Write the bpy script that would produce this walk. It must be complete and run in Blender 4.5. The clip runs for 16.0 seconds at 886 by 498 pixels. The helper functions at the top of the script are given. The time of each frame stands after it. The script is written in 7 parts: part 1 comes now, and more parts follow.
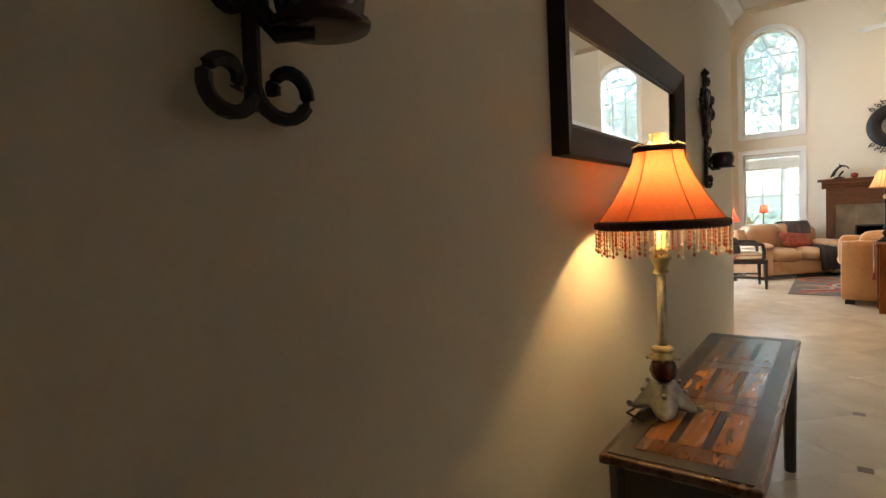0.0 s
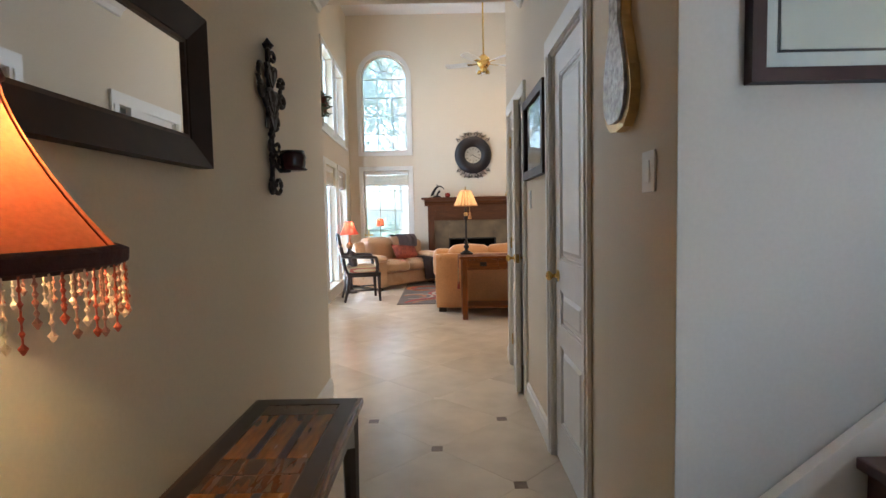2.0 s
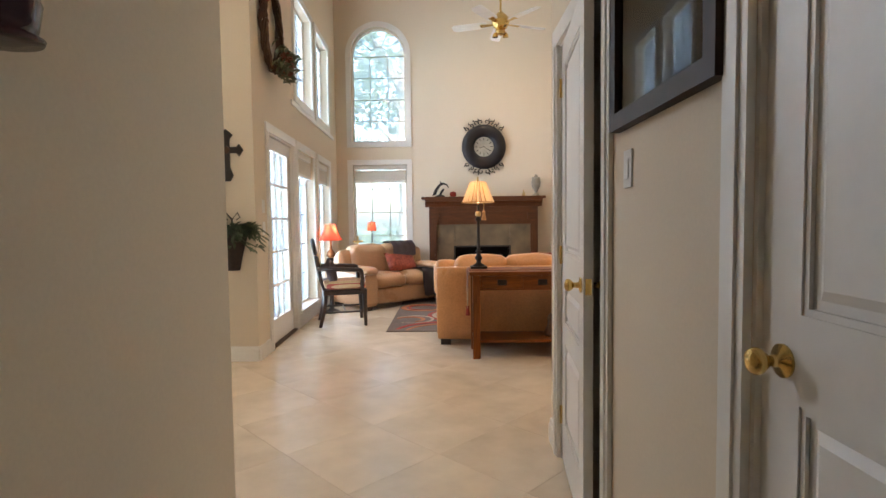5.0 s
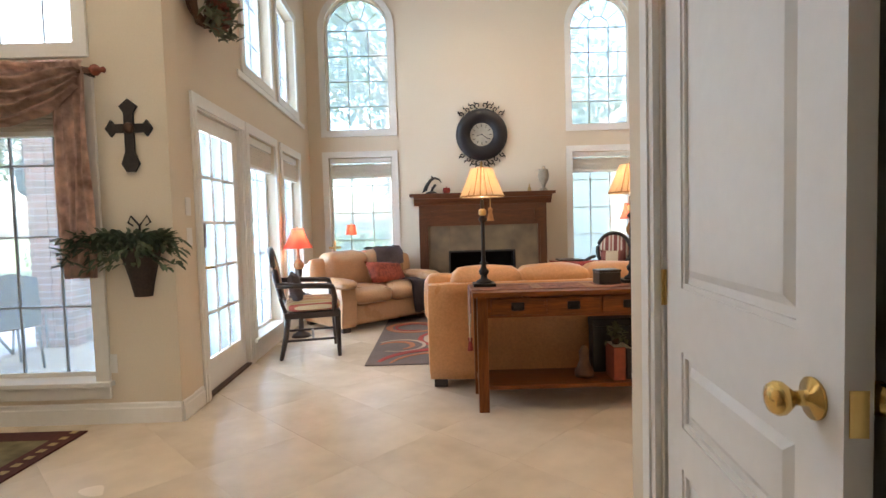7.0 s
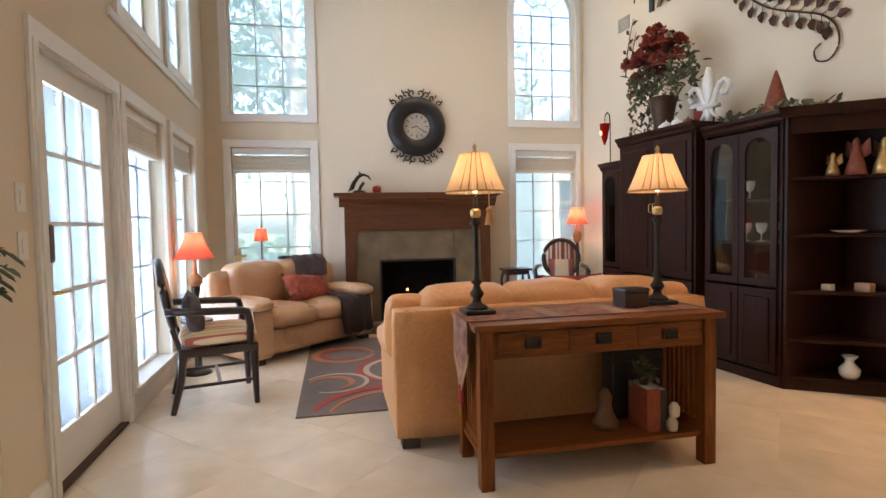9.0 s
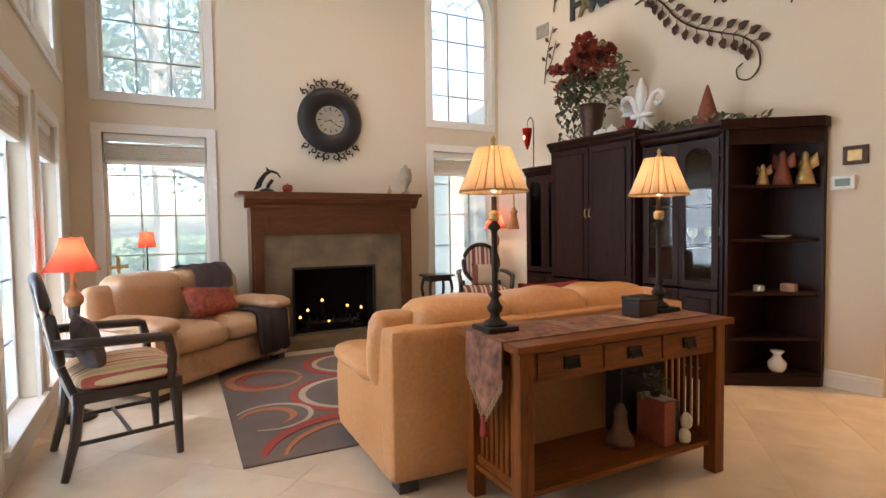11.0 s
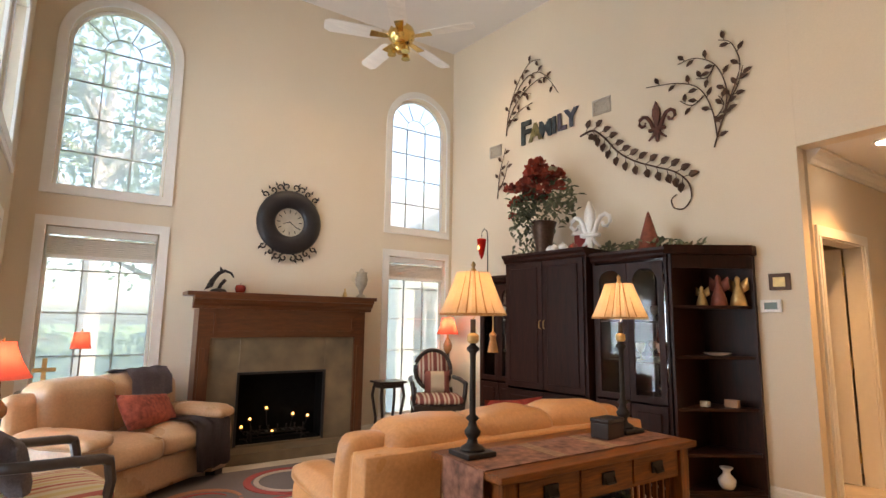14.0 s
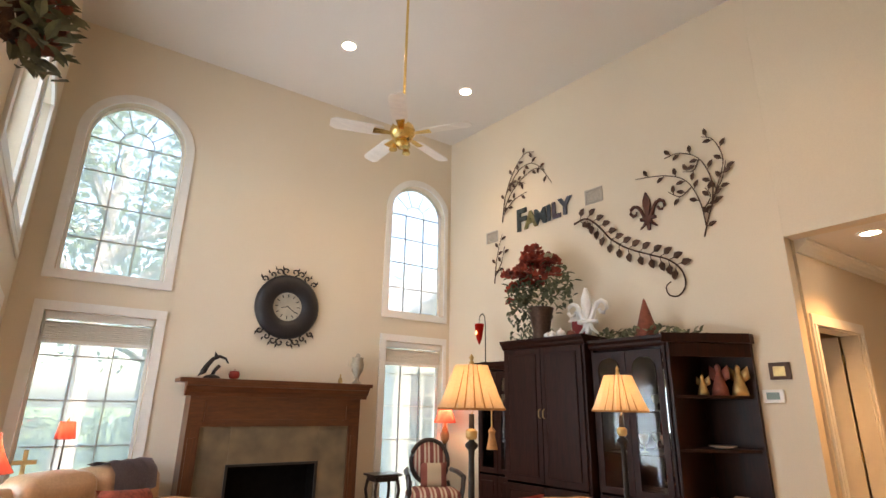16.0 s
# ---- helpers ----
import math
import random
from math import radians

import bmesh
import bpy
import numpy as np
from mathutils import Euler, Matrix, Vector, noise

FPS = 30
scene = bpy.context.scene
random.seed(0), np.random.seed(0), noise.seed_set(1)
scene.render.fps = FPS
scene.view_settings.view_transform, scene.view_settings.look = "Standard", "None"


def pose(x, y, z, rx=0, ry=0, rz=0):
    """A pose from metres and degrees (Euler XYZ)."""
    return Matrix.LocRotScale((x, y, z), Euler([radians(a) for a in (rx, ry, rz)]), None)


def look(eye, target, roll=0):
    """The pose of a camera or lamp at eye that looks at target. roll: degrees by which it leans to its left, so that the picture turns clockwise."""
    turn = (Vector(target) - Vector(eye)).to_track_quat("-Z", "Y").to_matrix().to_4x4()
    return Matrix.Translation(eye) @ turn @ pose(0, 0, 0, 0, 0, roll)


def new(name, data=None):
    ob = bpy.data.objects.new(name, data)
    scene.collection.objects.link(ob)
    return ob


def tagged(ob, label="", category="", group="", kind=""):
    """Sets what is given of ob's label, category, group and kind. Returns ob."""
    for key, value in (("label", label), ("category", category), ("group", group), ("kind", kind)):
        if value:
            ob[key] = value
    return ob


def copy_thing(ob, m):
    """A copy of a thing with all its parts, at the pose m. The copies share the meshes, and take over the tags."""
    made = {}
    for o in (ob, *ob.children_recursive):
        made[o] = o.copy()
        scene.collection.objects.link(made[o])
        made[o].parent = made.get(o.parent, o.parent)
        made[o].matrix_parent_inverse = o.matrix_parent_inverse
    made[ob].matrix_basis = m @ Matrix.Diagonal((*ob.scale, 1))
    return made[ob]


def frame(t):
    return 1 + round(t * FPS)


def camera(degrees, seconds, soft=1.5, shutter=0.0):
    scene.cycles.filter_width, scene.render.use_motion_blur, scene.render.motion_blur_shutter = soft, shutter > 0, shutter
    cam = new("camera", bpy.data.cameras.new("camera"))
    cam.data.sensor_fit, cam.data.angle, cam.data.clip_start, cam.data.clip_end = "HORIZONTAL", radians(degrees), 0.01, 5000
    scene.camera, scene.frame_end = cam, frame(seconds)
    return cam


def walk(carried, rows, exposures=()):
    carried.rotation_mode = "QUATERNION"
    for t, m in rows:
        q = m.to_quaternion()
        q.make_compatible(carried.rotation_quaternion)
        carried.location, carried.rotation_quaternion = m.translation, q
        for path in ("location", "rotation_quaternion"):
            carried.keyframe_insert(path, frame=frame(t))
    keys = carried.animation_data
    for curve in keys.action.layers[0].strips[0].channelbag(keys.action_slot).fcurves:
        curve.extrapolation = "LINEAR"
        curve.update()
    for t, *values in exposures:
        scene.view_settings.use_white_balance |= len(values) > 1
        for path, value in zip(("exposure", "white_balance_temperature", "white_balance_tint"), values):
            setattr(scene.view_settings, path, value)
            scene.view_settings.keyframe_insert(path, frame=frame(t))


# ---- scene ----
cam = camera(80.8, 16.0)
PATH = [
    (0, (0.202, -0.644, 1.276), (-1.001, 0.949, 1.155), -2.8),
    (0.5, (0.285, -0.32, 1.265), (-0.473, 1.526, 1.152), -2.3),
    (1, (0.418, -0.018, 1.259), (-0.027, 1.929, 1.146), -2.1),
    (1.5, (0.425, 0.232, 1.262), (0.231, 2.219, 1.145), -1.7),
    (2, (0.373, 0.444, 1.267), (0.37, 2.44, 1.136), -1.2),
    (2.5, (0.349, 0.651, 1.251), (0.407, 2.647, 1.137), -0.8),
    (3, (0.377, 0.926, 1.243), (0.405, 2.922, 1.125), -0.8),
    (3.5, (0.354, 1.223, 1.237), (0.372, 3.219, 1.112), -1.2),
    (4, (0.355, 1.51, 1.22), (0.352, 3.506, 1.102), -0.6),
    (6.5, (0.395, 3.119, 1.187), (0.36, 5.116, 1.094), -1.1),
    (7, (0.369, 3.406, 1.206), (0.377, 5.403, 1.105), -1.6),
    (7.5, (0.309, 3.696, 1.223), (0.371, 5.692, 1.121), -1.3),
    (8, (0.182, 3.97, 1.233), (0.355, 5.959, 1.132), -1.1),
    (8.5, (0.077, 4.197, 1.193), (0.364, 6.175, 1.109), -1.2),
    (9, (-0.029, 4.412, 1.213), (0.374, 6.369, 1.121), -1.1),
    (9.5, (-0.205, 4.566, 1.228), (0.35, 6.485, 1.133), -0.7),
    (12, (-0.685, 5.13, 1.222), (0.346, 6.842, 1.17), -0.7),
    (12.5, (-0.731, 5.122, 1.23), (0.34, 6.812, 1.228), -0.3),
    (13, (-0.74, 5.097, 1.239), (0.349, 6.773, 1.318), -0.0),
    (13.5, (-0.708, 5.06, 1.29), (0.374, 6.733, 1.459), 0.3),
    (14, (-0.753, 5.035, 1.334), (0.337, 6.685, 1.614), 0.8),
    (14.5, (-0.752, 5.036, 1.357), (0.33, 6.67, 1.747), 1.0),
    (15, (-0.744, 5.017, 1.383), (0.324, 6.64, 1.861), 0.9),
    (15.5, (-0.777, 5.011, 1.365), (0.286, 6.612, 1.917), 1.1),
    (16, (-0.791, 4.99, 1.381), (0.269, 6.584, 1.96), 1.0),
]
walk(cam, [(t, look(eye, target, roll)) for t, eye, target, roll in PATH], exposures=[(0, 3.45, 6900, 12), (0.5, 3.36, 6700, 12), (1, 3.39, 6350, 13), (1.6, 3.42, 6000, 13), (2.5, 3.38, 6500, 16), (3.5, 3.30, 6700, 16), (4.2, 3.32, 6650, 16), (6.5, 3.42, 6300, 15), (8, 3.31, 6350, 16), (9.5, 3.12, 6450, 17), (12, 3.07, 7150, 21), (16, 3.17, 7250, 20)])

# ---- world, sun, exposure ----
world = bpy.data.worlds.new("world")
scene.world = world
world.use_nodes = True
wn = world.node_tree
sky = wn.nodes.new("ShaderNodeTexSky")
sky.sky_type = "NISHITA"
sky.sun_disc = False
sky.sun_elevation = radians(48)
sky.sun_rotation = radians(142)
sky.air_density = 1.2
sky.dust_density = 3.0
wn.links.new(sky.outputs[0], wn.nodes["Background"].inputs[0])
wn.nodes["Background"].inputs[1].default_value = 0.15


def lamp(name, kind, place, energy, colour, size=0.05, target=None, spot=100, blend=0.8):
    data = bpy.data.lights.new(name, kind)
    data.energy, data.color = energy, colour
    if kind == "SUN":
        data.angle = size
    else:
        data.shadow_soft_size = size
    if kind == "SPOT":
        data.spot_size, data.spot_blend = radians(spot), blend
    ob = new(name, data)
    ob.matrix_world = look(place, target) if target else Matrix.Translation(place)
    return ob


lamp("sun", "SUN", (7, -9, 14), 5.0, (1.0, 0.95, 0.88), radians(10), (0, 0, 0))

SOFT = (1.0, 0.74, 0.47)

# ---- materials ----
MATS = {}


def mat(name, colour, rough=0.6, metal=0.0, vary=0.12, grain=30.0, bump=0.15, stain=2.0, second=None, stretch=(1, 1, 1),
        coat=0.0, per_object=0.0, dist=0.004, spec=0.5):
    """A surface with a fine grain and a slow stain in its colour, uneven gloss and fine relief."""
    if name in MATS:
        return MATS[name]
    m = bpy.data.materials.new(name)
    m.use_nodes = True
    nt = m.node_tree
    b = nt.nodes["Principled BSDF"]
    tc = nt.nodes.new("ShaderNodeTexCoord")
    mp = nt.nodes.new("ShaderNodeMapping")
    mp.inputs["Scale"].default_value = stretch
    nt.links.new(tc.outputs["Object"], mp.inputs["Vector"])
    fine = nt.nodes.new("ShaderNodeTexNoise")
    fine.inputs["Scale"].default_value = grain
    fine.inputs["Detail"].default_value = 6
    slow = nt.nodes.new("ShaderNodeTexNoise")
    slow.inputs["Scale"].default_value = stain
    slow.inputs["Detail"].default_value = 3
    for n in (fine, slow):
        nt.links.new(mp.outputs[0], n.inputs["Vector"])
    dark = tuple(c * (1 - vary * 1.6) for c in colour)
    light = tuple(min(1, c * (1 + vary)) for c in (second or colour))
    r1 = nt.nodes.new("ShaderNodeValToRGB")
    r1.color_ramp.elements[0].position, r1.color_ramp.elements[1].position = 0.3, 0.7
    r1.color_ramp.elements[0].color, r1.color_ramp.elements[1].color = (*dark, 1), (*light, 1)
    mix = nt.nodes.new("ShaderNodeMix")
    mix.data_type = "FLOAT"
    mix.inputs[0].default_value = 0.5
    nt.links.new(fine.outputs[0], mix.inputs[2])
    nt.links.new(slow.outputs[0], mix.inputs[3])
    last = mix.outputs[0]
    if per_object:
        ov, oa = nt.nodes.new("ShaderNodeObjectInfo"), nt.nodes.new("ShaderNodeVectorMath")
        sc = nt.nodes.new("ShaderNodeMath")
        sc.operation, sc.inputs[1].default_value = "MULTIPLY", 57.3
        nt.links.new(ov.outputs["Random"], sc.inputs[0])
        nt.links.new(mp.outputs[0], oa.inputs[0])
        nt.links.new(sc.outputs[0], oa.inputs[1])
        for n in (fine, slow):
            nt.links.new(oa.outputs[0], n.inputs["Vector"])
        oi = nt.nodes.new("ShaderNodeObjectInfo")
        ma = nt.nodes.new("ShaderNodeMath")
        ma.operation = "MULTIPLY_ADD"
        ma.inputs[1].default_value, ma.inputs[2].default_value = per_object, -per_object / 2
        nt.links.new(oi.outputs["Random"], ma.inputs[0])
        ad = nt.nodes.new("ShaderNodeMath")
        ad.operation = "ADD"
        nt.links.new(last, ad.inputs[0])
        nt.links.new(ma.outputs[0], ad.inputs[1])
        last = ad.outputs[0]
    nt.links.new(last, r1.inputs[0])
    nt.links.new(r1.outputs[0], b.inputs["Base Color"])
    mr = nt.nodes.new("ShaderNodeMapRange")
    mr.inputs[3].default_value, mr.inputs[4].default_value = max(0.02, rough - 0.1), min(1, rough + 0.1)
    nt.links.new(slow.outputs[0], mr.inputs[0])
    nt.links.new(mr.outputs[0], b.inputs["Roughness"])
    b.inputs["Metallic"].default_value = metal
    b.inputs["Coat Weight"].default_value = coat
    b.inputs["Coat Roughness"].default_value = 0.15
    b.inputs["Specular IOR Level"].default_value = spec
    if bump:
        bp = nt.nodes.new("ShaderNodeBump")
        bp.inputs["Strength"].default_value = bump
        bp.inputs["Distance"].default_value = dist
        nt.links.new(fine.outputs[0], bp.inputs["Height"])
        nt.links.new(bp.outputs[0], b.inputs["Normal"])
    MATS[name] = m
    return m


def glow(name, colour, strength, base=(0.8, 0.8, 0.8)):
    m = bpy.data.materials.new(name)
    m.use_nodes = True
    b = m.node_tree.nodes["Principled BSDF"]
    b.inputs["Base Color"].default_value = (*base, 1)
    b.inputs["Emission Color"].default_value = (*colour, 1)
    b.inputs["Emission Strength"].default_value = strength
    return m


def cloth_shade(name, colour, through_light=0.55):
    """Thin lampshade cloth: part reflects, part lets light through."""
    m = bpy.data.materials.new(name)
    m.use_nodes = True
    nt = m.node_tree
    out = nt.nodes["Material Output"]
    nt.nodes.remove(nt.nodes["Principled BSDF"])
    d, t, x = nt.nodes.new("ShaderNodeBsdfDiffuse"), nt.nodes.new("ShaderNodeBsdfTranslucent"), nt.nodes.new("ShaderNodeMixShader")
    w = nt.nodes.new("ShaderNodeTexNoise")
    w.inputs["Scale"].default_value = 40
    r = nt.nodes.new("ShaderNodeValToRGB")
    r.color_ramp.elements[0].color = (*[c * 0.8 for c in colour], 1)
    r.color_ramp.elements[1].color = (*[min(1, c * 1.1) for c in colour], 1)
    nt.links.new(w.outputs[0], r.inputs[0])
    nt.links.new(r.outputs[0], d.inputs[0])
    nt.links.new(r.outputs[0], t.inputs[0])
    x.inputs[0].default_value = through_light
    nt.links.new(d.outputs[0], x.inputs[1])
    nt.links.new(t.outputs[0], x.inputs[2])
    nt.links.new(x.outputs[0], out.inputs[0])
    return m


def clear_glass(name, tint=(0.97, 0.99, 1.0), fresnel=1.45, haze=0.0):
    m = bpy.data.materials.new(name)
    m.use_nodes = True
    nt = m.node_tree
    out = nt.nodes["Material Output"]
    nt.nodes.remove(nt.nodes["Principled BSDF"])
    t, g, x, f = (nt.nodes.new("ShaderNodeBsdfTransparent"), nt.nodes.new("ShaderNodeBsdfGlossy"),
                  nt.nodes.new("ShaderNodeMixShader"), nt.nodes.new("ShaderNodeFresnel"))
    t.inputs[0].default_value = (*tint, 1)
    g.inputs["Roughness"].default_value = 0.02
    f.inputs[0].default_value = fresnel
    nt.links.new(f.outputs[0], x.inputs[0])
    last = t.outputs[0]
    if haze:
        # translucent veil in the glass imitates the haze of overexposed daylight
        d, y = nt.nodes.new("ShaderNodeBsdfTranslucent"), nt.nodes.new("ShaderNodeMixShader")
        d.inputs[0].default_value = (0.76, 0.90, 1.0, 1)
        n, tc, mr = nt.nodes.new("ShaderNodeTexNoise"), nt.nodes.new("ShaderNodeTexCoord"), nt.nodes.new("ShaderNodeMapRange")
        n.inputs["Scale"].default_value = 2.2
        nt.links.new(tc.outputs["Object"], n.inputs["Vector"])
        mr.inputs[3].default_value, mr.inputs[4].default_value = haze * 0.8, haze * 1.2
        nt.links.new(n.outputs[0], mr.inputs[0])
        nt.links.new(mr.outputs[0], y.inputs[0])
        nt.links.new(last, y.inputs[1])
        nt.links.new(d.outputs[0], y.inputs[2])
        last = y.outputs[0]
    nt.links.new(last, x.inputs[1])
    nt.links.new(g.outputs[0], x.inputs[2])
    nt.links.new(x.outputs[0], out.inputs[0])
    return m


WALL = mat("wall_paint", (0.70, 0.605, 0.465), 0.75, vary=0.035, grain=90, bump=0.12, stain=0.7, dist=0.002)
# wall paint greyed to carry the cool entry daylight on the stair wall
DAYLIT_WALL = mat("cool_daylit_wall", (0.52, 0.52, 0.50), 0.75, vary=0.035, grain=90, bump=0.12, stain=0.7, dist=0.002)
CEIL = mat("ceiling_paint", (0.72, 0.69, 0.64), 0.85, vary=0.03, grain=70, bump=0.2, stain=0.8, dist=0.003)
FOLIAGE = cloth_shade("foliage", (0.14, 0.18, 0.11), 0.5)
WHITE = mat("white_trim", (0.78, 0.76, 0.71), 0.4, vary=0.03, grain=25, bump=0.05, stain=1.5)
DOORW = mat("door_paint", (0.76, 0.74, 0.70), 0.42, vary=0.03, grain=25, bump=0.05, stain=1.5)
# white muntins coloured grey for their shaded side against bright windows
MUNTIN = mat("muntin_backlit", (0.30, 0.31, 0.32), 0.5, vary=0.08, grain=40, bump=0.03)
TILE = mat("travertine_tile", (0.63, 0.53, 0.405), 0.22, vary=0.09, grain=5, bump=0.004, stain=1.3, second=(0.68, 0.58, 0.45), per_object=0.08)
GROUT = mat("grout", (0.58, 0.49, 0.375), 0.8, vary=0.1, grain=60, bump=0.2)
INSET = mat("dark_inset", (0.16, 0.10, 0.065), 0.35, vary=0.25, grain=30, bump=0.05)
GLASS = clear_glass("clear_glass")
PANE = clear_glass("window_glass", (0.86, 0.89, 0.90), haze=0.30)
BRASS = mat("polished_brass", (0.80, 0.56, 0.20), 0.2, 1.0, vary=0.08, grain=20, bump=0.02)
IRON = mat("dark_iron", (0.035, 0.028, 0.024), 0.5, 0.6, vary=0.3, grain=50, bump=0.25)
BRONZE = mat("bronze_metal", (0.085, 0.045, 0.028), 0.45, 0.6, vary=0.3, grain=40, bump=0.2)
BLACK = mat("black_paint", (0.012, 0.012, 0.013), 0.4, vary=0.2, grain=30, bump=0.05)
# near-black colour that carries the shade of unlit rooms
UNLIT = mat("unlit_interior", (0.02, 0.018, 0.016), 0.9, vary=0.2)
OAK = mat("mission_oak", (0.155, 0.042, 0.006), 0.38, vary=0.35, grain=9, bump=0.06, stain=2.5, second=(0.215, 0.062, 0.009), stretch=(1.2, 14, 14), coat=0.0, spec=0.28)
OAKV = mat("mission_oak_upright", (0.155, 0.042, 0.006), 0.38, vary=0.35, grain=9, bump=0.06, stain=2.5, second=(0.215, 0.062, 0.009), stretch=(14, 14, 1.2), coat=0.0, spec=0.28)
MAHOG = mat("dark_mahogany", (0.026, 0.0066, 0.0032), 0.40, vary=0.4, grain=8, bump=0.05, stain=2, stretch=(10, 10, 1), coat=0.0, spec=0.22)
MANTEL = mat("mantel_wood", (0.105, 0.030, 0.008), 0.38, vary=0.3, grain=9, bump=0.05, stain=2, stretch=(1.5, 10, 10), coat=0.2)
ESPRESSO = mat("espresso_wood", (0.028, 0.016, 0.012), 0.33, vary=0.35, grain=12, bump=0.05, coat=0.2)
CONSOLE = mat("console_wood", (0.075, 0.027, 0.010), 0.28, vary=0.4, grain=8, bump=0.05, stain=2.2, second=(0.12, 0.045, 0.015), stretch=(12, 1.2, 12), coat=0.35)
CONSOLE_D = mat("console_dark", (0.03, 0.014, 0.008), 0.35, vary=0.4, grain=10, bump=0.06, coat=0.2)
LEATHER = mat("tan_leather", (0.57, 0.265, 0.10), 0.32, vary=0.10, grain=60, bump=0.10, stain=3, second=(0.62, 0.31, 0.13), dist=0.002)
LEATHER2 = mat("pale_leather", (0.54, 0.325, 0.18), 0.30, vary=0.12, grain=60, bump=0.10, stain=3, dist=0.002)
STONE = mat("slate_surround", (0.14, 0.108, 0.068), 0.45, vary=0.28, grain=5, bump=0.1, stain=2.2, second=(0.19, 0.13, 0.07))
RED = mat("red_cloth", (0.30, 0.035, 0.03), 0.8, vary=0.3, grain=60, bump=0.3)
GREYCLOTH = mat("grey_throw", (0.11, 0.085, 0.085), 0.9, vary=0.3, grain=90, bump=0.5)
CREAM = mat("cream_ceramic", (0.70, 0.62, 0.48), 0.35, vary=0.1, grain=20, bump=0.05)
GOLD = mat("aged_gold", (0.62, 0.42, 0.18), 0.35, 0.8, vary=0.25, grain=25, bump=0.15)
RUST = mat("brown_rust", (0.12, 0.045, 0.03), 0.55, 0.4, vary=0.4, grain=35, bump=0.25)
TERRA = mat("rust_metal", (0.22, 0.055, 0.03), 0.6, 0.2, vary=0.4, grain=30, bump=0.2)
PATIO = mat("patio_concrete", (0.74, 0.71, 0.66), 0.85, vary=0.12, grain=20, bump=0.2)
GRASS = mat("lawn", (0.09, 0.13, 0.045), 0.9, vary=0.4, grain=12, bump=0.6, stain=0.4)
BRICK = mat("brick", (0.33, 0.15, 0.10), 0.85, vary=0.3, grain=25, bump=0.3, per_object=0.3)
BARK = mat("bark", (0.24, 0.20, 0.17), 0.9, vary=0.35, grain=10, bump=0.8, stretch=(4, 4, 0.8))


# ---- mesh helpers ----
def rig(name, place=(0, 0, 0), turn=0.0, label="", category="", group="", kind=""):
    ob = new(name)
    ob.empty_display_size = 0.05
    ob.matrix_basis = pose(*place, 0, 0, turn)
    return tagged(ob, label, category, group, kind)


def part(name, bm, material, parent=None, label="", smooth=False, at=None):
    me = bpy.data.meshes.new(name)
    bmesh.ops.recalc_face_normals(bm, faces=bm.faces)
    bm.to_mesh(me)
    bm.free()
    for m in (material if isinstance(material, (list, tuple)) else (material,)):
        me.materials.append(m)
    if smooth:
        for p in me.polygons:
            p.use_smooth = True
    ob = new(name, me)
    ob.parent = parent
    if at is not None:
        ob.matrix_basis = at
    if label:
        ob["label"] = label
    return ob


def share(name, data, parent, m):
    ob = new(name, data)
    ob.parent = parent
    ob.matrix_basis = m
    return ob


def box(bm, x0, x1, y0, y1, z0, z1, m=None, mi=0):
    vs = [bm.verts.new((x, y, z)) for z in (z0, z1) for x, y in ((x0, y0), (x1, y0), (x1, y1), (x0, y1))]
    if m is not None:
        for v in vs:
            v.co = m @ v.co
    for f in ((0, 3, 2, 1), (4, 5, 6, 7), (0, 1, 5, 4), (1, 2, 6, 5), (2, 3, 7, 6), (3, 0, 4, 7)):
        bm.faces.new([vs[i] for i in f]).material_index = mi
    return vs


def B(x0, x1, y0, y1, z0, z1, bevel=0.0, seg=2, m=None):
    bm = bmesh.new()
    box(bm, x0, x1, y0, y1, z0, z1, m)
    if bevel:
        bmesh.ops.bevel(bm, geom=list(bm.edges), offset=bevel, segments=seg, profile=0.6, affect="EDGES")
    return bm


def soft_box(x0, x1, y0, y1, z0, z1, bulge=0.02, round_=0.05, cuts=5, wobble=0.006, seed=0):
    """A stuffed cushion: rounded block whose faces swell."""
    bm = bmesh.new()
    n = cuts
    c = Vector(((x0 + x1) / 2, (y0 + y1) / 2, (z0 + z1) / 2))
    h = Vector(((x1 - x0) / 2, (y1 - y0) / 2, (z1 - z0) / 2))
    bmesh.ops.create_cube(bm, size=2)
    bmesh.ops.subdivide_edges(bm, edges=list(bm.edges), cuts=n, use_grid_fill=True)
    for v in bm.verts:
        p = v.co
        q = Vector((p.x * h.x, p.y * h.y, p.z * h.z))
        inner = Vector((max(-h.x + round_, min(h.x - round_, q.x)), max(-h.y + round_, min(h.y - round_, q.y)),
                        max(-h.z + round_, min(h.z - round_, q.z))))
        d = q - inner
        if d.length > 1e-6:
            q = inner + d.normalized() * round_
        w = [(1 - p.x ** 2), (1 - p.y ** 2), (1 - p.z ** 2)]
        for i in range(3):
            q[i] += bulge * (1 if p[i] > 0 else -1) * abs(p[i]) * w[(i + 1) % 3] * w[(i + 2) % 3]
        q += noise.noise_vector(q * 5 + Vector((seed, 0, 0))) * wobble
        v.co = c + q
    return bm


def lathe(profile, seg=20, bm=None, m=None, cap=True):
    bm = bm or bmesh.new()
    rings = []
    for r, z in profile:
        ring = []
        for i in range(seg):
            a = 2 * math.pi * i / seg
            co = Vector((r * math.cos(a), r * math.sin(a), z))
            ring.append(bm.verts.new(m @ co if m is not None else co))
        rings.append(ring)
    for a, b in zip(rings, rings[1:]):
        for i in range(seg):
            bm.faces.new((a[i], a[(i + 1) % seg], b[(i + 1) % seg], b[i]))
    if cap:
        bm.faces.new(rings[0][::-1])
        bm.faces.new(rings[-1])
    return bm


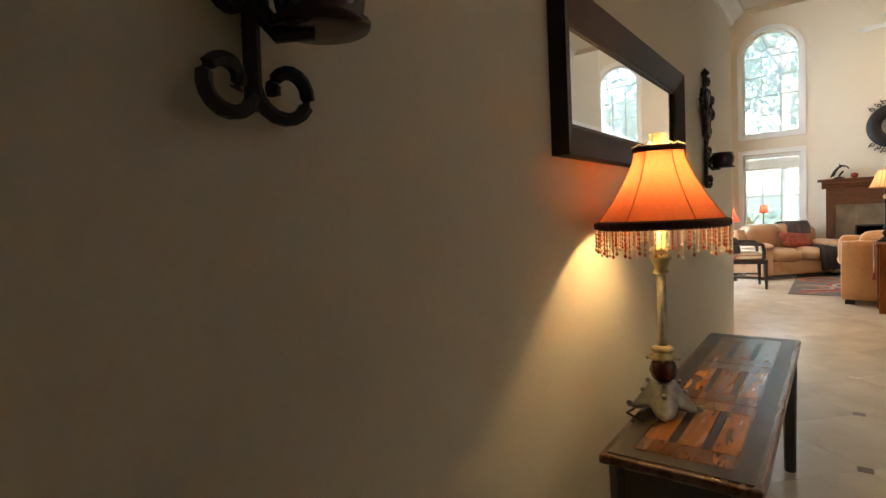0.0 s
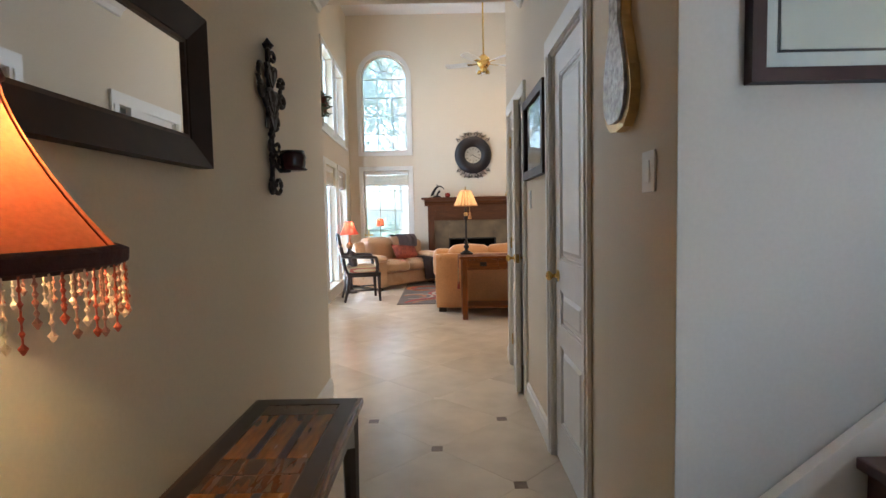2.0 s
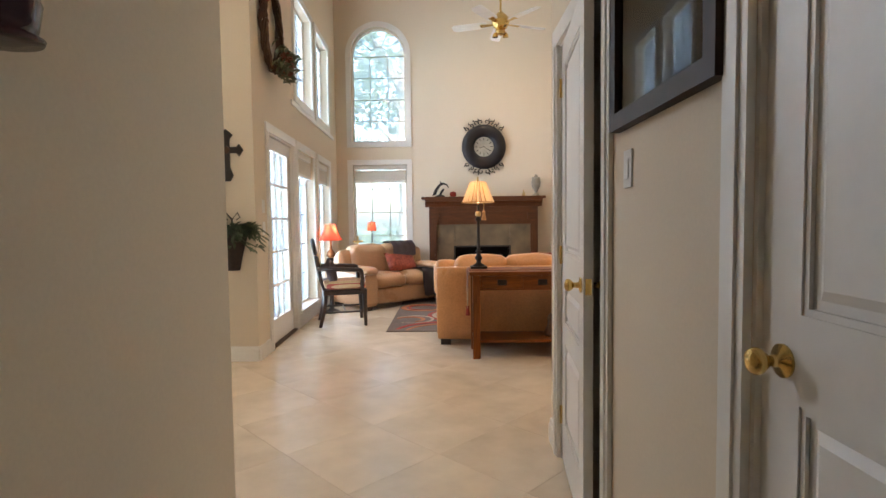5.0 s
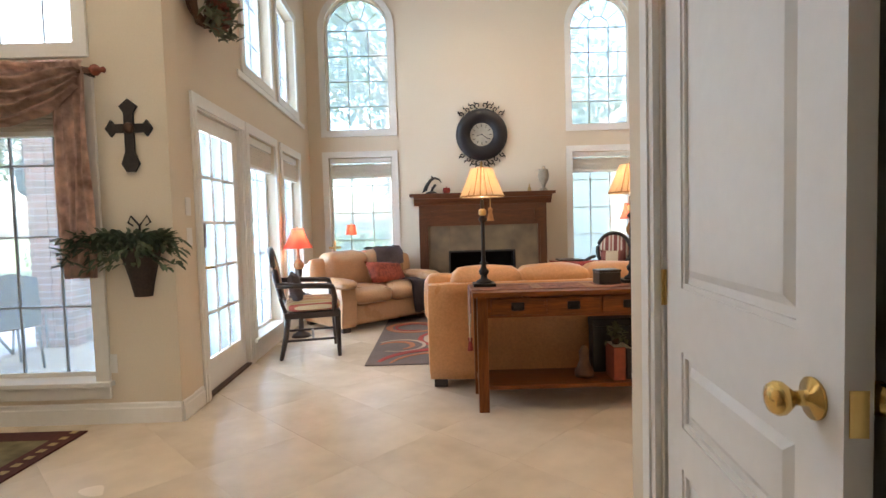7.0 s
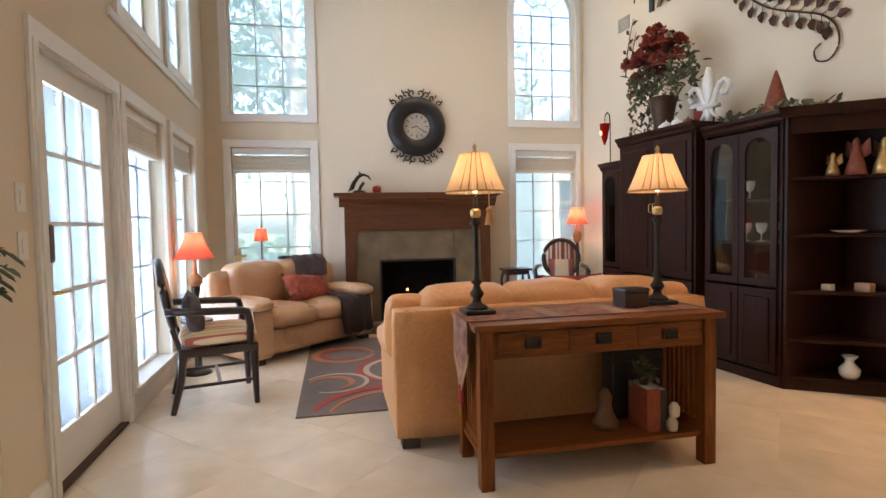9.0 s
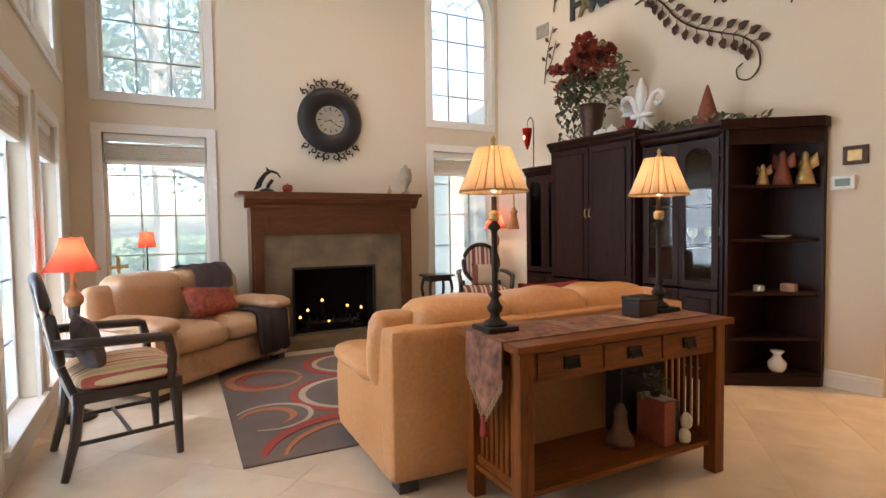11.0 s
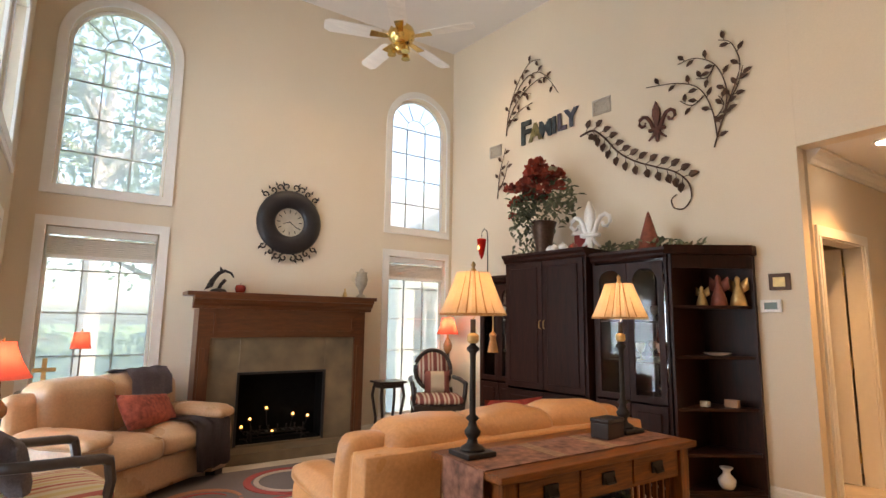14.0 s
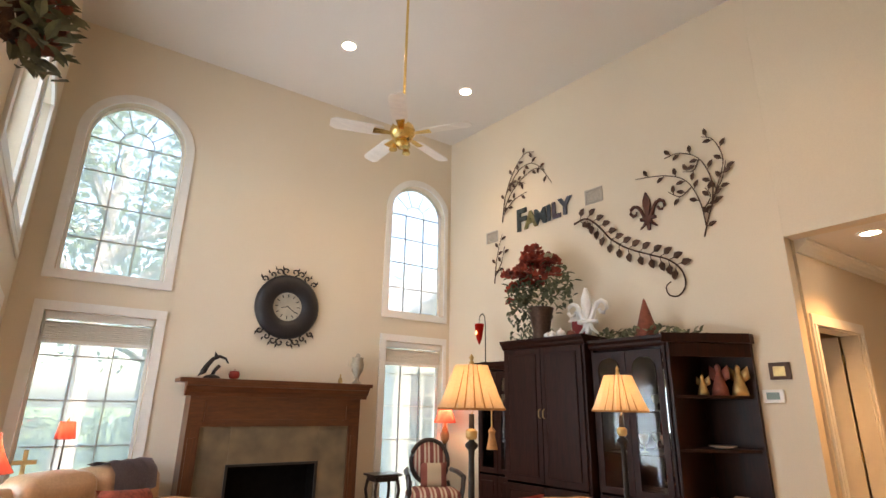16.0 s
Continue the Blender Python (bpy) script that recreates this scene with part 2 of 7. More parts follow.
def tube(points, radius, seg=6, bm=None, taper=None, closed=False):
    """A rod along points; taper: radius factor at the end."""
    bm = bm or bmesh.new()
    pts = [Vector(p) for p in points]
    rings = []
    n = len(pts)
    ref = Vector((0, 0, 1))
    for i, p in enumerate(pts):
        d = (pts[min(i + 1, n - 1)] - pts[max(i - 1, 0)]).normalized()
        r0 = ref if abs(d.dot(ref)) < 0.95 else Vector((1, 0, 0))
        a = d.cross(r0).normalized()
        b = d.cross(a).normalized()
        k = radius * (1 + ((taper if taper is not None else 1) - 1) * i / max(1, n - 1))
        rings.append([bm.verts.new(p + (a * math.cos(t) + b * math.sin(t)) * k) for t in (2 * math.pi * j / seg for j in range(seg))])
    for a, b in zip(rings, rings[1:]):
        for j in range(seg):
            bm.faces.new((a[j], a[(j + 1) % seg], b[(j + 1) % seg], b[j]))
    bm.faces.new(rings[0][::-1])
    bm.faces.new(rings[-1])
    return bm


def prism(outline, d0, d1, axis="y", bm=None, m=None):
    """An outline in the plane across axis, made thick from d0 to d1."""
    bm = bm or bmesh.new()

    def put(a, b, d):
        co = Vector({"y": (a, d, b), "x": (d, a, b), "z": (a, b, d)}[axis])
        return bm.verts.new(m @ co if m is not None else co)
    f = [put(a, b, d0) for a, b in outline]
    k = [put(a, b, d1) for a, b in outline]
    bm.faces.new(f)
    bm.faces.new(k[::-1])
    for i in range(len(f)):
        j = (i + 1) % len(f)
        bm.faces.new((f[i], k[i], k[j], f[j]))
    return bm


def spiral(c, r0, r1, a0, a1, n=18, plane="yz", depth=0.0):
    pts = []
    for i in range(n + 1):
        t = i / n
        r, a = r0 + (r1 - r0) * t, radians(a0 + (a1 - a0) * t)
        u, v = c[0] + r * math.cos(a), c[1] + r * math.sin(a)
        pts.append({"yz": (depth, u, v), "xz": (u, depth, v)}[plane])
    return pts


def along(p0, p1, z=0.0):
    """The pose of a wall's own frame: x along it from p0 to p1, y out of the room, z up."""
    return pose(p0[0], p0[1], z, 0, 0, math.degrees(math.atan2(p1[1] - p0[1], p1[0] - p0[0])))


def run(p0, p1):
    return math.hypot(p1[0] - p0[0], p1[1] - p0[1])


def wall(name, p0, p1, z1, openings=(), thick=0.16, z0=0.0, label="", material=None, start=0.0):
    """A wall with openings (u0, u1, z0, z1, arched) cut through it. Of an arched one z1 is where the arch springs."""
    length = run(p0, p1)
    bm = bmesh.new()
    cuts = sorted({start, length, *[u for o in openings for u in o[:2]]})
    for a, b in zip(cuts, cuts[1:]):
        here = sorted([o for o in openings if o[0] <= a + 1e-6 and o[1] >= b - 1e-6], key=lambda o: o[2])
        z = z0
        for o in here:
            if o[2] > z + 1e-6:
                box(bm, a, b, 0, thick, z, o[2])
            z = o[3]
            if o[4]:
                r = (o[1] - o[0]) / 2
                c, top, n = (o[0] + o[1]) / 2, o[3] + r + 0.001, 20
                for i in range(n):
                    t0, t1 = math.pi * (1 - i / n), math.pi * (1 - (i + 1) / n)
                    xa, za, xb, zb = c + r * math.cos(t0), o[3] + r * math.sin(t0), c + r * math.cos(t1), o[3] + r * math.sin(t1)
                    vs = [bm.verts.new(v) for v in ((xa, 0, za), (xb, 0, zb), (xb, 0, top), (xa, 0, top),
                                                     (xa, thick, za), (xb, thick, zb), (xb, thick, top), (xa, thick, top))]
                    for f in ((0, 1, 2, 3), (7, 6, 5, 4), (0, 4, 5, 1), (3, 2, 6, 7)):
                        bm.faces.new([vs[k] for k in f])
                z = top
        if z < z1 - 1e-6:
            box(bm, a, b, 0, thick, z, z1)
    bmesh.ops.remove_doubles(bm, verts=list(bm.verts), dist=0.0002)
    ob = part(name, bm, material or WALL)
    ob.matrix_basis = along(p0, p1)
    return tagged(ob, label or "cream painted plaster wall", "wall", kind="structure")


def skirting(name, p0, p1, gaps=(), height=0.13, start=0.0, end=None):
    length = end if end is not None else run(p0, p1)
    bm = bmesh.new()
    at = start
    for a, b in [*gaps, (length, length)]:
        if a > at + 0.01:
            prism([(0, 0.0), (-0.016, 0.0), (-0.016, height * 0.72), (-0.011, height * 0.78), (-0.009, height * 0.93), (0, height)], at, a, "x", bm)
        at = b
    ob = part(name, bm, WHITE)
    ob.matrix_basis = along(p0, p1) @ pose(0, -0.001, 0)
    return tagged(ob, "white painted moulded baseboard", "baseboard", kind="structure")


CLEAR_PANE = clear_glass("nook_window_glass", (0.95, 0.96, 0.97), haze=0.20)


def window(name, p0, p1, u0, u1, z0, z1, arched=False, cols=3, rows=4, depth=0.10, casing=0.085, sill=True, blind=False, sides=(1, 1), glass=None):
    """A window in an opening of that wall: casing, frame, muntins, panes, sill."""
    top = rig(name, label="tall white-cased window with slim muntins" if not arched else "arched white-cased window with sunburst muntins",
              category="window", kind="structure")
    top.matrix_basis = along(p0, p1)
    w, c = u1 - u0, (u0 + u1) / 2
    r = w / 2
    # casing on the room's face
    bm = bmesh.new()
    lo = z0 - (0.02 if sill else 0.0)
    if sides[0]:
        box(bm, u0 - casing, u0, -0.022, -0.001, lo, z1)
    if sides[1]:
        box(bm, u1, u1 + casing * (1 if sides[1] == 1 else 0.6), -0.022, -0.001, lo, z1)
    if arched:
        n = 24
        ring = [[], [], [], []]
        for i in range(n + 1):
            a = math.pi * i / n
            for k, (rad, y) in enumerate(((r, -0.022), (r + casing, -0.022), (r + casing, -0.001), (r, -0.001))):
                ring[k].append(bm.verts.new((min(c + rad * math.cos(a), u1 + (casing * 0.6 if sides[1] != 1 else 9)), y, z1 + rad * math.sin(a))))
        for i in range(n):
            for k in range(4):
                l = (k + 1) % 4
                bm.faces.new((ring[k][i], ring[k][i + 1], ring[l][i + 1], ring[l][i]))
    else:
        box(bm, u0 - casing * sides[0], u1 + casing * min(1, 0.6 if sides[1] == 2 else sides[1]), -0.024, -0.001, z1, z1 + casing)
    if not sill:
        box(bm, u0 - casing * sides[0], u1 + casing * min(1, 0.6 if sides[1] == 2 else sides[1]), -0.024, -0.001, z0 - casing, z0)
    part("casing", bm, WHITE, top)
    if sill:
        part("window_sill", B(u0 - casing - 0.02, u1 + (casing + 0.02 if sides[1] == 1 else 0.04), -0.05, depth - 0.012, z0 - 0.028, z0 + 0.003, 0.006), WHITE, top)
        part("apron", B(u0 - casing, u1 + (casing if sides[1] == 1 else 0.03), -0.02, -0.001, z0 - 0.11, z0 - 0.03, 0.004), WHITE, top)
    # frame
    f = 0.028
    bm = bmesh.new()
    box(bm, u0 + 0.001, u0 + f, depth - 0.01, depth + 0.03, z0 + 0.002, z1)
    box(bm, u1 - f, u1 - 0.001, depth - 0.01, depth + 0.03, z0 + 0.002, z1)
    box(bm, u0 + f, u1 - f, depth - 0.01, depth + 0.03, z0 + 0.002, z0 + f)
    if not arched:
        box(bm, u0 + f, u1 - f, depth - 0.01, depth + 0.03, z1 - f, z1 - 0.002)
    else:
        n = 24
        ring = [[], [], [], []]
        for i in range(n + 1):
            a = math.pi * i / n
            for k, (rad, y) in enumerate(((r - f, depth - 0.01), (r - 0.002, depth - 0.01), (r - 0.002, depth + 0.03), (r - f, depth + 0.03))):
                ring[k].append(bm.verts.new((c + rad * math.cos(a), y, z1 + rad * math.sin(a))))
        for i in range(n):
            for k in range(4):
                l = (k + 1) % 4
                bm.faces.new((ring[k][i], ring[k][i + 1], ring[l][i + 1], ring[l][i]))
    part("window_frame", bm, WHITE, top)
    # muntins
    g = 0.011
    for i in range(1, cols):
        u = u0 + w * i / cols
        part("muntin", B(u - g / 2, u + g / 2, depth, depth + 0.02, z0 + f, z1), MUNTIN, top)
    for i in range(1, rows + (1 if arched else 0)):
        z = z0 + (z1 - z0) * i / rows
        part("muntin", B(u0 + f, u1 - f, depth + 0.001, depth + 0.019, z - g / 2, z + g / 2), MUNTIN, top)
    if arched:
        part("muntin", tube([(c + r * 0.36 * math.cos(math.pi * i / 16), depth + 0.01, z1 + r * 0.36 * math.sin(math.pi * i / 16)) for i in range(17)], g / 2), MUNTIN, top)
        for a in (40, 70, 110, 140):
            a = radians(a)
            part("muntin", tube([(c + r * k * math.cos(a), depth + 0.01, z1 + r * k * math.sin(a)) for k in (0.36, 0.95)], g / 2), MUNTIN, top)
    # panes
    y = depth + 0.008
    for i in range(cols):
        for j in range(rows):
            a, b = u0 + w * i / cols, u0 + w * (i + 1) / cols
            p, q = z0 + (z1 - z0) * j / rows, z0 + (z1 - z0) * (j + 1) / rows
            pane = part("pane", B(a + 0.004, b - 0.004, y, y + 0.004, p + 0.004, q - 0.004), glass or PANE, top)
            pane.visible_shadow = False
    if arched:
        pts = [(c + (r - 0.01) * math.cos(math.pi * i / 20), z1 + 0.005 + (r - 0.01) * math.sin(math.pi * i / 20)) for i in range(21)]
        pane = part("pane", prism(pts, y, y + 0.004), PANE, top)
        pane.visible_shadow = False
    if blind:
        b = rig("raised_blind", label="cream blind drawn up under the window head", category="blind")
        b.matrix_basis = along(p0, p1)
        part("headrail", B(u0 + 0.015, u1 - 0.015, 0.02, 0.075, z1 - 0.075, z1 - 0.004, 0.006), WHITE, b)
        for i in range(9):
            z = z1 - 0.09 - i * 0.019
            part("slat", B(u0 + 0.02, u1 - 0.02, 0.024 + 0.002 * (i % 2), 0.072, z - 0.015, z - 0.001), BLIND, b)
        part("bottom_rail", B(u0 + 0.018, u1 - 0.018, 0.022, 0.074, z1 - 0.29, z1 - 0.258, 0.006), WHITE, b)
    return top


BLIND = mat("blind_slat", (0.66, 0.60, 0.50), 0.6, vary=0.06)

# ---- the large structure ----
TOP = 5.17           # great room ceiling
LOW = 2.75           # hall ceiling
HX0, HX1 = -0.45, 0.93   # hall walls
HEND = 4.20          # where the hall's low ceiling ends
A = (-1.29, 6.65)    # nook corner
Bc = (-1.46, 10.85)  # far corner by the fireplace wall
C0, C1 = (3.23, 10.85), (3.74, 6.80)

FW = [(-1.19 + 1.46, -0.29 + 1.46, 0.20, 2.16, False), (-1.19 + 1.46, -0.29 + 1.46, 2.54, 3.96, True),
      (2.27 + 1.46, 3.12 + 1.46, 0.20, 2.16, False), (2.27 + 1.46, 3.12 + 1.46, 2.54, 3.92, True)]
wall("wall_north", Bc, C0, TOP, FW)
LW = [(0.41, 1.32, 0, 2.06, False), (1.50, 2.36, 0.20, 2.06, False), (2.66, 3.48, 0.20, 2.06, False),
      (1.50, 2.36, 2.66, 3.80, False), (2.66, 3.48, 2.66, 3.80, False)]
wall("wall_west", A, Bc, TOP, LW, start=0.161)
wall("wall_east", C0, C1, TOP)
N0 = (-3.9, 6.65)
NW = [(-2.66 + 3.9, -1.81 + 3.9, 0.27, 2.10, False), (-2.66 + 3.9, -1.83 + 3.9, 2.36, 3.70, False)]
wall("wall_nook", N0, A, TOP, NW, thick=0.16)


def slab(name, x0, x1, y0, y1, z0, z1, label, category="wall", material=None):
    return tagged(part(name, B(x0, x1, y0, y1, z0, z1), material or WALL), label, category, kind="structure")


slab("wall_hall_west", HX0 - 0.14, HX0, -2.8, 4.08, 0, TOP, "cream painted hall wall")
slab("wall_nook_south", -3.9, HX0 - 0.14, 3.89, 4.079, 0, TOP, "cream painted wall of the breakfast nook")
slab("wall_nook_west", -4.06, -3.9, 3.89, 6.81, 0, TOP, "cream painted wall of the breakfast nook")
slab("wall_above_hall", HX0 - 0.139, HX1, HEND - 0.12, HEND, LOW, TOP, "cream painted wall above the hall's mouth")
H0, H1 = (HX1, 4.94), (HX1, 1.69)
HW = [(4.94 - 4.73, 4.94 - 3.99, 0, 2.05, False), (4.94 - 3.10, 4.94 - 2.485, 0, 2.05, False)]
wall("wall_hall_east", H0, H1, TOP, HW, thick=0.14)
slab("wall_stair", HX1 + 0.14, 4.2, 1.691, 1.83, 0, TOP, "stair wall with cool daylight put into its grey colour", material=DAYLIT_WALL)
slab("wall_stair_return", HX1 + 0.001, HX1 + 0.139, 1.687, 1.6895, 0, TOP, "wall end by the stair, cool daylight put into its grey", material=DAYLIT_WALL)
slab("wall_south", HX1 + 0.14, 6.6, 4.79, 4.939, 0, TOP, "cream painted wall of the great room")
slab("wall_corridor_north", 3.91, 4.02, 6.80, 6.94, 0, TOP, "cream painted corridor wall")
slab("wall_corridor_north_end", 4.88, 6.6, 6.80, 6.94, 0, TOP, "cream painted corridor wall")
slab("wall_corridor_head", 4.02, 4.88, 6.80, 6.94, 2.06, TOP, "cream painted wall above the corridor door")
slab("wall_corridor_east", 5.9, 6.04, 4.94, 6.80, 0, TOP, "cream painted corridor wall")
slab("wall_corridor_header", 3.74, 3.90, 4.94, 6.799, 2.75, TOP, "cream painted wall above the corridor's mouth")
slab("wall_entry_south", -0.6, 4.2, -2.95, -2.8, 2.4, TOP, "cream painted entry wall")
slab("wall_entry_south_left", -0.6, 2.5, -2.95, -2.8, 0, 2.4, "cream painted entry wall")
slab("wall_entry_south_right", 3.4, 4.2, -2.95, -2.8, 0, 2.4, "cream painted entry wall")
slab("wall_entry_east", 4.2, 4.34, -2.95, 1.94, 0, TOP, "cream painted entry wall")
slab("wall_side_room_west", 3.91, 4.019, 6.941, 8.1, 0, 2.6, "cream painted wall of the side room")
slab("wall_side_room_east", 5.3, 5.4, 6.941, 8.1, 0, 2.6, "cream painted wall of the side room")
slab("wall_side_room", 4.02, 5.3, 8.0, 8.1, 0, 2.6, "cream painted wall of the side room")
# unseen wall added to screen the hall from the entry daylight
slab("wall_entry_partition", 1.0, 1.12, -2.8, 0.45, 0, TOP, "unseen partition added to keep entry daylight off the hall wall")
# closet shell coloured near-black for the darkness behind the ajar door
slab("wall_closet", 1.9, 2.0, 1.95, 4.789, 0, LOW, "closet wall coloured dark for the unlit closet", material=UNLIT)
slab("closet_ceiling", HX1 + 0.14, 2.0, 1.95, 4.789, 2.2, 2.3, "closet ceiling coloured dark for the unlit closet", "ceiling", UNLIT)

slab("ceiling", -4.06, 6.6, 3.89, 11.05, TOP, TOP + 0.12, "off-white textured ceiling", "ceiling", CEIL)
slab("ceiling_hall", HX0, HX1, -2.8, HEND - 0.141, LOW, LOW + 0.1, "off-white hall ceiling", "ceiling", CEIL)
slab("ceiling_stair", HX1, 4.34, -2.95, 1.69, TOP, TOP + 0.1, "off-white stairwell ceiling", "ceiling", CEIL)
slab("ceiling_corridor", 3.90, 5.9, 4.94, 6.80, 2.75, 2.85, "warm-lit corridor ceiling", "ceiling", CEIL)
slab("ceiling_side_room", 4.02, 5.3, 6.94, 8.0, 2.5, 2.6, "white ceiling of the side room", "ceiling", CEIL)

# floor bed under the tiles, and the ground outside
slab("floor", -4.05, 6.6, -2.95, 11.0, -0.12, -0.0015, "tan grout bed of the tiled floor", "floor", GROUT)

# windows
window("window_1", Bc, C0, FW[0][0], FW[0][1], 0.20, 2.16, rows=5, blind=True)
window("window_2", Bc, C0, FW[1][0], FW[1][1], 2.54, 3.96, arched=True, rows=4, sill=False)
window("window_3", Bc, C0, FW[2][0], FW[2][1], 0.20, 2.16, rows=5, blind=True, sides=(1, 2))
window("window_4", Bc, C0, FW[3][0], FW[3][1], 2.54, 3.92, arched=True, rows=4, sill=False, sides=(1, 2))
window("window_5", A, Bc, 1.50, 2.36, 0.20, 2.06, rows=5, blind=True)
window("window_6", A, Bc, 2.66, 3.48, 0.20, 2.06, rows=5, blind=True)
window("window_7", A, Bc, 1.50, 2.36, 2.66, 3.80, rows=3, sill=False)
window("window_8", A, Bc, 2.66, 3.48, 2.66, 3.80, rows=3, sill=False)
window("window_9", N0, A, NW[0][0], NW[0][1], 0.27, 2.10, rows=4, cols=3, depth=0.13, blind=True, glass=CLEAR_PANE)
window("window_10", N0, A, NW[1][0], NW[1][1], 2.36, 3.70, rows=3, cols=3, depth=0.13, sill=False, glass=CLEAR_PANE)

# trims
skirting("baseboard_nook", N0, A)
skirting("baseboard_west", A, Bc, [(0.31, 1.42)])
skirting("baseboard_north", Bc, C0, [(1.42, 3.32)])
skirting("baseboard_east", C0, C1)
skirting("baseboard_hall_east", H0, H1, [(HW[0][0] - 0.085, HW[0][1] + 0.085), (HW[1][0] - 0.085, HW[1][1] + 0.085)])
skirting("baseboard_hall_west", (HX0, -2.8), (HX0, 4.08))
tagged(part("trim_west", B(1.30, 3.9, -0.02, -0.001, 2.52, 2.575, 0.005), WHITE, at=along(A, Bc)), "white painted trim band", "trim", kind="structure")


def cornice(name, p0, p1, z):
    ob = part(name, prism([(0, 0), (0, -0.10), (-0.02, -0.10), (-0.035, -0.07), (-0.07, -0.045), (-0.085, -0.02), (-0.10, -0.018), (-0.10, 0)], 0, run(p0, p1), "x"), WHITE)
    ob.matrix_basis = along(p0, p1, z - 0.001) @ pose(0, -0.001, 0)
    tagged(ob, "white painted crown moulding", "trim", kind="structure")


cornice("trim_crown_corridor", (3.91, 6.80), (5.9, 6.80), 2.75)
cornice("trim_crown_corridor_end", (5.9, 6.80), (5.9, 4.94), 2.75)
cornice("trim_crown_hall", (HX1, HEND - 0.14), (HX1, 1.69), LOW)
cornice("trim_crown_hall_west", (HX0, -2.8), (HX0, HEND - 0.14), LOW)


def door_casing(name, p0, p1, u0, u1, z1, w=0.085):
    bm = bmesh.new()
    for a, b in ((u0 - w, u0), (u1, u1 + w)):
        box(bm, a, b, -0.018, -0.001, 0, z1)
        box(bm, a + w * 0.3, b - w * 0.3, -0.024, -0.018, 0, z1)
    box(bm, u0 - w, u1 + w, -0.020, -0.001, z1, z1 + w)
    box(bm, u0, u0 + 0.012, 0.0, 0.138, 0, z1)
    box(bm, u1 - 0.012, u1, 0.0, 0.138, 0, z1)
    box(bm, u0 + 0.012, u1 - 0.012, 0.0, 0.138, z1 - 0.012, z1)
    ob = part(name, bm, WHITE)
    ob.matrix_basis = along(p0, p1)
    return tagged(ob, "white painted moulded door casing", "door casing", kind="structure")


door_casing("trim_door_1", H0, H1, HW[1][0], HW[1][1], 2.05)
door_casing("trim_door_2", H0, H1, HW[0][0], HW[0][1], 2.05)
door_casing("trim_door_3", A, Bc, 0.41, 1.32, 2.06)
door_casing("trim_door_4", (3.91, 6.80), (6.6, 6.80), 0.11, 0.97, 2.06)


def panel_door(name, w, h, label, m, knob_at=0.06, both=False):
    """A six-panel-style leaf in its own frame: x across from the hinge, y out of the room."""
    d = rig(name, label=label, category="door", kind="structure")
    d.matrix_basis = m
    st, th = 0.10, 0.035
    rails = [(0, 0.20), (0.60, 0.70), (0.88, 1.03), (h - 0.11, h)]
    bm = bmesh.new()
    box(bm, 0, st, 0, th, 0, h)
    box(bm, w - st, w, 0, th, 0, h)
    for a, b in rails:
        box(bm, st, w - st, 0, th, a, b)
    part("leaf_frame", bm, DOORW, d)
    for (a0, a), (b, b0) in zip(rails, rails[1:]):
        bm = bmesh.new()
        box(bm, st, w - st, 0.012, th - 0.012, a, b)
        inner = []
        for k, (ins, y) in enumerate(((0.0, 0.012), (0.028, 0.012), (0.045, 0.003))):
            inner.append([bm.verts.new(v) for v in ((st + ins, y, a + ins), (w - st - ins, y, a + ins), (w - st - ins, y, b - ins), (st + ins, y, b - ins))])
        for p, q in zip(inner[1:], inner[2:]):
            for i in range(4):
                bm.faces.new((p[i], p[(i + 1) % 4], q[(i + 1) % 4], q[i]))
        bm.faces.new(inner[2])
        part("panel", bm, DOORW, d)
        # sticking round the panel
        bm = bmesh.new()
        for x0, x1, z0, z1 in ((st, w - st, a, a + 0.012), (st, w - st, b - 0.012, b), (st, st + 0.012, a + 0.012, b - 0.012), (w - st - 0.012, w - st, a + 0.012, b - 0.012)):
            box(bm, x0, x1, 0.004, 0.0115, z0, z1)
        part("moulding", bm, DOORW, d)
    kx = w - knob_at
    for s in ((-1, 1) if both else (-1,)):
        prof = [(0.029, 0), (0.029, 0.005), (0.011, 0.009), (0.010, 0.028), (0.015, 0.032), (0.023, 0.042), (0.024, 0.050), (0.019, 0.058), (0.007, 0.062)]
        mm = pose(kx, 0 if s < 0 else th, 0.945, 90 if s < 0 else -90)
        part("door_knob", lathe(prof, 20, m=mm), BRASS, d, "polished brass knob", smooth=True)
    part("latch_plate", B(w - 0.0005, w + 0.0015, 0.006, 0.029, 0.915, 0.975), BRASS, d, "brass latch plate")
    for z in (0.22, 1.02, h - 0.2):
        part("hinge", lathe([(0.007, z - 0.045), (0.007, z + 0.045)], 8, m=pose(-0.004, -0.006, 0)), BRASS, d, "brass hinge")
    return d


# hall frame: x runs towards the entry, so leaf 1 hinges on its far end
hall = along(H0, H1)
panel_door("door_1", 0.589, 2.03, "closed white panelled closet door with brass knob", hall @ pose(HW[1][1] - 0.013, 0.012, 0.008) @ Matrix.Diagonal((-1, 1, 1, 1)))
panel_door("door_2", 0.67, 2.03, "white panelled closet door standing slightly ajar", hall @ pose(HW[0][0] + 0.022, 0.006, 0.008, 0, 0, -6.0), both=True)
panel_door("door_4", 0.80, 2.03, "white panelled door standing ajar off the corridor", pose(4.85, 6.95, 0.008, 0, 0, 99))

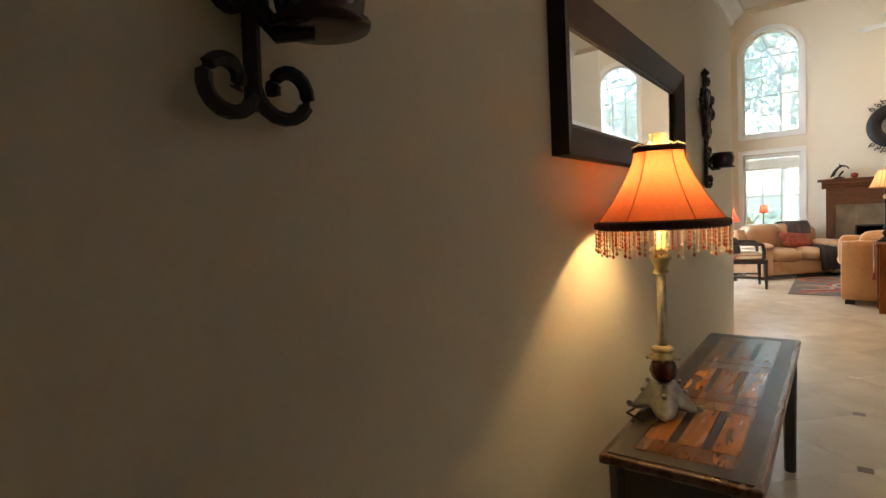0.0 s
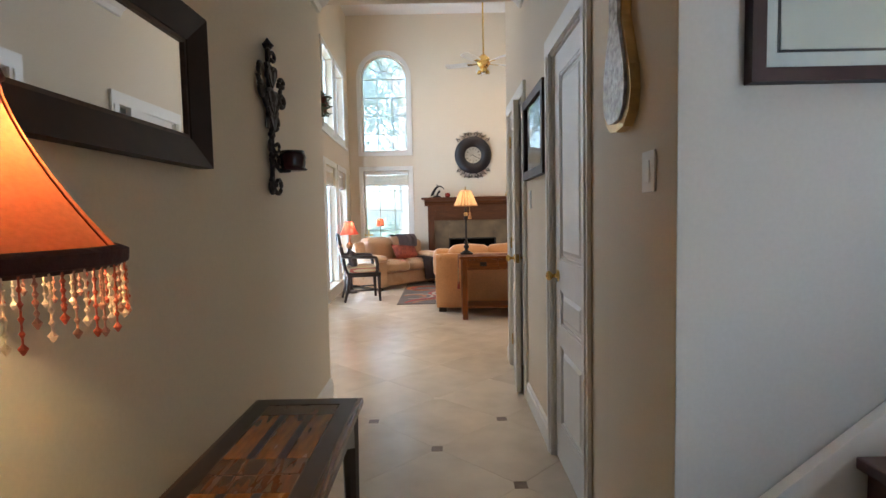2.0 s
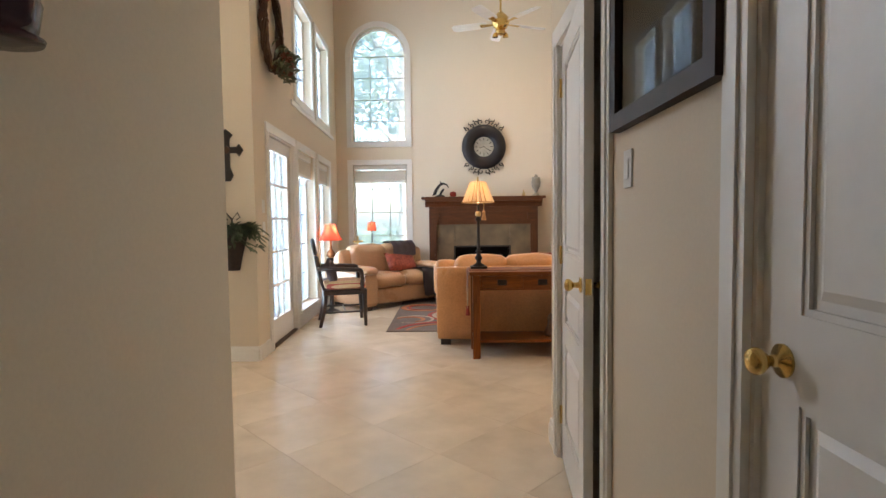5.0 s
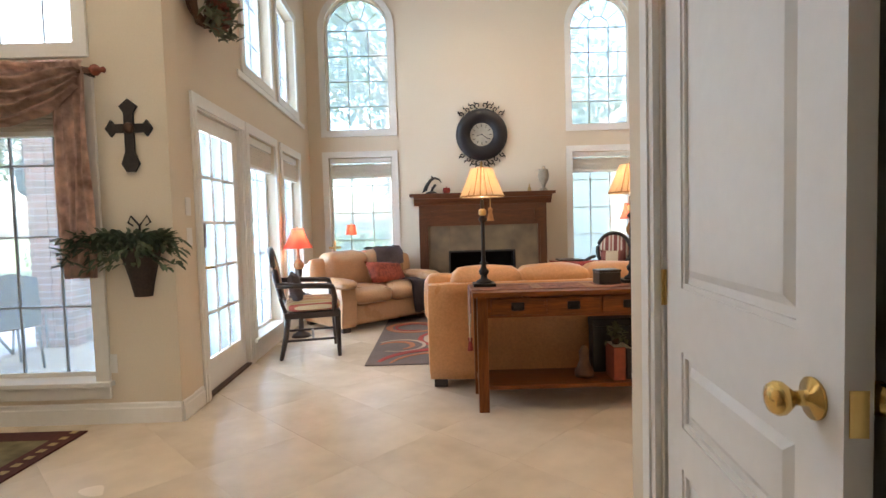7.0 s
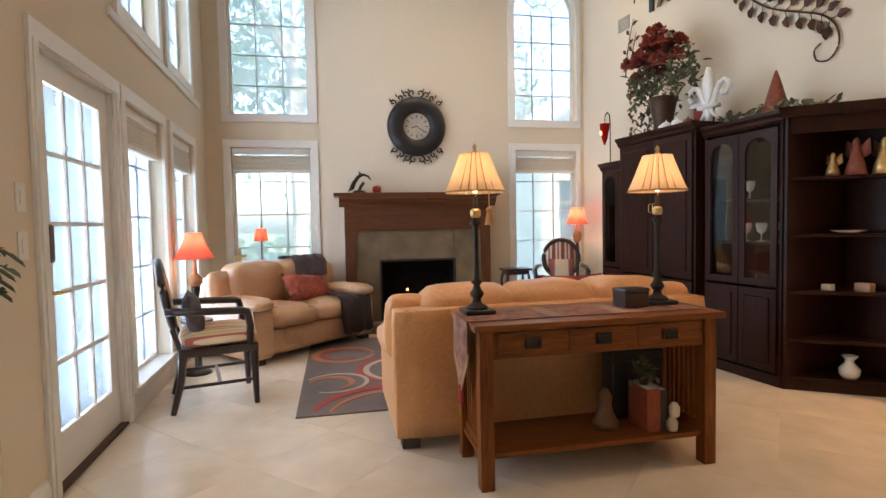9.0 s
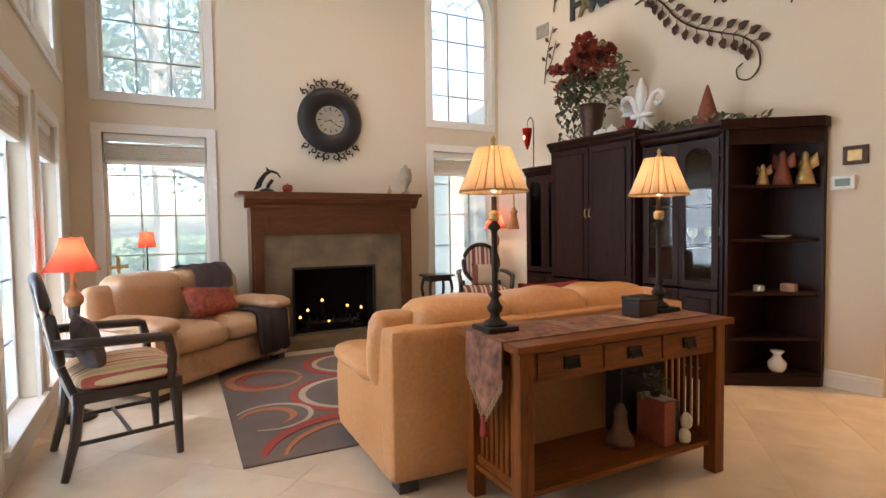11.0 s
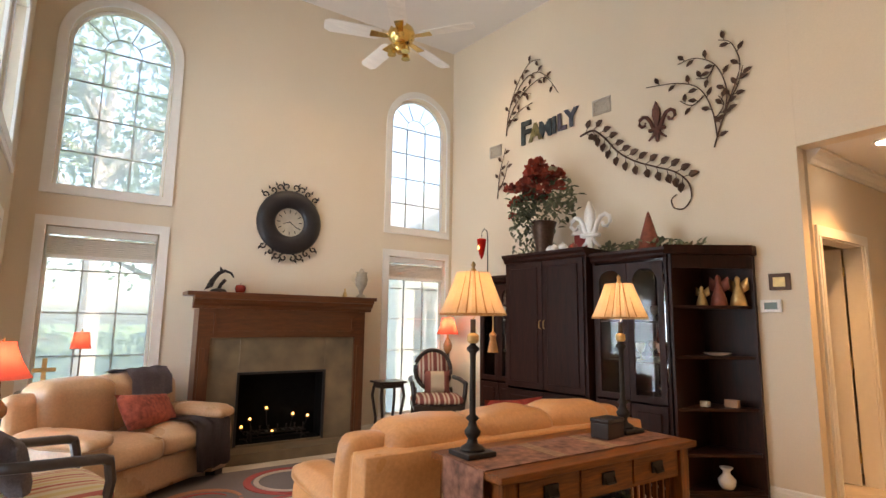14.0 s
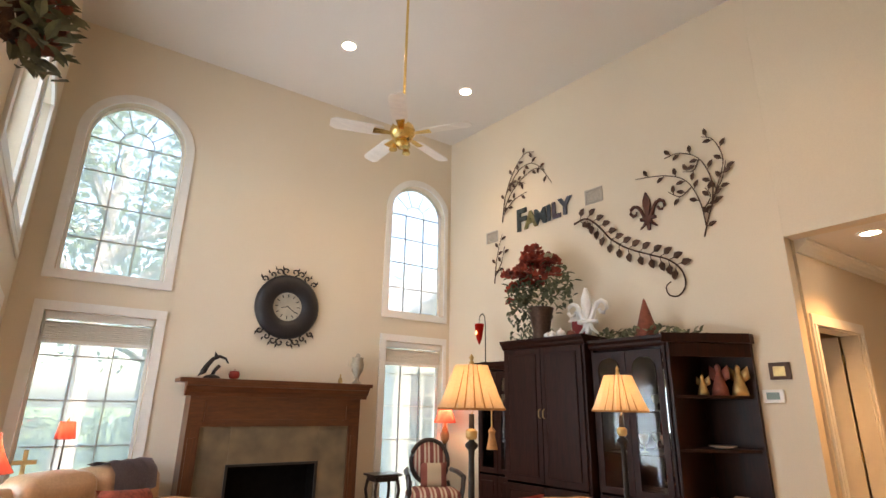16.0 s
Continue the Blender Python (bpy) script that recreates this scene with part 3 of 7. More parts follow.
# french door
fd = rig("door_3", label="white glazed french door with brass lever and threshold", category="door", kind="structure")
fd.matrix_basis = along(A, Bc) @ pose(0.425, 0.03, 0.012)
W3, Z3 = 0.88, 2.03
bm = bmesh.new()
box(bm, 0, 0.115, 0, 0.04, 0, Z3)
box(bm, W3 - 0.115, W3, 0, 0.04, 0, Z3)
box(bm, 0.115, W3 - 0.115, 0, 0.04, 0, 0.24)
box(bm, 0.115, W3 - 0.115, 0, 0.04, Z3 - 0.12, Z3)
part("leaf_frame", bm, DOORW, fd)
gw, gz0, gz1 = W3 - 0.23, 0.24, Z3 - 0.12
for i in (1, 2):
    x = 0.115 + gw * i / 3
    part("muntin", B(x - 0.011, x + 0.011, 0.006, 0.034, gz0, gz1), DOORW, fd)
for j in range(1, 5):
    z = gz0 + (gz1 - gz0) * j / 5
    part("muntin", B(0.115, W3 - 0.115, 0.007, 0.033, z - 0.011, z + 0.011), DOORW, fd)
for i in range(3):
    for j in range(5):
        a, p = 0.115 + gw * i / 3, gz0 + (gz1 - gz0) * j / 5
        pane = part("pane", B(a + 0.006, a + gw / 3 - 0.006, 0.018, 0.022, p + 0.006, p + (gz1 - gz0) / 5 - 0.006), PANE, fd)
        pane.visible_shadow = False
part("lever_plate", B(0.035, 0.075, -0.008, 0, 0.82, 1.02, 0.003), BRASS, fd)
part("lever", tube([(0.055, -0.006, 0.92), (0.055, -0.045, 0.92), (0.08, -0.052, 0.92), (0.16, -0.05, 0.915)], 0.009, 8), BRASS, fd, "brass lever handle", smooth=True)
part("deadbolt", lathe([(0.030, 0), (0.030, 0.012), (0.022, 0.016), (0.01, 0.024)], 16, m=pose(0.055, 0, 1.10, 90)), BRASS, fd, smooth=True)
part("keypad", B(0.025, 0.085, -0.03, -0.001, 1.06, 1.24, 0.012), BRONZE, fd, "dark bronze keypad lock")
part("threshold", B(-0.01, W3 + 0.01, -0.045, 0.12, -0.006, 0.01, 0.003), BRONZE, fd, "dark metal threshold")

# ---- outside ----
slab("ground", -120, 120, -100, 140, -0.4, -0.16, "green lawn with patches of shade", "ground", GRASS)
slab("pavement_patio", -9.0, -1.68, 6.83, 11.6, -0.159, -0.06, "pale concrete patio", "pavement", PATIO)

# ---- lamps of the ceiling ----
LENS = glow("lamp_lens", (1.0, 0.86, 0.66), 6)
# the pair at y 6.4 and the nook one are unseen, added for light
for i, (x, y, z) in enumerate(((1.0, 9.62, TOP), (2.56, 9.58, TOP), (1.0, 6.4, TOP), (2.56, 6.4, TOP), (4.15, 6.35, 2.75), (-2.4, 5.4, TOP))):
    d = rig("recessed_light", (x, y, z), label="white recessed ceiling downlight, lit", category="ceiling light", group="recessed downlights")
    part("trim_ring", lathe([(0.068, -0.001), (0.095, -0.001), (0.095, -0.008), (0.068, -0.010), (0.068, -0.001)], 28, cap=False), WHITE, d)
    part("lens", lathe([(0.066, -0.004), (0.066, -0.002)], 24), LENS, d, "glowing warm lens")
    low = z < 3
    lamp("recessed_lamp", "SPOT", (x, y, z - 0.02), 22 if low else 10.0, (1.0, 0.55, 0.22) if low else SOFT, 0.05, (x, y, 0), 104, 0.9)


# area lamps added in window and door openings to stand in for sky light
def sky_light(name, p0, p1, u0, u1, z0, z1, watts):
    data = bpy.data.lights.new(name, "AREA")
    data.shape, data.size, data.size_y, data.energy, data.color = "RECTANGLE", u1 - u0 - 0.02, z1 - z0 - 0.02, watts, (0.80, 0.90, 1.0)
    ob = new(name, data)
    ob.matrix_world = along(p0, p1) @ pose((u0 + u1) / 2, 0.155, (z0 + z1) / 2, -90, 0, 0)


sky_light("sky_daylight", A, Bc, 1.50, 2.36, 2.66, 3.80, 3)
sky_light("sky_daylight", A, Bc, 2.66, 3.48, 2.66, 3.80, 3)
for u0, u1, z0 in ((0.54, 1.19, 0.28), (1.53, 2.33, 0.23), (2.69, 3.45, 0.23)):
    sky_light("sky_daylight", A, Bc, u0, u1, z0, 1.92, 3.0 if u0 < 1 else 5.0)
sky_light("sky_daylight", N0, A, NW[1][0], NW[1][1], 2.36, 3.70, 8)

# blue area lamp added at the unseen entry glazing to light the stair wall
data = bpy.data.lights.new("entry_daylight", "AREA")
data.shape, data.size, data.size_y, data.energy, data.color = "RECTANGLE", 0.84, 2.3, 4.5, (0.42, 0.68, 1.0)
new("entry_daylight", data).matrix_world = look((2.95, -2.83, 1.22), (2.95, 0, 1.22))

# ---- great room: fireplace ----
fp = rig("fireplace", (0, 0, 0), label="wooden mantel fireplace with slate surround and dark firebox", category="fireplace")
YW, YF = 10.848, 10.58
for a, b in ((0.08, 0.20), (1.71, 1.83)):
    bm = bmesh.new()
    box(bm, a, b, YF - 0.03, YW, 0.0, 1.16)
    box(bm, a + 0.025, b - 0.025, YF - 0.042, YF - 0.03, 0.14, 1.06)
    box(bm, a - 0.012, b + 0.012, YF - 0.05, YW, 0.0, 0.12)
    part("pilaster", bm, mat("mantel_upright", (0.10, 0.030, 0.009), 0.38, vary=0.3, grain=9, bump=0.05, stain=2, stretch=(10, 10, 1.5), coat=0.2), fp)
bm = bmesh.new()
box(bm, 0.08, 1.83, YF - 0.03, YW, 1.16, 1.44)
part("frieze", bm, MANTEL, fp)
bm = bmesh.new()
for x0, x1, z0, z1 in ((0.22, 1.69, 1.20, 1.225), (0.22, 1.69, 1.365, 1.39), (0.22, 0.245, 1.225, 1.365), (1.665, 1.69, 1.225, 1.365)):
    box(bm, x0, x1, YF - 0.046, YF - 0.031, z0, z1)
part("moulding", bm, MANTEL, fp)
bm = prism([(0.0, 0), (-0.055, 0), (-0.065, 0.03), (-0.10, 0.055), (-0.115, 0.09), (-0.135, 0.095), (-0.135, 0.125), (0, 0.125)], 0.02, 1.89, "x", m=pose(0, YF + 0.0, 1.44))
part("cornice", bm, MANTEL, fp)
part("shelf", B(-0.04, 1.95, 10.49, YW, 1.565, 1.605, 0.008), MANTEL, fp)
for x0, x1, z0, z1 in ((0.20, 0.489, 0.0, 1.16), (1.381, 1.71, 0.0, 1.16), (0.49, 1.38, 0.80, 1.16), (0.49, 1.38, 0.0, 0.11)):
    part("slate_slab", B(x0, x1, YF, YW, z0, z1, 0.002, 1), STONE, fp, "mottled olive-brown slate")
part("hearth", B(0.06, 1.85, 10.26, YF - 0.052, 0.001, 0.10, 0.006), STONE, fp, "mottled slate hearth slab")
bm = bmesh.new()
box(bm, 0.49, 1.38, YW - 0.03, YW - 0.002, 0.11, 0.80)
part("firebox_back", bm, mat("black_firebox_back", (0.006, 0.0055, 0.005), 0.95, vary=0.3, grain=20, bump=0.3, spec=0.1), fp)
bm = bmesh.new()
for x0, x1, z0, z1 in ((0.475, 0.50, 0.10, 0.815), (1.37, 1.395, 0.10, 0.815), (0.50, 1.37, 0.79, 0.815)):
    box(bm, x0, x1, YF - 0.012, YF + 0.01, z0, z1)
part("firebox_trim", bm, BLACK, fp)
# near-black panels over the slate inside the firebox
FIREBOX_BLACK = mat("firebox_black", (0.006, 0.0055, 0.005), 0.95, vary=0.3, grain=20, bump=0.3, spec=0.1)
for x0, x1, z0, z1 in ((0.491, 0.497, 0.117, 0.793), (1.373, 1.379, 0.117, 0.793), (0.491, 1.379, 0.111, 0.116), (0.491, 1.379, 0.794, 0.799)):
    part("firebox_lining", B(x0, x1, YF + 0.012, YW - 0.031, z0, z1), FIREBOX_BLACK, fp)
can = rig("candle_holder", (0.93, 10.70, 0.11), label="black iron candelabra with small lit tea lights in the firebox", category="candle holder")
FLAME = glow("tea_light_flame", (1.0, 0.42, 0.07), 0.7)
bm = tube([(-0.36, 0, 0.03), (-0.2, 0, 0.035), (0.2, 0, 0.035), (0.36, 0, 0.03)], 0.008)
for x in (-0.3, 0.3):
    tube([(x, -0.06, 0.002), (x, 0, 0.035), (x, 0.06, 0.002)], 0.007, bm=bm)
spots = ((-0.36, 0.13), (-0.28, 0.20), (-0.12, 0.30), (0.16, 0.22), (0.32, 0.19), (-0.05, 0.06))
for x, z in spots:
    tube([(x * 0.6, 0, 0.035), (x * 0.9, -0.02, z * 0.6), (x, -0.03, z)], 0.005, bm=bm)
part("iron_frame", bm, IRON, can)
for x, z in spots:
    part("candle_cup", lathe([(0.012, z), (0.02, z + 0.004), (0.021, z + 0.018)], 12, m=pose(x, -0.03, 0)), IRON, can)
    part("flame", lathe([(0.005, z + 0.017), (0.014, z + 0.024), (0.013, z + 0.034), (0.005, z + 0.042), (0.001, z + 0.046)], 8, m=pose(x, -0.03, 0)), FLAME, can, "small warm flame")

gr = rig("fire_grate", (0.93, 10.74, 0.117), label="black iron log grate in the firebox", category="fire grate")
for i in range(7):
    x = -0.27 + 0.09 * i
    part("bar", tube([(x, -0.09, 0.15), (x, -0.085, 0.08), (x, 0.07, 0.07)], 0.008), IRON, gr)
for y in (-0.08, 0.06):
    part("rail", tube([(-0.30, y, 0.072), (0.30, y, 0.072)], 0.009), IRON, gr)
for x in (-0.26, 0.26):
    for y in (-0.08, 0.06):
        part("leg", tube([(x, y, 0.072), (x, y, 0.0)], 0.009), IRON, gr)

# clock
ck = rig("wall_clock", (0.99, 10.848, 2.434), label="round wall clock in a wide dark ring with iron scrolls", category="clock")
bm = bmesh.new()
nm = 40
prof = [(0.160, -0.012), (0.165, -0.030), (0.20, -0.062), (0.265, -0.078), (0.33, -0.060), (0.365, -0.02), (0.365, -0.001), (0.16, -0.001)]
rings = [[bm.verts.new((r * math.cos(2 * math.pi * i / nm), y, r * math.sin(2 * math.pi * i / nm))) for i in range(nm)] for r, y in prof]
for a, b in zip(rings, rings[1:] + rings[:1]):
    for i in range(nm):
        bm.faces.new((a[i], a[(i + 1) % nm], b[(i + 1) % nm], b[i]))
part("ring", bm, mat("dark_leather_ring", (0.016, 0.014, 0.016), 0.35, vary=0.3, grain=40, bump=0.15), ck, smooth=True)
part("dial", lathe([(0.162, 0), (0.162, 0.006)], 36, m=pose(0, -0.014, 0, 90)), mat("aged_dial", (0.42, 0.38, 0.30), 0.5, vary=0.2, grain=12, bump=0.03), ck, "aged cream dial")
for i in range(12):
    a = radians(90 - 30 * i)
    part("numeral", B(-0.005, 0.005, -0.0235, -0.0205, -0.018, 0.018, m=pose(0.125 * math.cos(a), 0, 0.125 * math.sin(a)) @ pose(0, 0, 0, 0, 30 * i, 0)), BLACK, ck)
for ang, ln in ((255, 0.075), (125, 0.11)):
    part("hand_pointer", B(-0.004, 0.004, -0.026, -0.0235, -0.015, ln, m=pose(0, 0, 0, 0, ang, 0)), BLACK, ck)
for k, s in ((1, 1), (-1, 1), (1, -1), (-1, -1)):
    bm = bmesh.new()
    for c, r, a0, a1 in (((0.05, 0.405), 0.045, -90, 250), ((0.13, 0.385), 0.042, 200, -120), ((0.20, 0.345), 0.035, 240, -90), ((0.285, 0.285), 0.036, 200, -140)):
        pts = spiral((c[0] * k, c[1] * s), r, r * 0.25, 0, 0, 1, "xz", -0.02)
        pts = [(k * (c[0] + (r + (r * 0.3 - r) * t / 16) * math.cos(radians(a0 + (a1 - a0) * t / 16))), -0.02,
                s * (c[1] + (r + (r * 0.3 - r) * t / 16) * math.sin(radians(a0 + (a1 - a0) * t / 16)))) for t in range(17)]
        tube(pts, 0.009, 6, bm)
    for x, z in ((0.09, 0.44), (0.17, 0.42), (0.245, 0.37), (0.32, 0.31)):
        lathe([(0.001, -0.02), (0.012, -0.005), (0.001, 0.03)], 6, bm, pose(k * x, -0.02, s * z, 0, (20 if s > 0 else 160) * k, 0))
    part("iron_scroll", bm, IRON, ck)

# mantel ornaments
def statue(name, place, segs, material, label, category, turn=0):
    ob = part(name, segs, material, None, smooth=True)
    ob.matrix_basis = pose(*place, 0, 0, turn)
    return tagged(ob, label, category)


bm = lathe([(0.075, 0.0), (0.08, 0.012), (0.06, 0.03), (0.02, 0.04)], 18)
tube([(0.0, 0, 0.03), (0.02, 0, 0.08), (0.06, 0, 0.13)], 0.018, 8, bm)
tube([(-0.085, 0, 0.06), (-0.06, 0, 0.12), (-0.01, 0, 0.19), (0.05, 0, 0.22), (0.11, 0, 0.20), (0.14, 0, 0.155)], 0.03, 10, bm, 0.25)
prism([(0.0, 0.20), (0.05, 0.21), (0.0, 0.265)], -0.005, 0.005, "y", bm)
prism([(-0.1, 0.08), (-0.06, 0.05), (-0.13, 0.02)], -0.03, 0.03, "y", bm)
statue("dolphin_statue", (0.26, 10.66, 1.606), bm, IRON, "dark bronze leaping fish statue on the mantel", "statue")
statue("ceramic_apple", (0.47, 10.66, 1.606), lathe([(0.02, 0), (0.045, 0.012), (0.055, 0.045), (0.045, 0.08), (0.015, 0.085), (0.005, 0.078), (0.004, 0.10), (0.001, 0.102)], 18), mat("red_glaze", (0.28, 0.03, 0.02), 0.2, vary=0.25), "dark red glazed apple on the mantel", "ornament")
statue("small_bottle", (1.62, 10.66, 1.606), lathe([(0.022, 0), (0.028, 0.02), (0.02, 0.055), (0.008, 0.07), (0.01, 0.10), (0.002, 0.105)], 14), GOLD, "small bronze bottle on the mantel", "ornament")
urn = rig("trophy_urn", (1.82, 10.66, 1.606), label="tall cream two-handled urn on the mantel", category="urn")
part("body", lathe([(0.055, 0), (0.055, 0.02), (0.02, 0.05), (0.03, 0.09), (0.065, 0.15), (0.075, 0.22), (0.06, 0.28), (0.07, 0.30), (0.03, 0.305), (0.02, 0.34), (0.004, 0.35)], 20), mat("aged_urn", (0.36, 0.31, 0.23), 0.5, vary=0.25, grain=18, bump=0.1), urn, smooth=True)
for s in (1, -1):
    part("handle", tube([(s * 0.07, 0, 0.18), (s * 0.115, 0, 0.20), (s * 0.12, 0, 0.27), (s * 0.065, 0, 0.285)], 0.007), CREAM, urn)


# ---- seating ----
def couch(name, place, turn, w, d, back_h, seats, leather, label, category, arm_h=0.53, rise=0.015):
    """Leather couch in its own frame: front towards -y, middle of the front edge on the floor at the origin."""
    s = rig(name, place, turn, label, category)
    h = w / 2
    part("base", soft_box(-h + 0.16, h - 0.16, 0.04, d - 0.06, 0.06, 0.30, 0.004, 0.03, 4, 0.002), leather, s, smooth=True)
    part("back_panel", soft_box(-h + 0.006, h - 0.006, d - 0.17, d, 0.055, back_h - 0.07, 0.004, 0.028, 8, 0.003), leather, s, smooth=True)
    sw = (w - 0.40) / seats
    for i in range(seats):
        a = -h + 0.20 + sw * i
        part("seat_cushion", soft_box(a + 0.004, a + sw - 0.004, 0.0, d - 0.28, 0.29, 0.47, 0.03, 0.07, 6, 0.006, i), leather, s, smooth=True)
        bm = soft_box(a - 0.02, a + sw + 0.02, d - 0.40, d - 0.07, 0.42, back_h + rise, 0.03, 0.075, 8, 0.014, i + 3)
        part("back_cushion", bm, leather, s, smooth=True)
    for k in (-1, 1):
        inner, outer = k * (h - 0.20), k * h
        # flat side whose top follows the arm and steps up to the back
        edge = [(0.03, 0.055), (0.0, 0.10), (-0.012, 0.36), (0.015, arm_h - 0.06), (d * 0.60, arm_h - 0.07), (d * 0.68, arm_h + 0.01), (d * 0.78, back_h - 0.10), (d - 0.10, back_h - 0.085), (d - 0.06, back_h - 0.085), (d - 0.055, 0.055)]
        bm = prism([(y, z) for y, z in edge], min(inner, outer - 0.012 * k), max(inner, outer - 0.012 * k), "x")
        part("arm", bm, leather, s)
        a, b = sorted((inner - 0.025 * k, outer + 0.012 * k))
        part("arm_pad", soft_box(a, b, -0.03, d * 0.66, arm_h - 0.10, arm_h + 0.005, 0.022, 0.05, 7, 0.006, k + 5), leather, s, "puffy leather arm pad", smooth=True)
        m = pose(0, d * 0.72, arm_h - 0.02, -9)
        part("wing_pad", soft_box(a, b, -0.075, 0.065, -0.06, back_h - arm_h + 0.0, 0.015, 0.05, 6, 0.006, k + 9), leather, s, "upright leather wing pad", smooth=True, at=m)
        for y in (0.08, d - 0.08):
            part("foot", B(k * (h - 0.09) - 0.05, k * (h - 0.09) + 0.05, y - 0.05, y + 0.05, 0, 0.062, 0.006), ESPRESSO, s, "dark wooden foot")
    return s


couch("sofa", (1.205, 8.08, 0.002), 180, 1.90, 0.94, 0.83, 3, LEATHER, "tan leather three-seat sofa with puffy back cushions", "sofa")
couch("loveseat", (-0.20, 9.585, 0.002), 42, 1.47, 0.92, 0.82, 2, LEATHER2, "pale tan leather loveseat set across the corner", "loveseat", 0.58, 0.04)


def pillow(name, m, w, h, t, material, label):
    bm = bmesh.new()
    bmesh.ops.create_grid(bm, x_segments=10, y_segments=8, size=1)
    top = list(bm.verts)
    geo = bmesh.ops.duplicate(bm, geom=list(bm.verts) + list(bm.edges) + list(bm.faces))
    new_v = [g_ for g_ in geo["geom"] if isinstance(g_, bmesh.types.BMVert)]
    for vs, s in ((top, 1), (new_v, -1)):
        for v in vs:
            x, y = v.co.x, v.co.y
            k = max(0, (1 - x ** 4) * (1 - y ** 4)) ** 0.6
            v.co = Vector((x * w / 2 * (1 - 0.06 * (1 - y * y)), y * h / 2 * (1 - 0.06 * (1 - x * x)), s * t / 2 * k + 0.004 * noise.noise(Vector((x * 3, y * 3, s)))))
    bmesh.ops.remove_doubles(bm, verts=list(bm.verts), dist=0.0005)
    ob = part(name, bm, material, None, smooth=True)
    ob.matrix_basis = m
    return tagged(ob, label, "pillow")


LS = pose(-0.16, 9.62, 0, 0, 0, 42)
PATTERN = mat("red_gold_weave", (0.32, 0.04, 0.035), 0.75, vary=0.45, grain=26, bump=0.3, second=(0.42, 0.10, 0.06))
pillow("throw_pillow", LS @ pose(0.10, 0.36, 0.60, 58, 6, 8), 0.62, 0.30, 0.16, PATTERN, "red patterned lumbar pillow on the loveseat")
for x, z, a in ((0.52, 0.60, 14), (1.46, 0.685, -5)):
    pillow("throw_pillow", pose(x, 7.60, z, 104, 0, a), 0.44, 0.40, 0.14, RED, "dark red pillow leaning on the sofa's back")
# grey throws
def drape(name, rows, width, material, label, fold=0.02):
    """A blanket hung along a line of (y, z) points, across x."""
    bm = bmesh.new()
    n = 14
    grid = []
    for k, (y, z) in enumerate(rows):
        grid.append([bm.verts.new((-width / 2 + width * i / n + 0.02 * math.sin(k * 1.3), y + fold * math.sin(i * 1.7 + k * 0.5) * 0.5, z + fold * 0.5 * math.sin(i * 1.4 + k * 0.3))) for i in range(n + 1)])
    for p, q in zip(grid, grid[1:]):
        for i in range(n):
            bm.faces.new((p[i], p[i + 1], q[i + 1], q[i]))
    geo = bmesh.ops.solidify(bm, geom=list(bm.faces), thickness=0.012)
    ob = part(name, bm, material, None, smooth=True)
    return tagged(ob, label, "throw blanket")


d1 = drape("throw_blanket", [(0.40, 0.50), (0.20, 0.52), (0.05, 0.515), (-0.035, 0.47), (-0.05, 0.33), (-0.055, 0.12)], 0.42, GREYCLOTH, "dark grey knitted throw hanging over the loveseat's front")
d1.matrix_basis = LS @ pose(0.42, 0, 0)
d2 = drape("throw_blanket", [(0.47, 0.66), (0.50, 0.80), (0.56, 0.875), (0.66, 0.88), (0.76, 0.85)], 0.42, mat("mauve_throw", (0.19, 0.15, 0.16), 0.9, vary=0.25, grain=90, bump=0.5), "mauve-grey throw folded over the loveseat's back")
d2.matrix_basis = LS @ pose(0.24, -0.01, 0.035)


# rug
RUGM = mat("grey_pile", (0.150, 0.118, 0.105), 0.95, vary=0.25, grain=160, bump=0.6, stain=2)
rug = rig("area_rug", (0, 0, 0), label="grey shag rug with red, orange and cream rings", category="rug")
RX0, RX1, RY0, RY1 = -0.31, 1.95, 7.79, 10.05
part("ground_weave", B(RX0, RX1, RY0, RY1, 0.001, 0.012, 0.003), RUGM, rug)
pile = {"red": mat("red_pile", (0.36, 0.055, 0.04), 0.95, vary=0.25, grain=160, bump=0.6),
        "orange": mat("orange_pile", (0.42, 0.16, 0.075), 0.95, vary=0.25, grain=160, bump=0.6),
        "cream": mat("cream_pile", (0.46, 0.36, 0.27), 0.95, vary=0.2, grain=160, bump=0.6)}
for lay, (cx, cy, r, w, a0, a1, c) in enumerate(((0.55, 8.75, 0.42, 0.05, 60, 330, "red"), (0.55, 8.75, 0.36, 0.05, 40, 300, "cream"), (-0.06, 8.47, 0.24, 0.035, -120, 150, "cream"), (-0.10, 8.46, 0.165, 0.06, -60, 160, "orange"),
                              (0.34, 7.72, 0.56, 0.09, 20, 165, "red"), (0.36, 7.70, 0.47, 0.05, 20, 165, "orange"), (0.02, 9.35, 0.27, 0.07, 0, 350, "orange"), (0.02, 9.35, 0.19, 0.03, 20, 300, "red"),
                              (0.75, 9.55, 0.36, 0.06, 0, 350, "red"), (0.75, 9.55, 0.29, 0.04, 0, 350, "cream"), (1.4, 9.2, 0.4, 0.06, 0, 350, "orange"))):
    bm = bmesh.new()
    n = 36
    ringv = []
    for i in range(n + 1):
        a = radians(a0 + (a1 - a0) * i / n)
        ww = w * (0.35 + 0.65 * math.sin(math.pi * i / n))
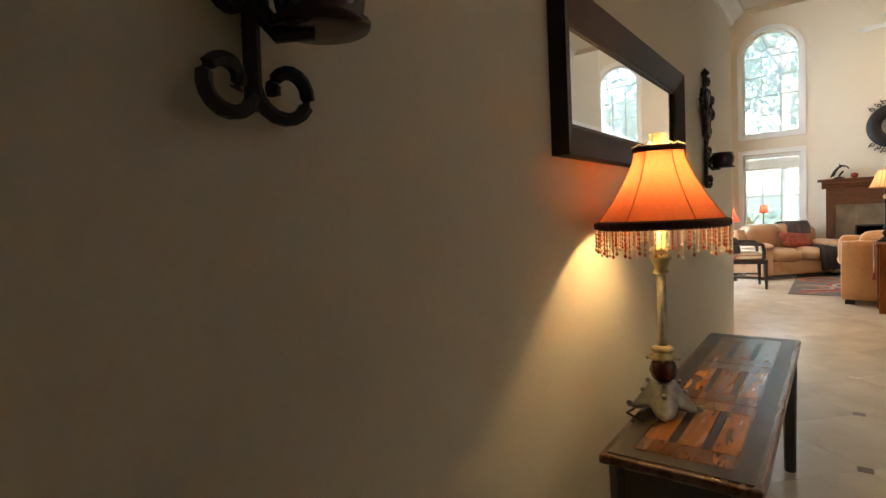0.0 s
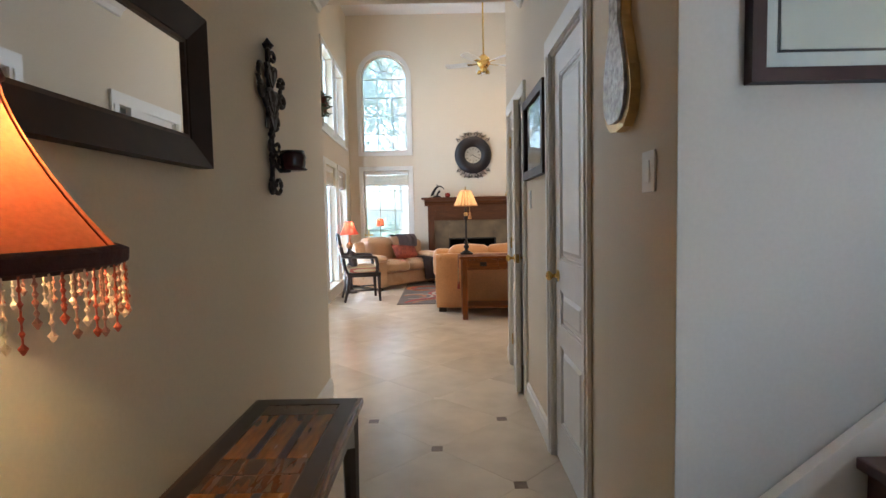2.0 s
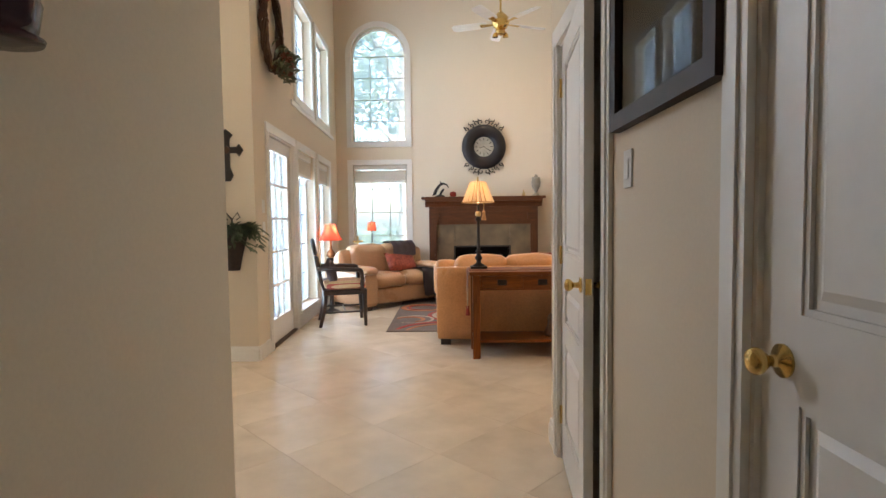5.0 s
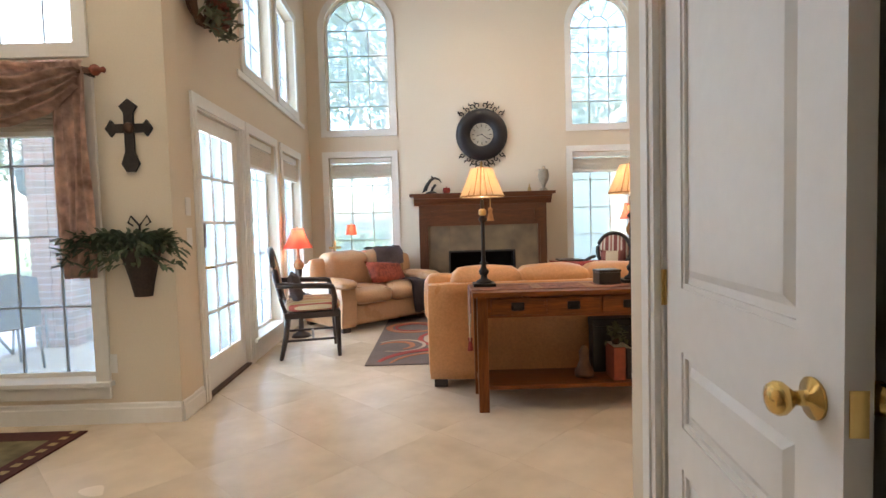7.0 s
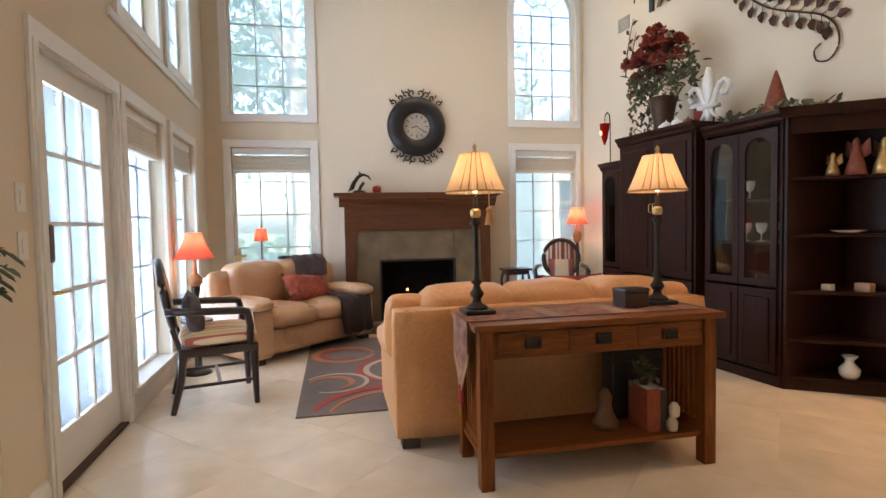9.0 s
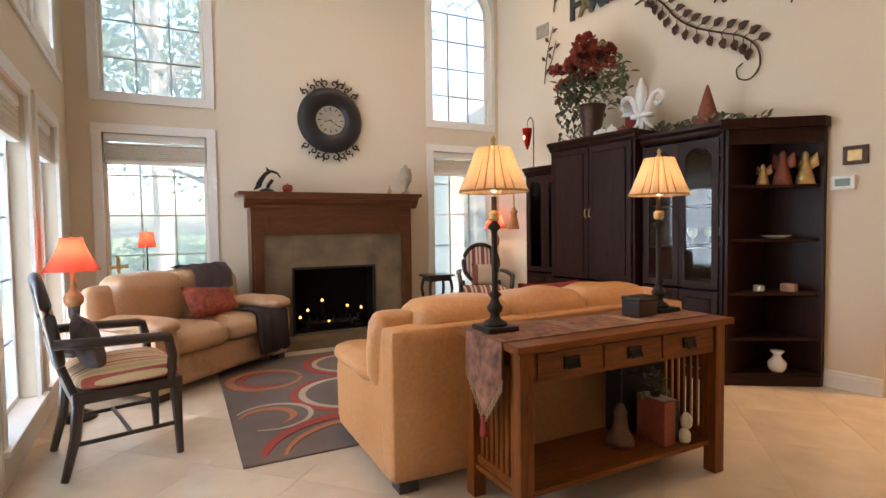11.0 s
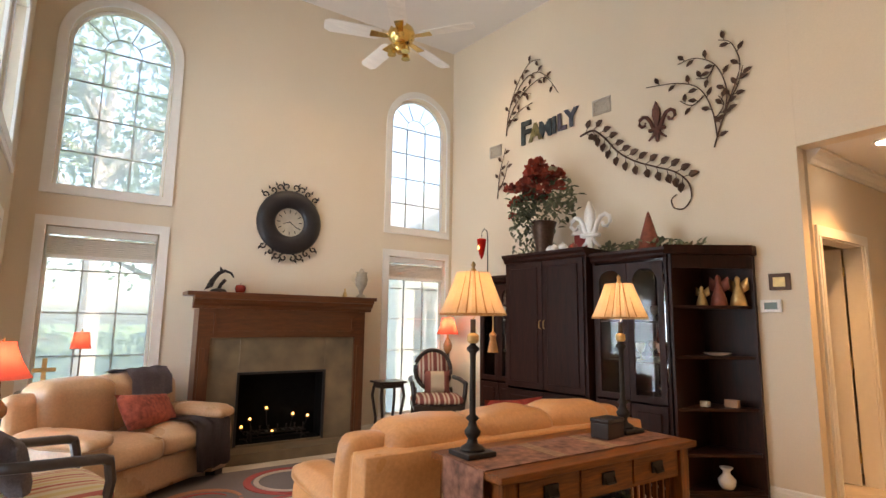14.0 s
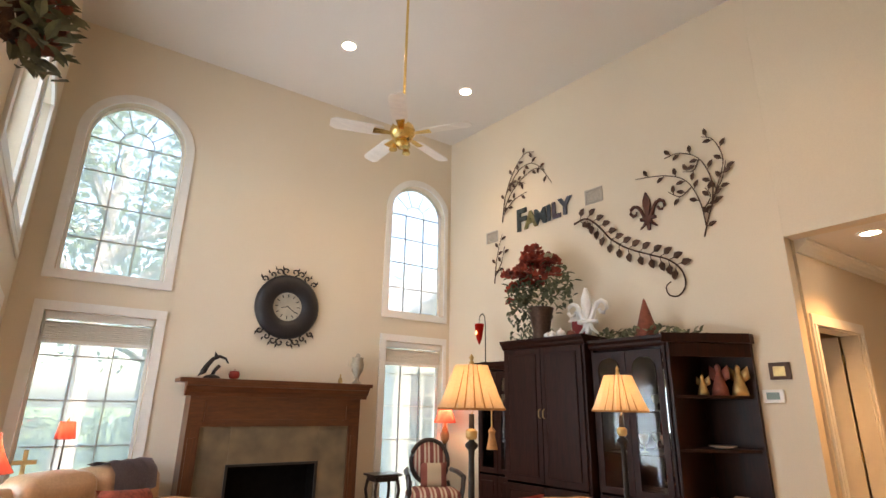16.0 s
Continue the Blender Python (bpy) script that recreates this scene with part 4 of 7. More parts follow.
        ringv.append([bm.verts.new((min(max(cx + (r + o) * math.cos(a), RX0 + 0.02), RX1 - 0.02), min(max(cy + (r + o) * math.sin(a), RY0 + 0.02), RY1 - 0.02), z)) for o, z in ((-ww / 2, 0.011), (-ww / 2, 0.0140 + 0.0006 * lay), (ww / 2, 0.0140 + 0.0006 * lay), (ww / 2, 0.011))])
    for p, q in zip(ringv, ringv[1:]):
        for k in range(4):
            bm.faces.new((p[k], p[(k + 1) % 4], q[(k + 1) % 4], q[k]))
    part("ring", bm, pile[c], rug, c + " pile ring")

# ---- sofa table with its lamps ----
st = rig("sofa_table", (0, 0, 0), label="mission oak sofa table with drawers and slatted ends", category="table")
TX0, TX1, TY0, TY1 = 0.585, 1.795, 6.63, 7.06
part("tabletop", B(TX0 - 0.03, TX1 + 0.03, TY0 - 0.03, TY1 + 0.03, 0.735, 0.765, 0.005), OAK, st)
for x in (TX0, TX1 - 0.065):
    for y in (TY0, TY1 - 0.065):
        part("leg", B(x, x + 0.065, y, y + 0.065, 0, 0.734, 0.004), OAKV, st)
part("apron", B(TX0 + 0.066, TX1 - 0.066, TY0 + 0.015, TY0 + 0.035, 0.60, 0.734), OAK, st)
part("apron", B(TX0 + 0.066, TX1 - 0.066, TY1 - 0.035, TY1 - 0.015, 0.60, 0.734), OAK, st)
for i in range(3):
    w = (TX1 - TX0 - 0.16) / 3
    a = TX0 + 0.08 + w * i
    dr = part("drawer", B(a + 0.008, a + w - 0.008, TY0 + 0.006, TY0 + 0.0145, 0.615, 0.722, 0.002), OAK, st)
    part("pull", B(a + w / 2 - 0.04, a + w / 2 + 0.04, TY0 - 0.004, TY0 + 0.0055, 0.645, 0.695, 0.003), IRON, dr, "dark hammered iron pull")
    part("bail", tube([(a + w / 2 - 0.03, TY0 - 0.006, 0.675), (a + w / 2 - 0.028, TY0 - 0.016, 0.65), (a + w / 2 + 0.028, TY0 - 0.016, 0.65), (a + w / 2 + 0.03, TY0 - 0.006, 0.675)], 0.004), IRON, dr)
part("lower_shelf", B(TX0 + 0.01, TX1 - 0.01, TY0 + 0.03, TY1 - 0.03, 0.135, 0.16, 0.003), OAK, st)
for x in (TX0 + 0.02, TX1 - 0.045):
    part("end_rail", B(x, x + 0.025, TY0 + 0.066, TY1 - 0.066, 0.66, 0.734), OAK, st)
    part("end_rail", B(x, x + 0.025, TY0 + 0.066, TY1 - 0.066, 0.161, 0.20), OAK, st)
    for i in range(7):
        y = TY0 + 0.085 + i * 0.039
        part("slat", B(x + 0.005, x + 0.02, y, y + 0.022, 0.2, 0.66), OAKV, st)
# runner
RUNNER = mat("woven_runner", (0.16, 0.038, 0.022), 0.85, vary=0.5, grain=26, bump=0.4, stain=9, second=(0.27, 0.12, 0.075))
rn = rig("table_runner", (0, 0, 0), label="rust and tan woven runner with a pointed tasselled end", category="table runner")
part("cloth", B(TX0 - 0.028, TX1 - 0.02, 6.70, 6.98, 0.766, 0.770), RUNNER, rn)
for a, b in ((0.95, 1.02), (1.30, 1.37)):
    part("stripe", B(a, b, 6.702, 6.978, 0.7705, 0.772), mat("tan_weave", (0.33, 0.19, 0.11), 0.85, vary=0.3, grain=30, bump=0.3), rn)
part("drop", prism([(6.70, 0.768), (6.98, 0.768), (6.98, 0.62), (6.84, 0.44), (6.70, 0.62)], TX0 - 0.040, TX0 - 0.034, "x"), RUNNER, rn)
bm = bmesh.new()
for i in range(22):
    t = i / 21
    y = 6.70 + 0.28 * t
    z = 0.62 - 0.18 * (1 - abs(2 * t - 1))
    tube([(TX0 - 0.037, y, z), (TX0 - 0.040, y, z - 0.05)], 0.0035, 4, bm)
part("fringe", bm, mat("fringe_thread", (0.45, 0.33, 0.2), 0.9, vary=0.3), rn)
part("tassel", lathe([(0.004, 0.0), (0.016, -0.01), (0.012, -0.03), (0.02, -0.09), (0.001, -0.091)], 10, m=pose(TX0 - 0.037, 6.84, 0.44)), RED, rn)

PLEAT = cloth_shade("pleated_shade", (0.84, 0.64, 0.42), 0.42)


# darker cloth for the painted pleat shadows and for the rim
PLEAT_SHADOW_RIM = cloth_shade("pleat_shadow_rim", (0.46, 0.25, 0.11), 0.30)


def pleated(r0, r1, z0, z1, n=18, amp=0.0125):
    bm = bmesh.new()
    rows = []
    for k in range(9):
        t = k / 8
        r = r0 + (r1 - r0) * (t ** 0.9)
        rows.append([bm.verts.new(((r + (amp if i % 2 else -amp)) * math.cos(math.pi * i / n), (r + (amp if i % 2 else -amp)) * math.sin(math.pi * i / n), z0 + (z1 - z0) * t)) for i in range(2 * n)])
    for p, q in zip(rows, rows[1:]):
        for i in range(2 * n):
            j = (i + 1) % (2 * n)
            bm.faces.new((p[i], p[j], q[j], q[i]))
    return bm


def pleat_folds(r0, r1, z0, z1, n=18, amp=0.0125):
    """Dark strips laid in the pleat valleys, standing in for their shadow."""
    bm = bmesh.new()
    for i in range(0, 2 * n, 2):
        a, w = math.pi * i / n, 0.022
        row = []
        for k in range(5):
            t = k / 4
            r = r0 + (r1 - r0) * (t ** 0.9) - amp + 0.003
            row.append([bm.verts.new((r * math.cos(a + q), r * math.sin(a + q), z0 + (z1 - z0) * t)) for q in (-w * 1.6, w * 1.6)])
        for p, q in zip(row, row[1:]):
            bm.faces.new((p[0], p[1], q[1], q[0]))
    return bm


def buffet_lamp(place):
    l = rig("buffet_lamp", place, label="tall dark candlestick lamp with a pleated cream shade, lit", category="table lamp", group="lamps on the sofa table")
    part("base", B(-0.075, 0.075, -0.075, 0.075, 0, 0.022, 0.006), IRON, l)
    part("column", lathe([(0.055, 0.022), (0.05, 0.035), (0.025, 0.05), (0.02, 0.07), (0.032, 0.085), (0.036, 0.10), (0.022, 0.12), (0.016, 0.14), (0.03, 0.155), (0.014, 0.17), (0.0125, 0.40), (0.014, 0.43), (0.028, 0.445), (0.028, 0.455), (0.012, 0.47), (0.012, 0.58)], 18), IRON, l, smooth=True)
    part("collar", lathe([(0.019, 0.475), (0.026, 0.485), (0.026, 0.51), (0.016, 0.52)], 18), GOLD, l, "gilt collar")
    part("shade", pleated(0.140, 0.062, 0.60, 0.79), PLEAT, l, "pleated cream cloth shade")
    part("pleat_folds", pleat_folds(0.140, 0.062, 0.60, 0.79), PLEAT_SHADOW_RIM, l, "darker strips that paint the shadow in the pleats")
    part("shade_rim", lathe([(0.148, 0.597), (0.151, 0.600), (0.150, 0.606), (0.146, 0.604)], 36, cap=False), PLEAT_SHADOW_RIM, l)
    part("finial", lathe([(0.006, 0.79), (0.014, 0.80), (0.006, 0.812), (0.012, 0.824), (0.001, 0.842)], 12), GOLD, l, "gilt finial", smooth=True)
    part("harp", tube([(0, 0, 0.58), (0.03, 0, 0.62), (0.035, 0, 0.7), (0.0, 0, 0.785)], 0.003), GOLD, l)
    part("spoke", B(-0.06, 0.06, -0.002, 0.002, 0.785, 0.79), GOLD, l)
    part("bulb", lathe([(0.008, 0.60), (0.022, 0.635), (0.026, 0.66), (0.012, 0.69), (0.001, 0.695)], 12), BULB, l, "glowing bulb", smooth=True)
    return l


BULB = glow("warm_bulb", (1.0, 0.72, 0.38), 1.6)
for x, y in ((0.655, 6.915), (1.655, 6.905)):
    buffet_lamp((x, y, 0.771))
    lamp("buffet_bulb", "POINT", (x, y, 0.771 + 0.70), 0.15, SOFT, 0.03)
bx = rig("keepsake_box", (1.47, 6.86, 0.7725), 8, "small dark wooden keepsake box on the runner", "box")
part("body", B(-0.075, 0.075, -0.05, 0.05, 0, 0.075, 0.004), ESPRESSO, bx)
part("lid", B(-0.078, 0.078, -0.053, 0.053, 0.076, 0.095, 0.006), ESPRESSO, bx)
tas = rig("lamp_tassel", (0.70, 6.83, 1.32), label="tan tassel hung from the lamp", category="tassel")
part("cord", tube([(0, 0, 0.05), (0, 0, -0.02)], 0.003), GOLD, tas)
part("skirt", lathe([(0.004, -0.02), (0.017, -0.035), (0.012, -0.05), (0.024, -0.11), (0.001, -0.111)], 12), mat("tan_tassel", (0.5, 0.25, 0.1), 0.9, vary=0.3, grain=80), tas)
# things on the lower shelf
for i, (x, y, w, h, c) in enumerate(((1.46, 6.70, 0.075, 0.215, (0.30, 0.065, 0.03)), (1.548, 6.72, 0.04, 0.20, (0.05, 0.04, 0.04)))):
    b = rig("book", (x, y, 0.161), label="worn hardback book standing on the table's lower shelf", category="book", group="books on the lower shelf")
    part("cover", B(0, w, 0, 0.17, 0, h, 0.003), mat("book_%d" % i, c, 0.6, vary=0.25, grain=30), b)
    part("page_block", B(0.004, w - 0.004, 0.01, 0.171, 0.004, h + 0.001), CREAM, b)
for i, (x, z) in enumerate(((1.60, 0.161), (1.612, 0.2315))):
    t_ = rig("trinket", (x, 6.70, z), 12 * i, "small cream ceramic trinket on the table's lower shelf", "trinket")
    part("body", lathe([(0.020, 0), (0.026, 0.01), (0.028, 0.045), (0.018, 0.06), (0.012, 0.07)], 12), CREAM, t_, smooth=True)
ivy = rig("potted_plant", (1.50, 6.79, 0.3785), label="small trailing plant in a dark pot on the books", category="plant")
part("pot", lathe([(0.022, 0), (0.026, 0.03), (0.030, 0.045), (0.024, 0.045)], 12), BRONZE, ivy, smooth=True)
rng = random.Random(17)
statue("figurine", (1.30, 6.82, 0.161), lathe([(0.06, 0), (0.065, 0.03), (0.04, 0.08), (0.03, 0.12), (0.035, 0.16), (0.015, 0.2), (0.002, 0.205)], 14), mat("brown_resin", (0.16, 0.07, 0.03), 0.5, vary=0.4, grain=20, bump=0.3), "brown resin figurine on the table's lower shelf", "figurine")
chest = rig("lidded_chest", (1.535, 6.955, 0.161), label="black lidded chest standing on the table's lower shelf", category="chest")
part("body", B(-0.15, 0.15, -0.055, 0.055, 0, 0.31, 0.006), BLACK, chest)
part("lid", B(-0.155, 0.155, -0.060, 0.060, 0.311, 0.365, 0.012), BLACK, chest)
part("clasp", B(-0.018, 0.018, -0.066, -0.0605, 0.28, 0.34, 0.002), IRON, chest)


# ---- armchair by the french door, and the striped chair ----
def stripes(name, colours, scale, axis=0):
    m = bpy.data.materials.new(name)
    m.use_nodes = True
    nt = m.node_tree
    b = nt.nodes["Principled BSDF"]
    tc, sep, mul, fr, ramp = (nt.nodes.new("ShaderNodeTexCoord"), nt.nodes.new("ShaderNodeSeparateXYZ"), nt.nodes.new("ShaderNodeMath"),
                              nt.nodes.new("ShaderNodeMath"), nt.nodes.new("ShaderNodeValToRGB"))
    nt.links.new(tc.outputs["Object"], sep.inputs[0])
    mul.operation, fr.operation = "MULTIPLY", "FRACT"
    mul.inputs[1].default_value = scale
    nt.links.new(sep.outputs[axis], mul.inputs[0])
    nt.links.new(mul.outputs[0], fr.inputs[0])
    nt.links.new(fr.outputs[0], ramp.inputs[0])
    ramp.color_ramp.interpolation = "CONSTANT"
    for i, c in enumerate(colours):
        if i < 2:
            ramp.color_ramp.elements[i].position = i / len(colours)
            ramp.color_ramp.elements[i].color = (*c, 1)
        else:
            ramp.color_ramp.elements.new(i / len(colours)).color = (*c, 1)
    nz, bp = nt.nodes.new("ShaderNodeTexNoise"), nt.nodes.new("ShaderNodeBump")
    nz.inputs["Scale"].default_value = 150
    bp.inputs["Strength"].default_value, bp.inputs["Distance"].default_value = 0.4, 0.002
    nt.links.new(nz.outputs[0], bp.inputs["Height"])
    nt.links.new(bp.outputs[0], b.inputs["Normal"])
    nt.links.new(ramp.outputs[0], b.inputs["Base Color"])
    b.inputs["Roughness"].default_value = 0.8
    return m


STRIPE = stripes("striped_damask", [(0.40, 0.09, 0.06), (0.60, 0.47, 0.28), (0.56, 0.40, 0.17), (0.60, 0.48, 0.30), (0.50, 0.22, 0.12), (0.60, 0.47, 0.28)], 7)


MAROON_STRIPE = stripes("maroon_stripe", [(0.20, 0.045, 0.035), (0.20, 0.045, 0.035), (0.58, 0.46, 0.34), (0.30, 0.10, 0.07), (0.58, 0.46, 0.34)], 9)


def oval_chair(name, place, turn, label, cloth=None):
    cloth = cloth or STRIPE
    c = rig(name, place, turn, label, "armchair")
    W_, D_ = 0.285, 0.25
    part("seat_rail", B(-W_, W_, -D_, D_, 0.37, 0.43, 0.012), ESPRESSO, c)
    part("seat", soft_box(-W_ + 0.01, W_ - 0.01, -D_ + 0.01, D_ - 0.03, 0.425, 0.515, 0.025, 0.04, 6, 0.003), cloth, c, "striped upholstery", smooth=True)
    for x in (-1, 1):
        part("leg", tube([(x * (W_ - 0.03), -D_ + 0.03, 0.38), (x * (W_ - 0.03), -D_ + 0.025, 0.2), (x * (W_ - 0.025), -D_ + 0.02, 0.0)], 0.031, 8, taper=0.6), ESPRESSO, c)
        part("leg", tube([(x * (W_ - 0.04), D_ - 0.03, 0.40), (x * (W_ - 0.04), D_ - 0.01, 0.2), (x * (W_ - 0.035), D_ + 0.04, 0.0)], 0.029, 8, taper=0.65), ESPRESSO, c)
        part("stretcher", tube([(x * (W_ - 0.03), -D_ + 0.03, 0.17), (x * (W_ - 0.04), D_ - 0.0, 0.17)], 0.012, 6), ESPRESSO, c)
        part("upright", tube([(x * (W_ - 0.05), D_ - 0.02, 0.40), (x * (W_ - 0.07), D_ + 0.03, 0.56)], 0.018, 8), ESPRESSO, c)
        part("arm", tube([(x * (W_ - 0.03), D_ + 0.06, 0.68), (x * (W_ + 0.01), D_ - 0.10, 0.675), (x * (W_ + 0.015), -D_ + 0.10, 0.66), (x * (W_ + 0.02), -D_ + 0.06, 0.645)], 0.026, 8), ESPRESSO, c, smooth=True)
        part("arm_post", tube([(x * (W_ - 0.015), -D_ + 0.06, 0.42), (x * (W_ + 0.005), -D_ + 0.05, 0.55), (x * (W_ + 0.015), -D_ + 0.07, 0.65)], 0.025, 8), ESPRESSO, c)
    part("stretcher", tube([(-W_ + 0.03, 0, 0.17), (0, 0, 0.175), (W_ - 0.03, 0, 0.17)], 0.012, 6), ESPRESSO, c)
    tilt = pose(0, D_ + 0.025, 0.55, -10)
    ring = [tilt @ Vector((0.215 * math.cos(2 * math.pi * i / 32), 0, 0.22 + 0.235 * math.sin(2 * math.pi * i / 32))) for i in range(33)]
    part("back_frame", tube(ring, 0.026, 8), ESPRESSO, c, smooth=True)
    bm = bmesh.new()
    n = 28
    rows = []
    for k, (f, y) in enumerate(((0.0, -0.035), (0.5, -0.03), (0.95, -0.008), (0.95, 0.012), (0.0, 0.02))):
        rows.append([bm.verts.new(tilt @ Vector((0.205 * max(f, 0.001) * math.cos(2 * math.pi * i / n), y, 0.22 + 0.225 * max(f, 0.001) * math.sin(2 * math.pi * i / n)))) for i in range(n)])
    for p, q in zip(rows, rows[1:]):
        for i in range(n):
            bm.faces.new((p[i], p[(i + 1) % n], q[(i + 1) % n], q[i]))
    part("backrest", bm, cloth, c, "striped oval upholstered back", smooth=True)
    return c


oval_chair("armchair", (-0.885, 8.38, 0.001), 105, "espresso wood armchair with striped seat beside the french door")
pillow("throw_pillow", pose(-1.02, 8.32, 0.63, 78, 0, 105), 0.36, 0.30, 0.12, GREYCLOTH, "dark tasselled pillow on the armchair")
oval_chair("armchair", (2.60, 10.20, 0.001), -24, "dark oval-back armchair with maroon and cream stripes by the window", MAROON_STRIPE)
pillow("throw_pillow", pose(2.615, 10.22, 0.655, 80, 0, -24), 0.30, 0.26, 0.10, stripes("pillow_bands", [(0.50, 0.38, 0.25), (0.24, 0.07, 0.05), (0.24, 0.07, 0.05), (0.50, 0.38, 0.25)], 3.2), "tan and maroon banded pillow on the striped chair")

# stool by the fireplace
ps = rig("plant_stand", (2.13, 10.50, 0.001), label="small dark wood stand with curved legs", category="side table")
part("top", B(-0.17, 0.17, -0.14, 0.14, 0.64, 0.665, 0.008), ESPRESSO, ps)
part("apron", B(-0.14, 0.14, -0.11, 0.11, 0.59, 0.639, 0.004), ESPRESSO, ps)
for x in (-1, 1):
    for y in (-1, 1):
        part("leg", tube([(x * 0.13, y * 0.10, 0.60), (x * 0.145, y * 0.115, 0.50), (x * 0.11, y * 0.085, 0.25), (x * 0.12, y * 0.095, 0.06), (x * 0.15, y * 0.12, 0.0)], 0.018, 8, taper=0.8), ESPRESSO, ps)

# red-shaded lamps
RSHADE = cloth_shade("red_shade", (0.62, 0.115, 0.075), 0.45)


def bell(r0, r1, z0, z1, n=28, flare=1.7):
    bm = bmesh.new()
    rows = []
    for k in range(10):
        t = k / 9
        r = r1 + (r0 - r1) * (1 - t) ** flare
        rows.append([bm.verts.new((r * math.cos(2 * math.pi * i / n), r * math.sin(2 * math.pi * i / n), z0 + (z1 - z0) * t)) for i in range(n)])
    for p, q in zip(rows, rows[1:]):
        for i in range(n):
            bm.faces.new((p[i], p[(i + 1) % n], q[(i + 1) % n], q[i]))
    return bm


def red_lamp(name, place, height, shade_h, r0, r1, profile, urn_prof, label, category, watts, flare=1.5):
    l = rig(name, place, label=label, category=category)
    part("stand", lathe(profile, 18), ESPRESSO, l, smooth=True)
    if urn_prof:
        part("urn", lathe(urn_prof, 20), mat("amber_ceramic", (0.42, 0.19, 0.07), 0.25, vary=0.3, grain=18, bump=0.05), l, "amber ceramic urn", smooth=True)
    part("shade", bell(r0, r1, height - shade_h - 0.03, height - 0.03, flare=flare), RSHADE, l, "red cloth shade", smooth=True)
    part("finial", lathe([(0.004, height - 0.032), (0.009, height - 0.02), (0.001, height)], 10), GOLD, l)
    part("spoke", B(-r1, r1, -0.002, 0.002, height - 0.035, height - 0.031), GOLD, l)
    part("bulb", lathe([(0.006, height - shade_h), (0.02, height - shade_h + 0.03), (0.02, height - shade_h + 0.05), (0.001, height - shade_h + 0.07)], 10), BULB, l, "glowing bulb", smooth=True)
    lamp("red_lamp_bulb", "POINT", (place[0], place[1], place[2] + height - shade_h * 0.55), watts, SOFT, 0.03)
    return l


tb = rig("side_table", (-1.19, 9.09, 0.001), label="small dark round side table beside the loveseat", category="side table")
part("top", lathe([(0.12, 0.43), (0.125, 0.44), (0.125, 0.455), (0.12, 0.46)], 28), ESPRESSO, tb)
part("pedestal", lathe([(0.11, 0), (0.09, 0.03), (0.03, 0.06), (0.025, 0.2), (0.035, 0.3), (0.02, 0.4), (0.05, 0.43)], 16), ESPRESSO, tb, smooth=True)
red_lamp("table_lamp", (-1.19, 9.09, 0.462), 0.755, 0.215, 0.160, 0.065,
         [(0.065, 0), (0.06, 0.02), (0.022, 0.04), (0.016, 0.10), (0.022, 0.17), (0.034, 0.24), (0.036, 0.28)], [(0.036, 0.28), (0.055, 0.305), (0.056, 0.34), (0.036, 0.37), (0.016, 0.39), (0.020, 0.41), (0.012, 0.44), (0.012, 0.54)],
         "red bell-shaded lamp with an amber urn, lit", "table lamp", 0.4)
ct = rig("corner_table", (-0.98, 10.49, 0.001), label="small dark round table in the corner behind the loveseat", category="side table")
part("top", lathe([(0.25, 0.70), (0.26, 0.71), (0.26, 0.73), (0.25, 0.74)], 32), ESPRESSO, ct)
part("pedestal", lathe([(0.17, 0), (0.15, 0.03), (0.04, 0.08), (0.03, 0.3), (0.05, 0.5), (0.03, 0.65), (0.1, 0.70)], 16), ESPRESSO, ct, smooth=True)
red_lamp("table_lamp", (-0.83, 10.42, 0.742), 0.50, 0.135, 0.075, 0.055, [(0.05, 0), (0.045, 0.012), (0.008, 0.02), (0.006, 0.30), (0.008, 0.36)], None, "slim buffet lamp with a small red shade, lit", "table lamp", 0.2, 1.0)
cr = rig("standing_cross", (-1.06, 10.44, 0.742), 10, "gilt cross standing on the corner table", "cross")
part("upright", B(-0.016, 0.016, -0.01, 0.01, 0.0, 0.26, 0.005), GOLD, cr)
part("crossbar", B(-0.08, 0.08, -0.011, 0.011, 0.15, 0.182, 0.005), GOLD, cr)
part("foot", B(-0.05, 0.05, -0.03, 0.03, 0.0, 0.015, 0.004), GOLD, cr)
red_lamp("floor_lamp", (2.98, 10.55, 0.001), 1.43, 0.21, 0.14, 0.075,
         [(0.13, 0), (0.12, 0.02), (0.025, 0.05), (0.018, 0.5), (0.03, 0.8), (0.02, 0.95)], [(0.02, 0.95), (0.05, 1.0), (0.055, 1.06), (0.03, 1.12), (0.012, 1.15), (0.012, 1.22)],
         "red-shaded floor lamp in the corner, lit", "floor lamp", 0.8)

# ---- cabinets along the east wall ----
EAST = along(C0, C1)


def unit(name, label):
    ob = rig(name, label=label, category="cabinet", group="wall units along the east wall")
    ob.matrix_basis = EAST
    return ob


def carcass(c, u0, u1, d, top, base=0.08, back=True):
    t = 0.022
    part("side_panel", B(u0, u0 + t, -d, -0.012, 0, top - 0.06), MAHOG, c)
    part("side_panel", B(u1 - t, u1, -d, -0.012, 0, top - 0.06), MAHOG, c)
    part("back_panel", B(u0 + t, u1 - t, -0.03, -0.013, base, top - 0.06), MAHOG, c)
    part("plinth", B(u0 + 0.002, u1 - 0.002, -d - 0.012, -d + 0.02, 0, base, 0.004), MAHOG, c)
    part("floor_panel", B(u0 + t, u1 - t, -d, -0.031, base - 0.02, base), MAHOG, c)
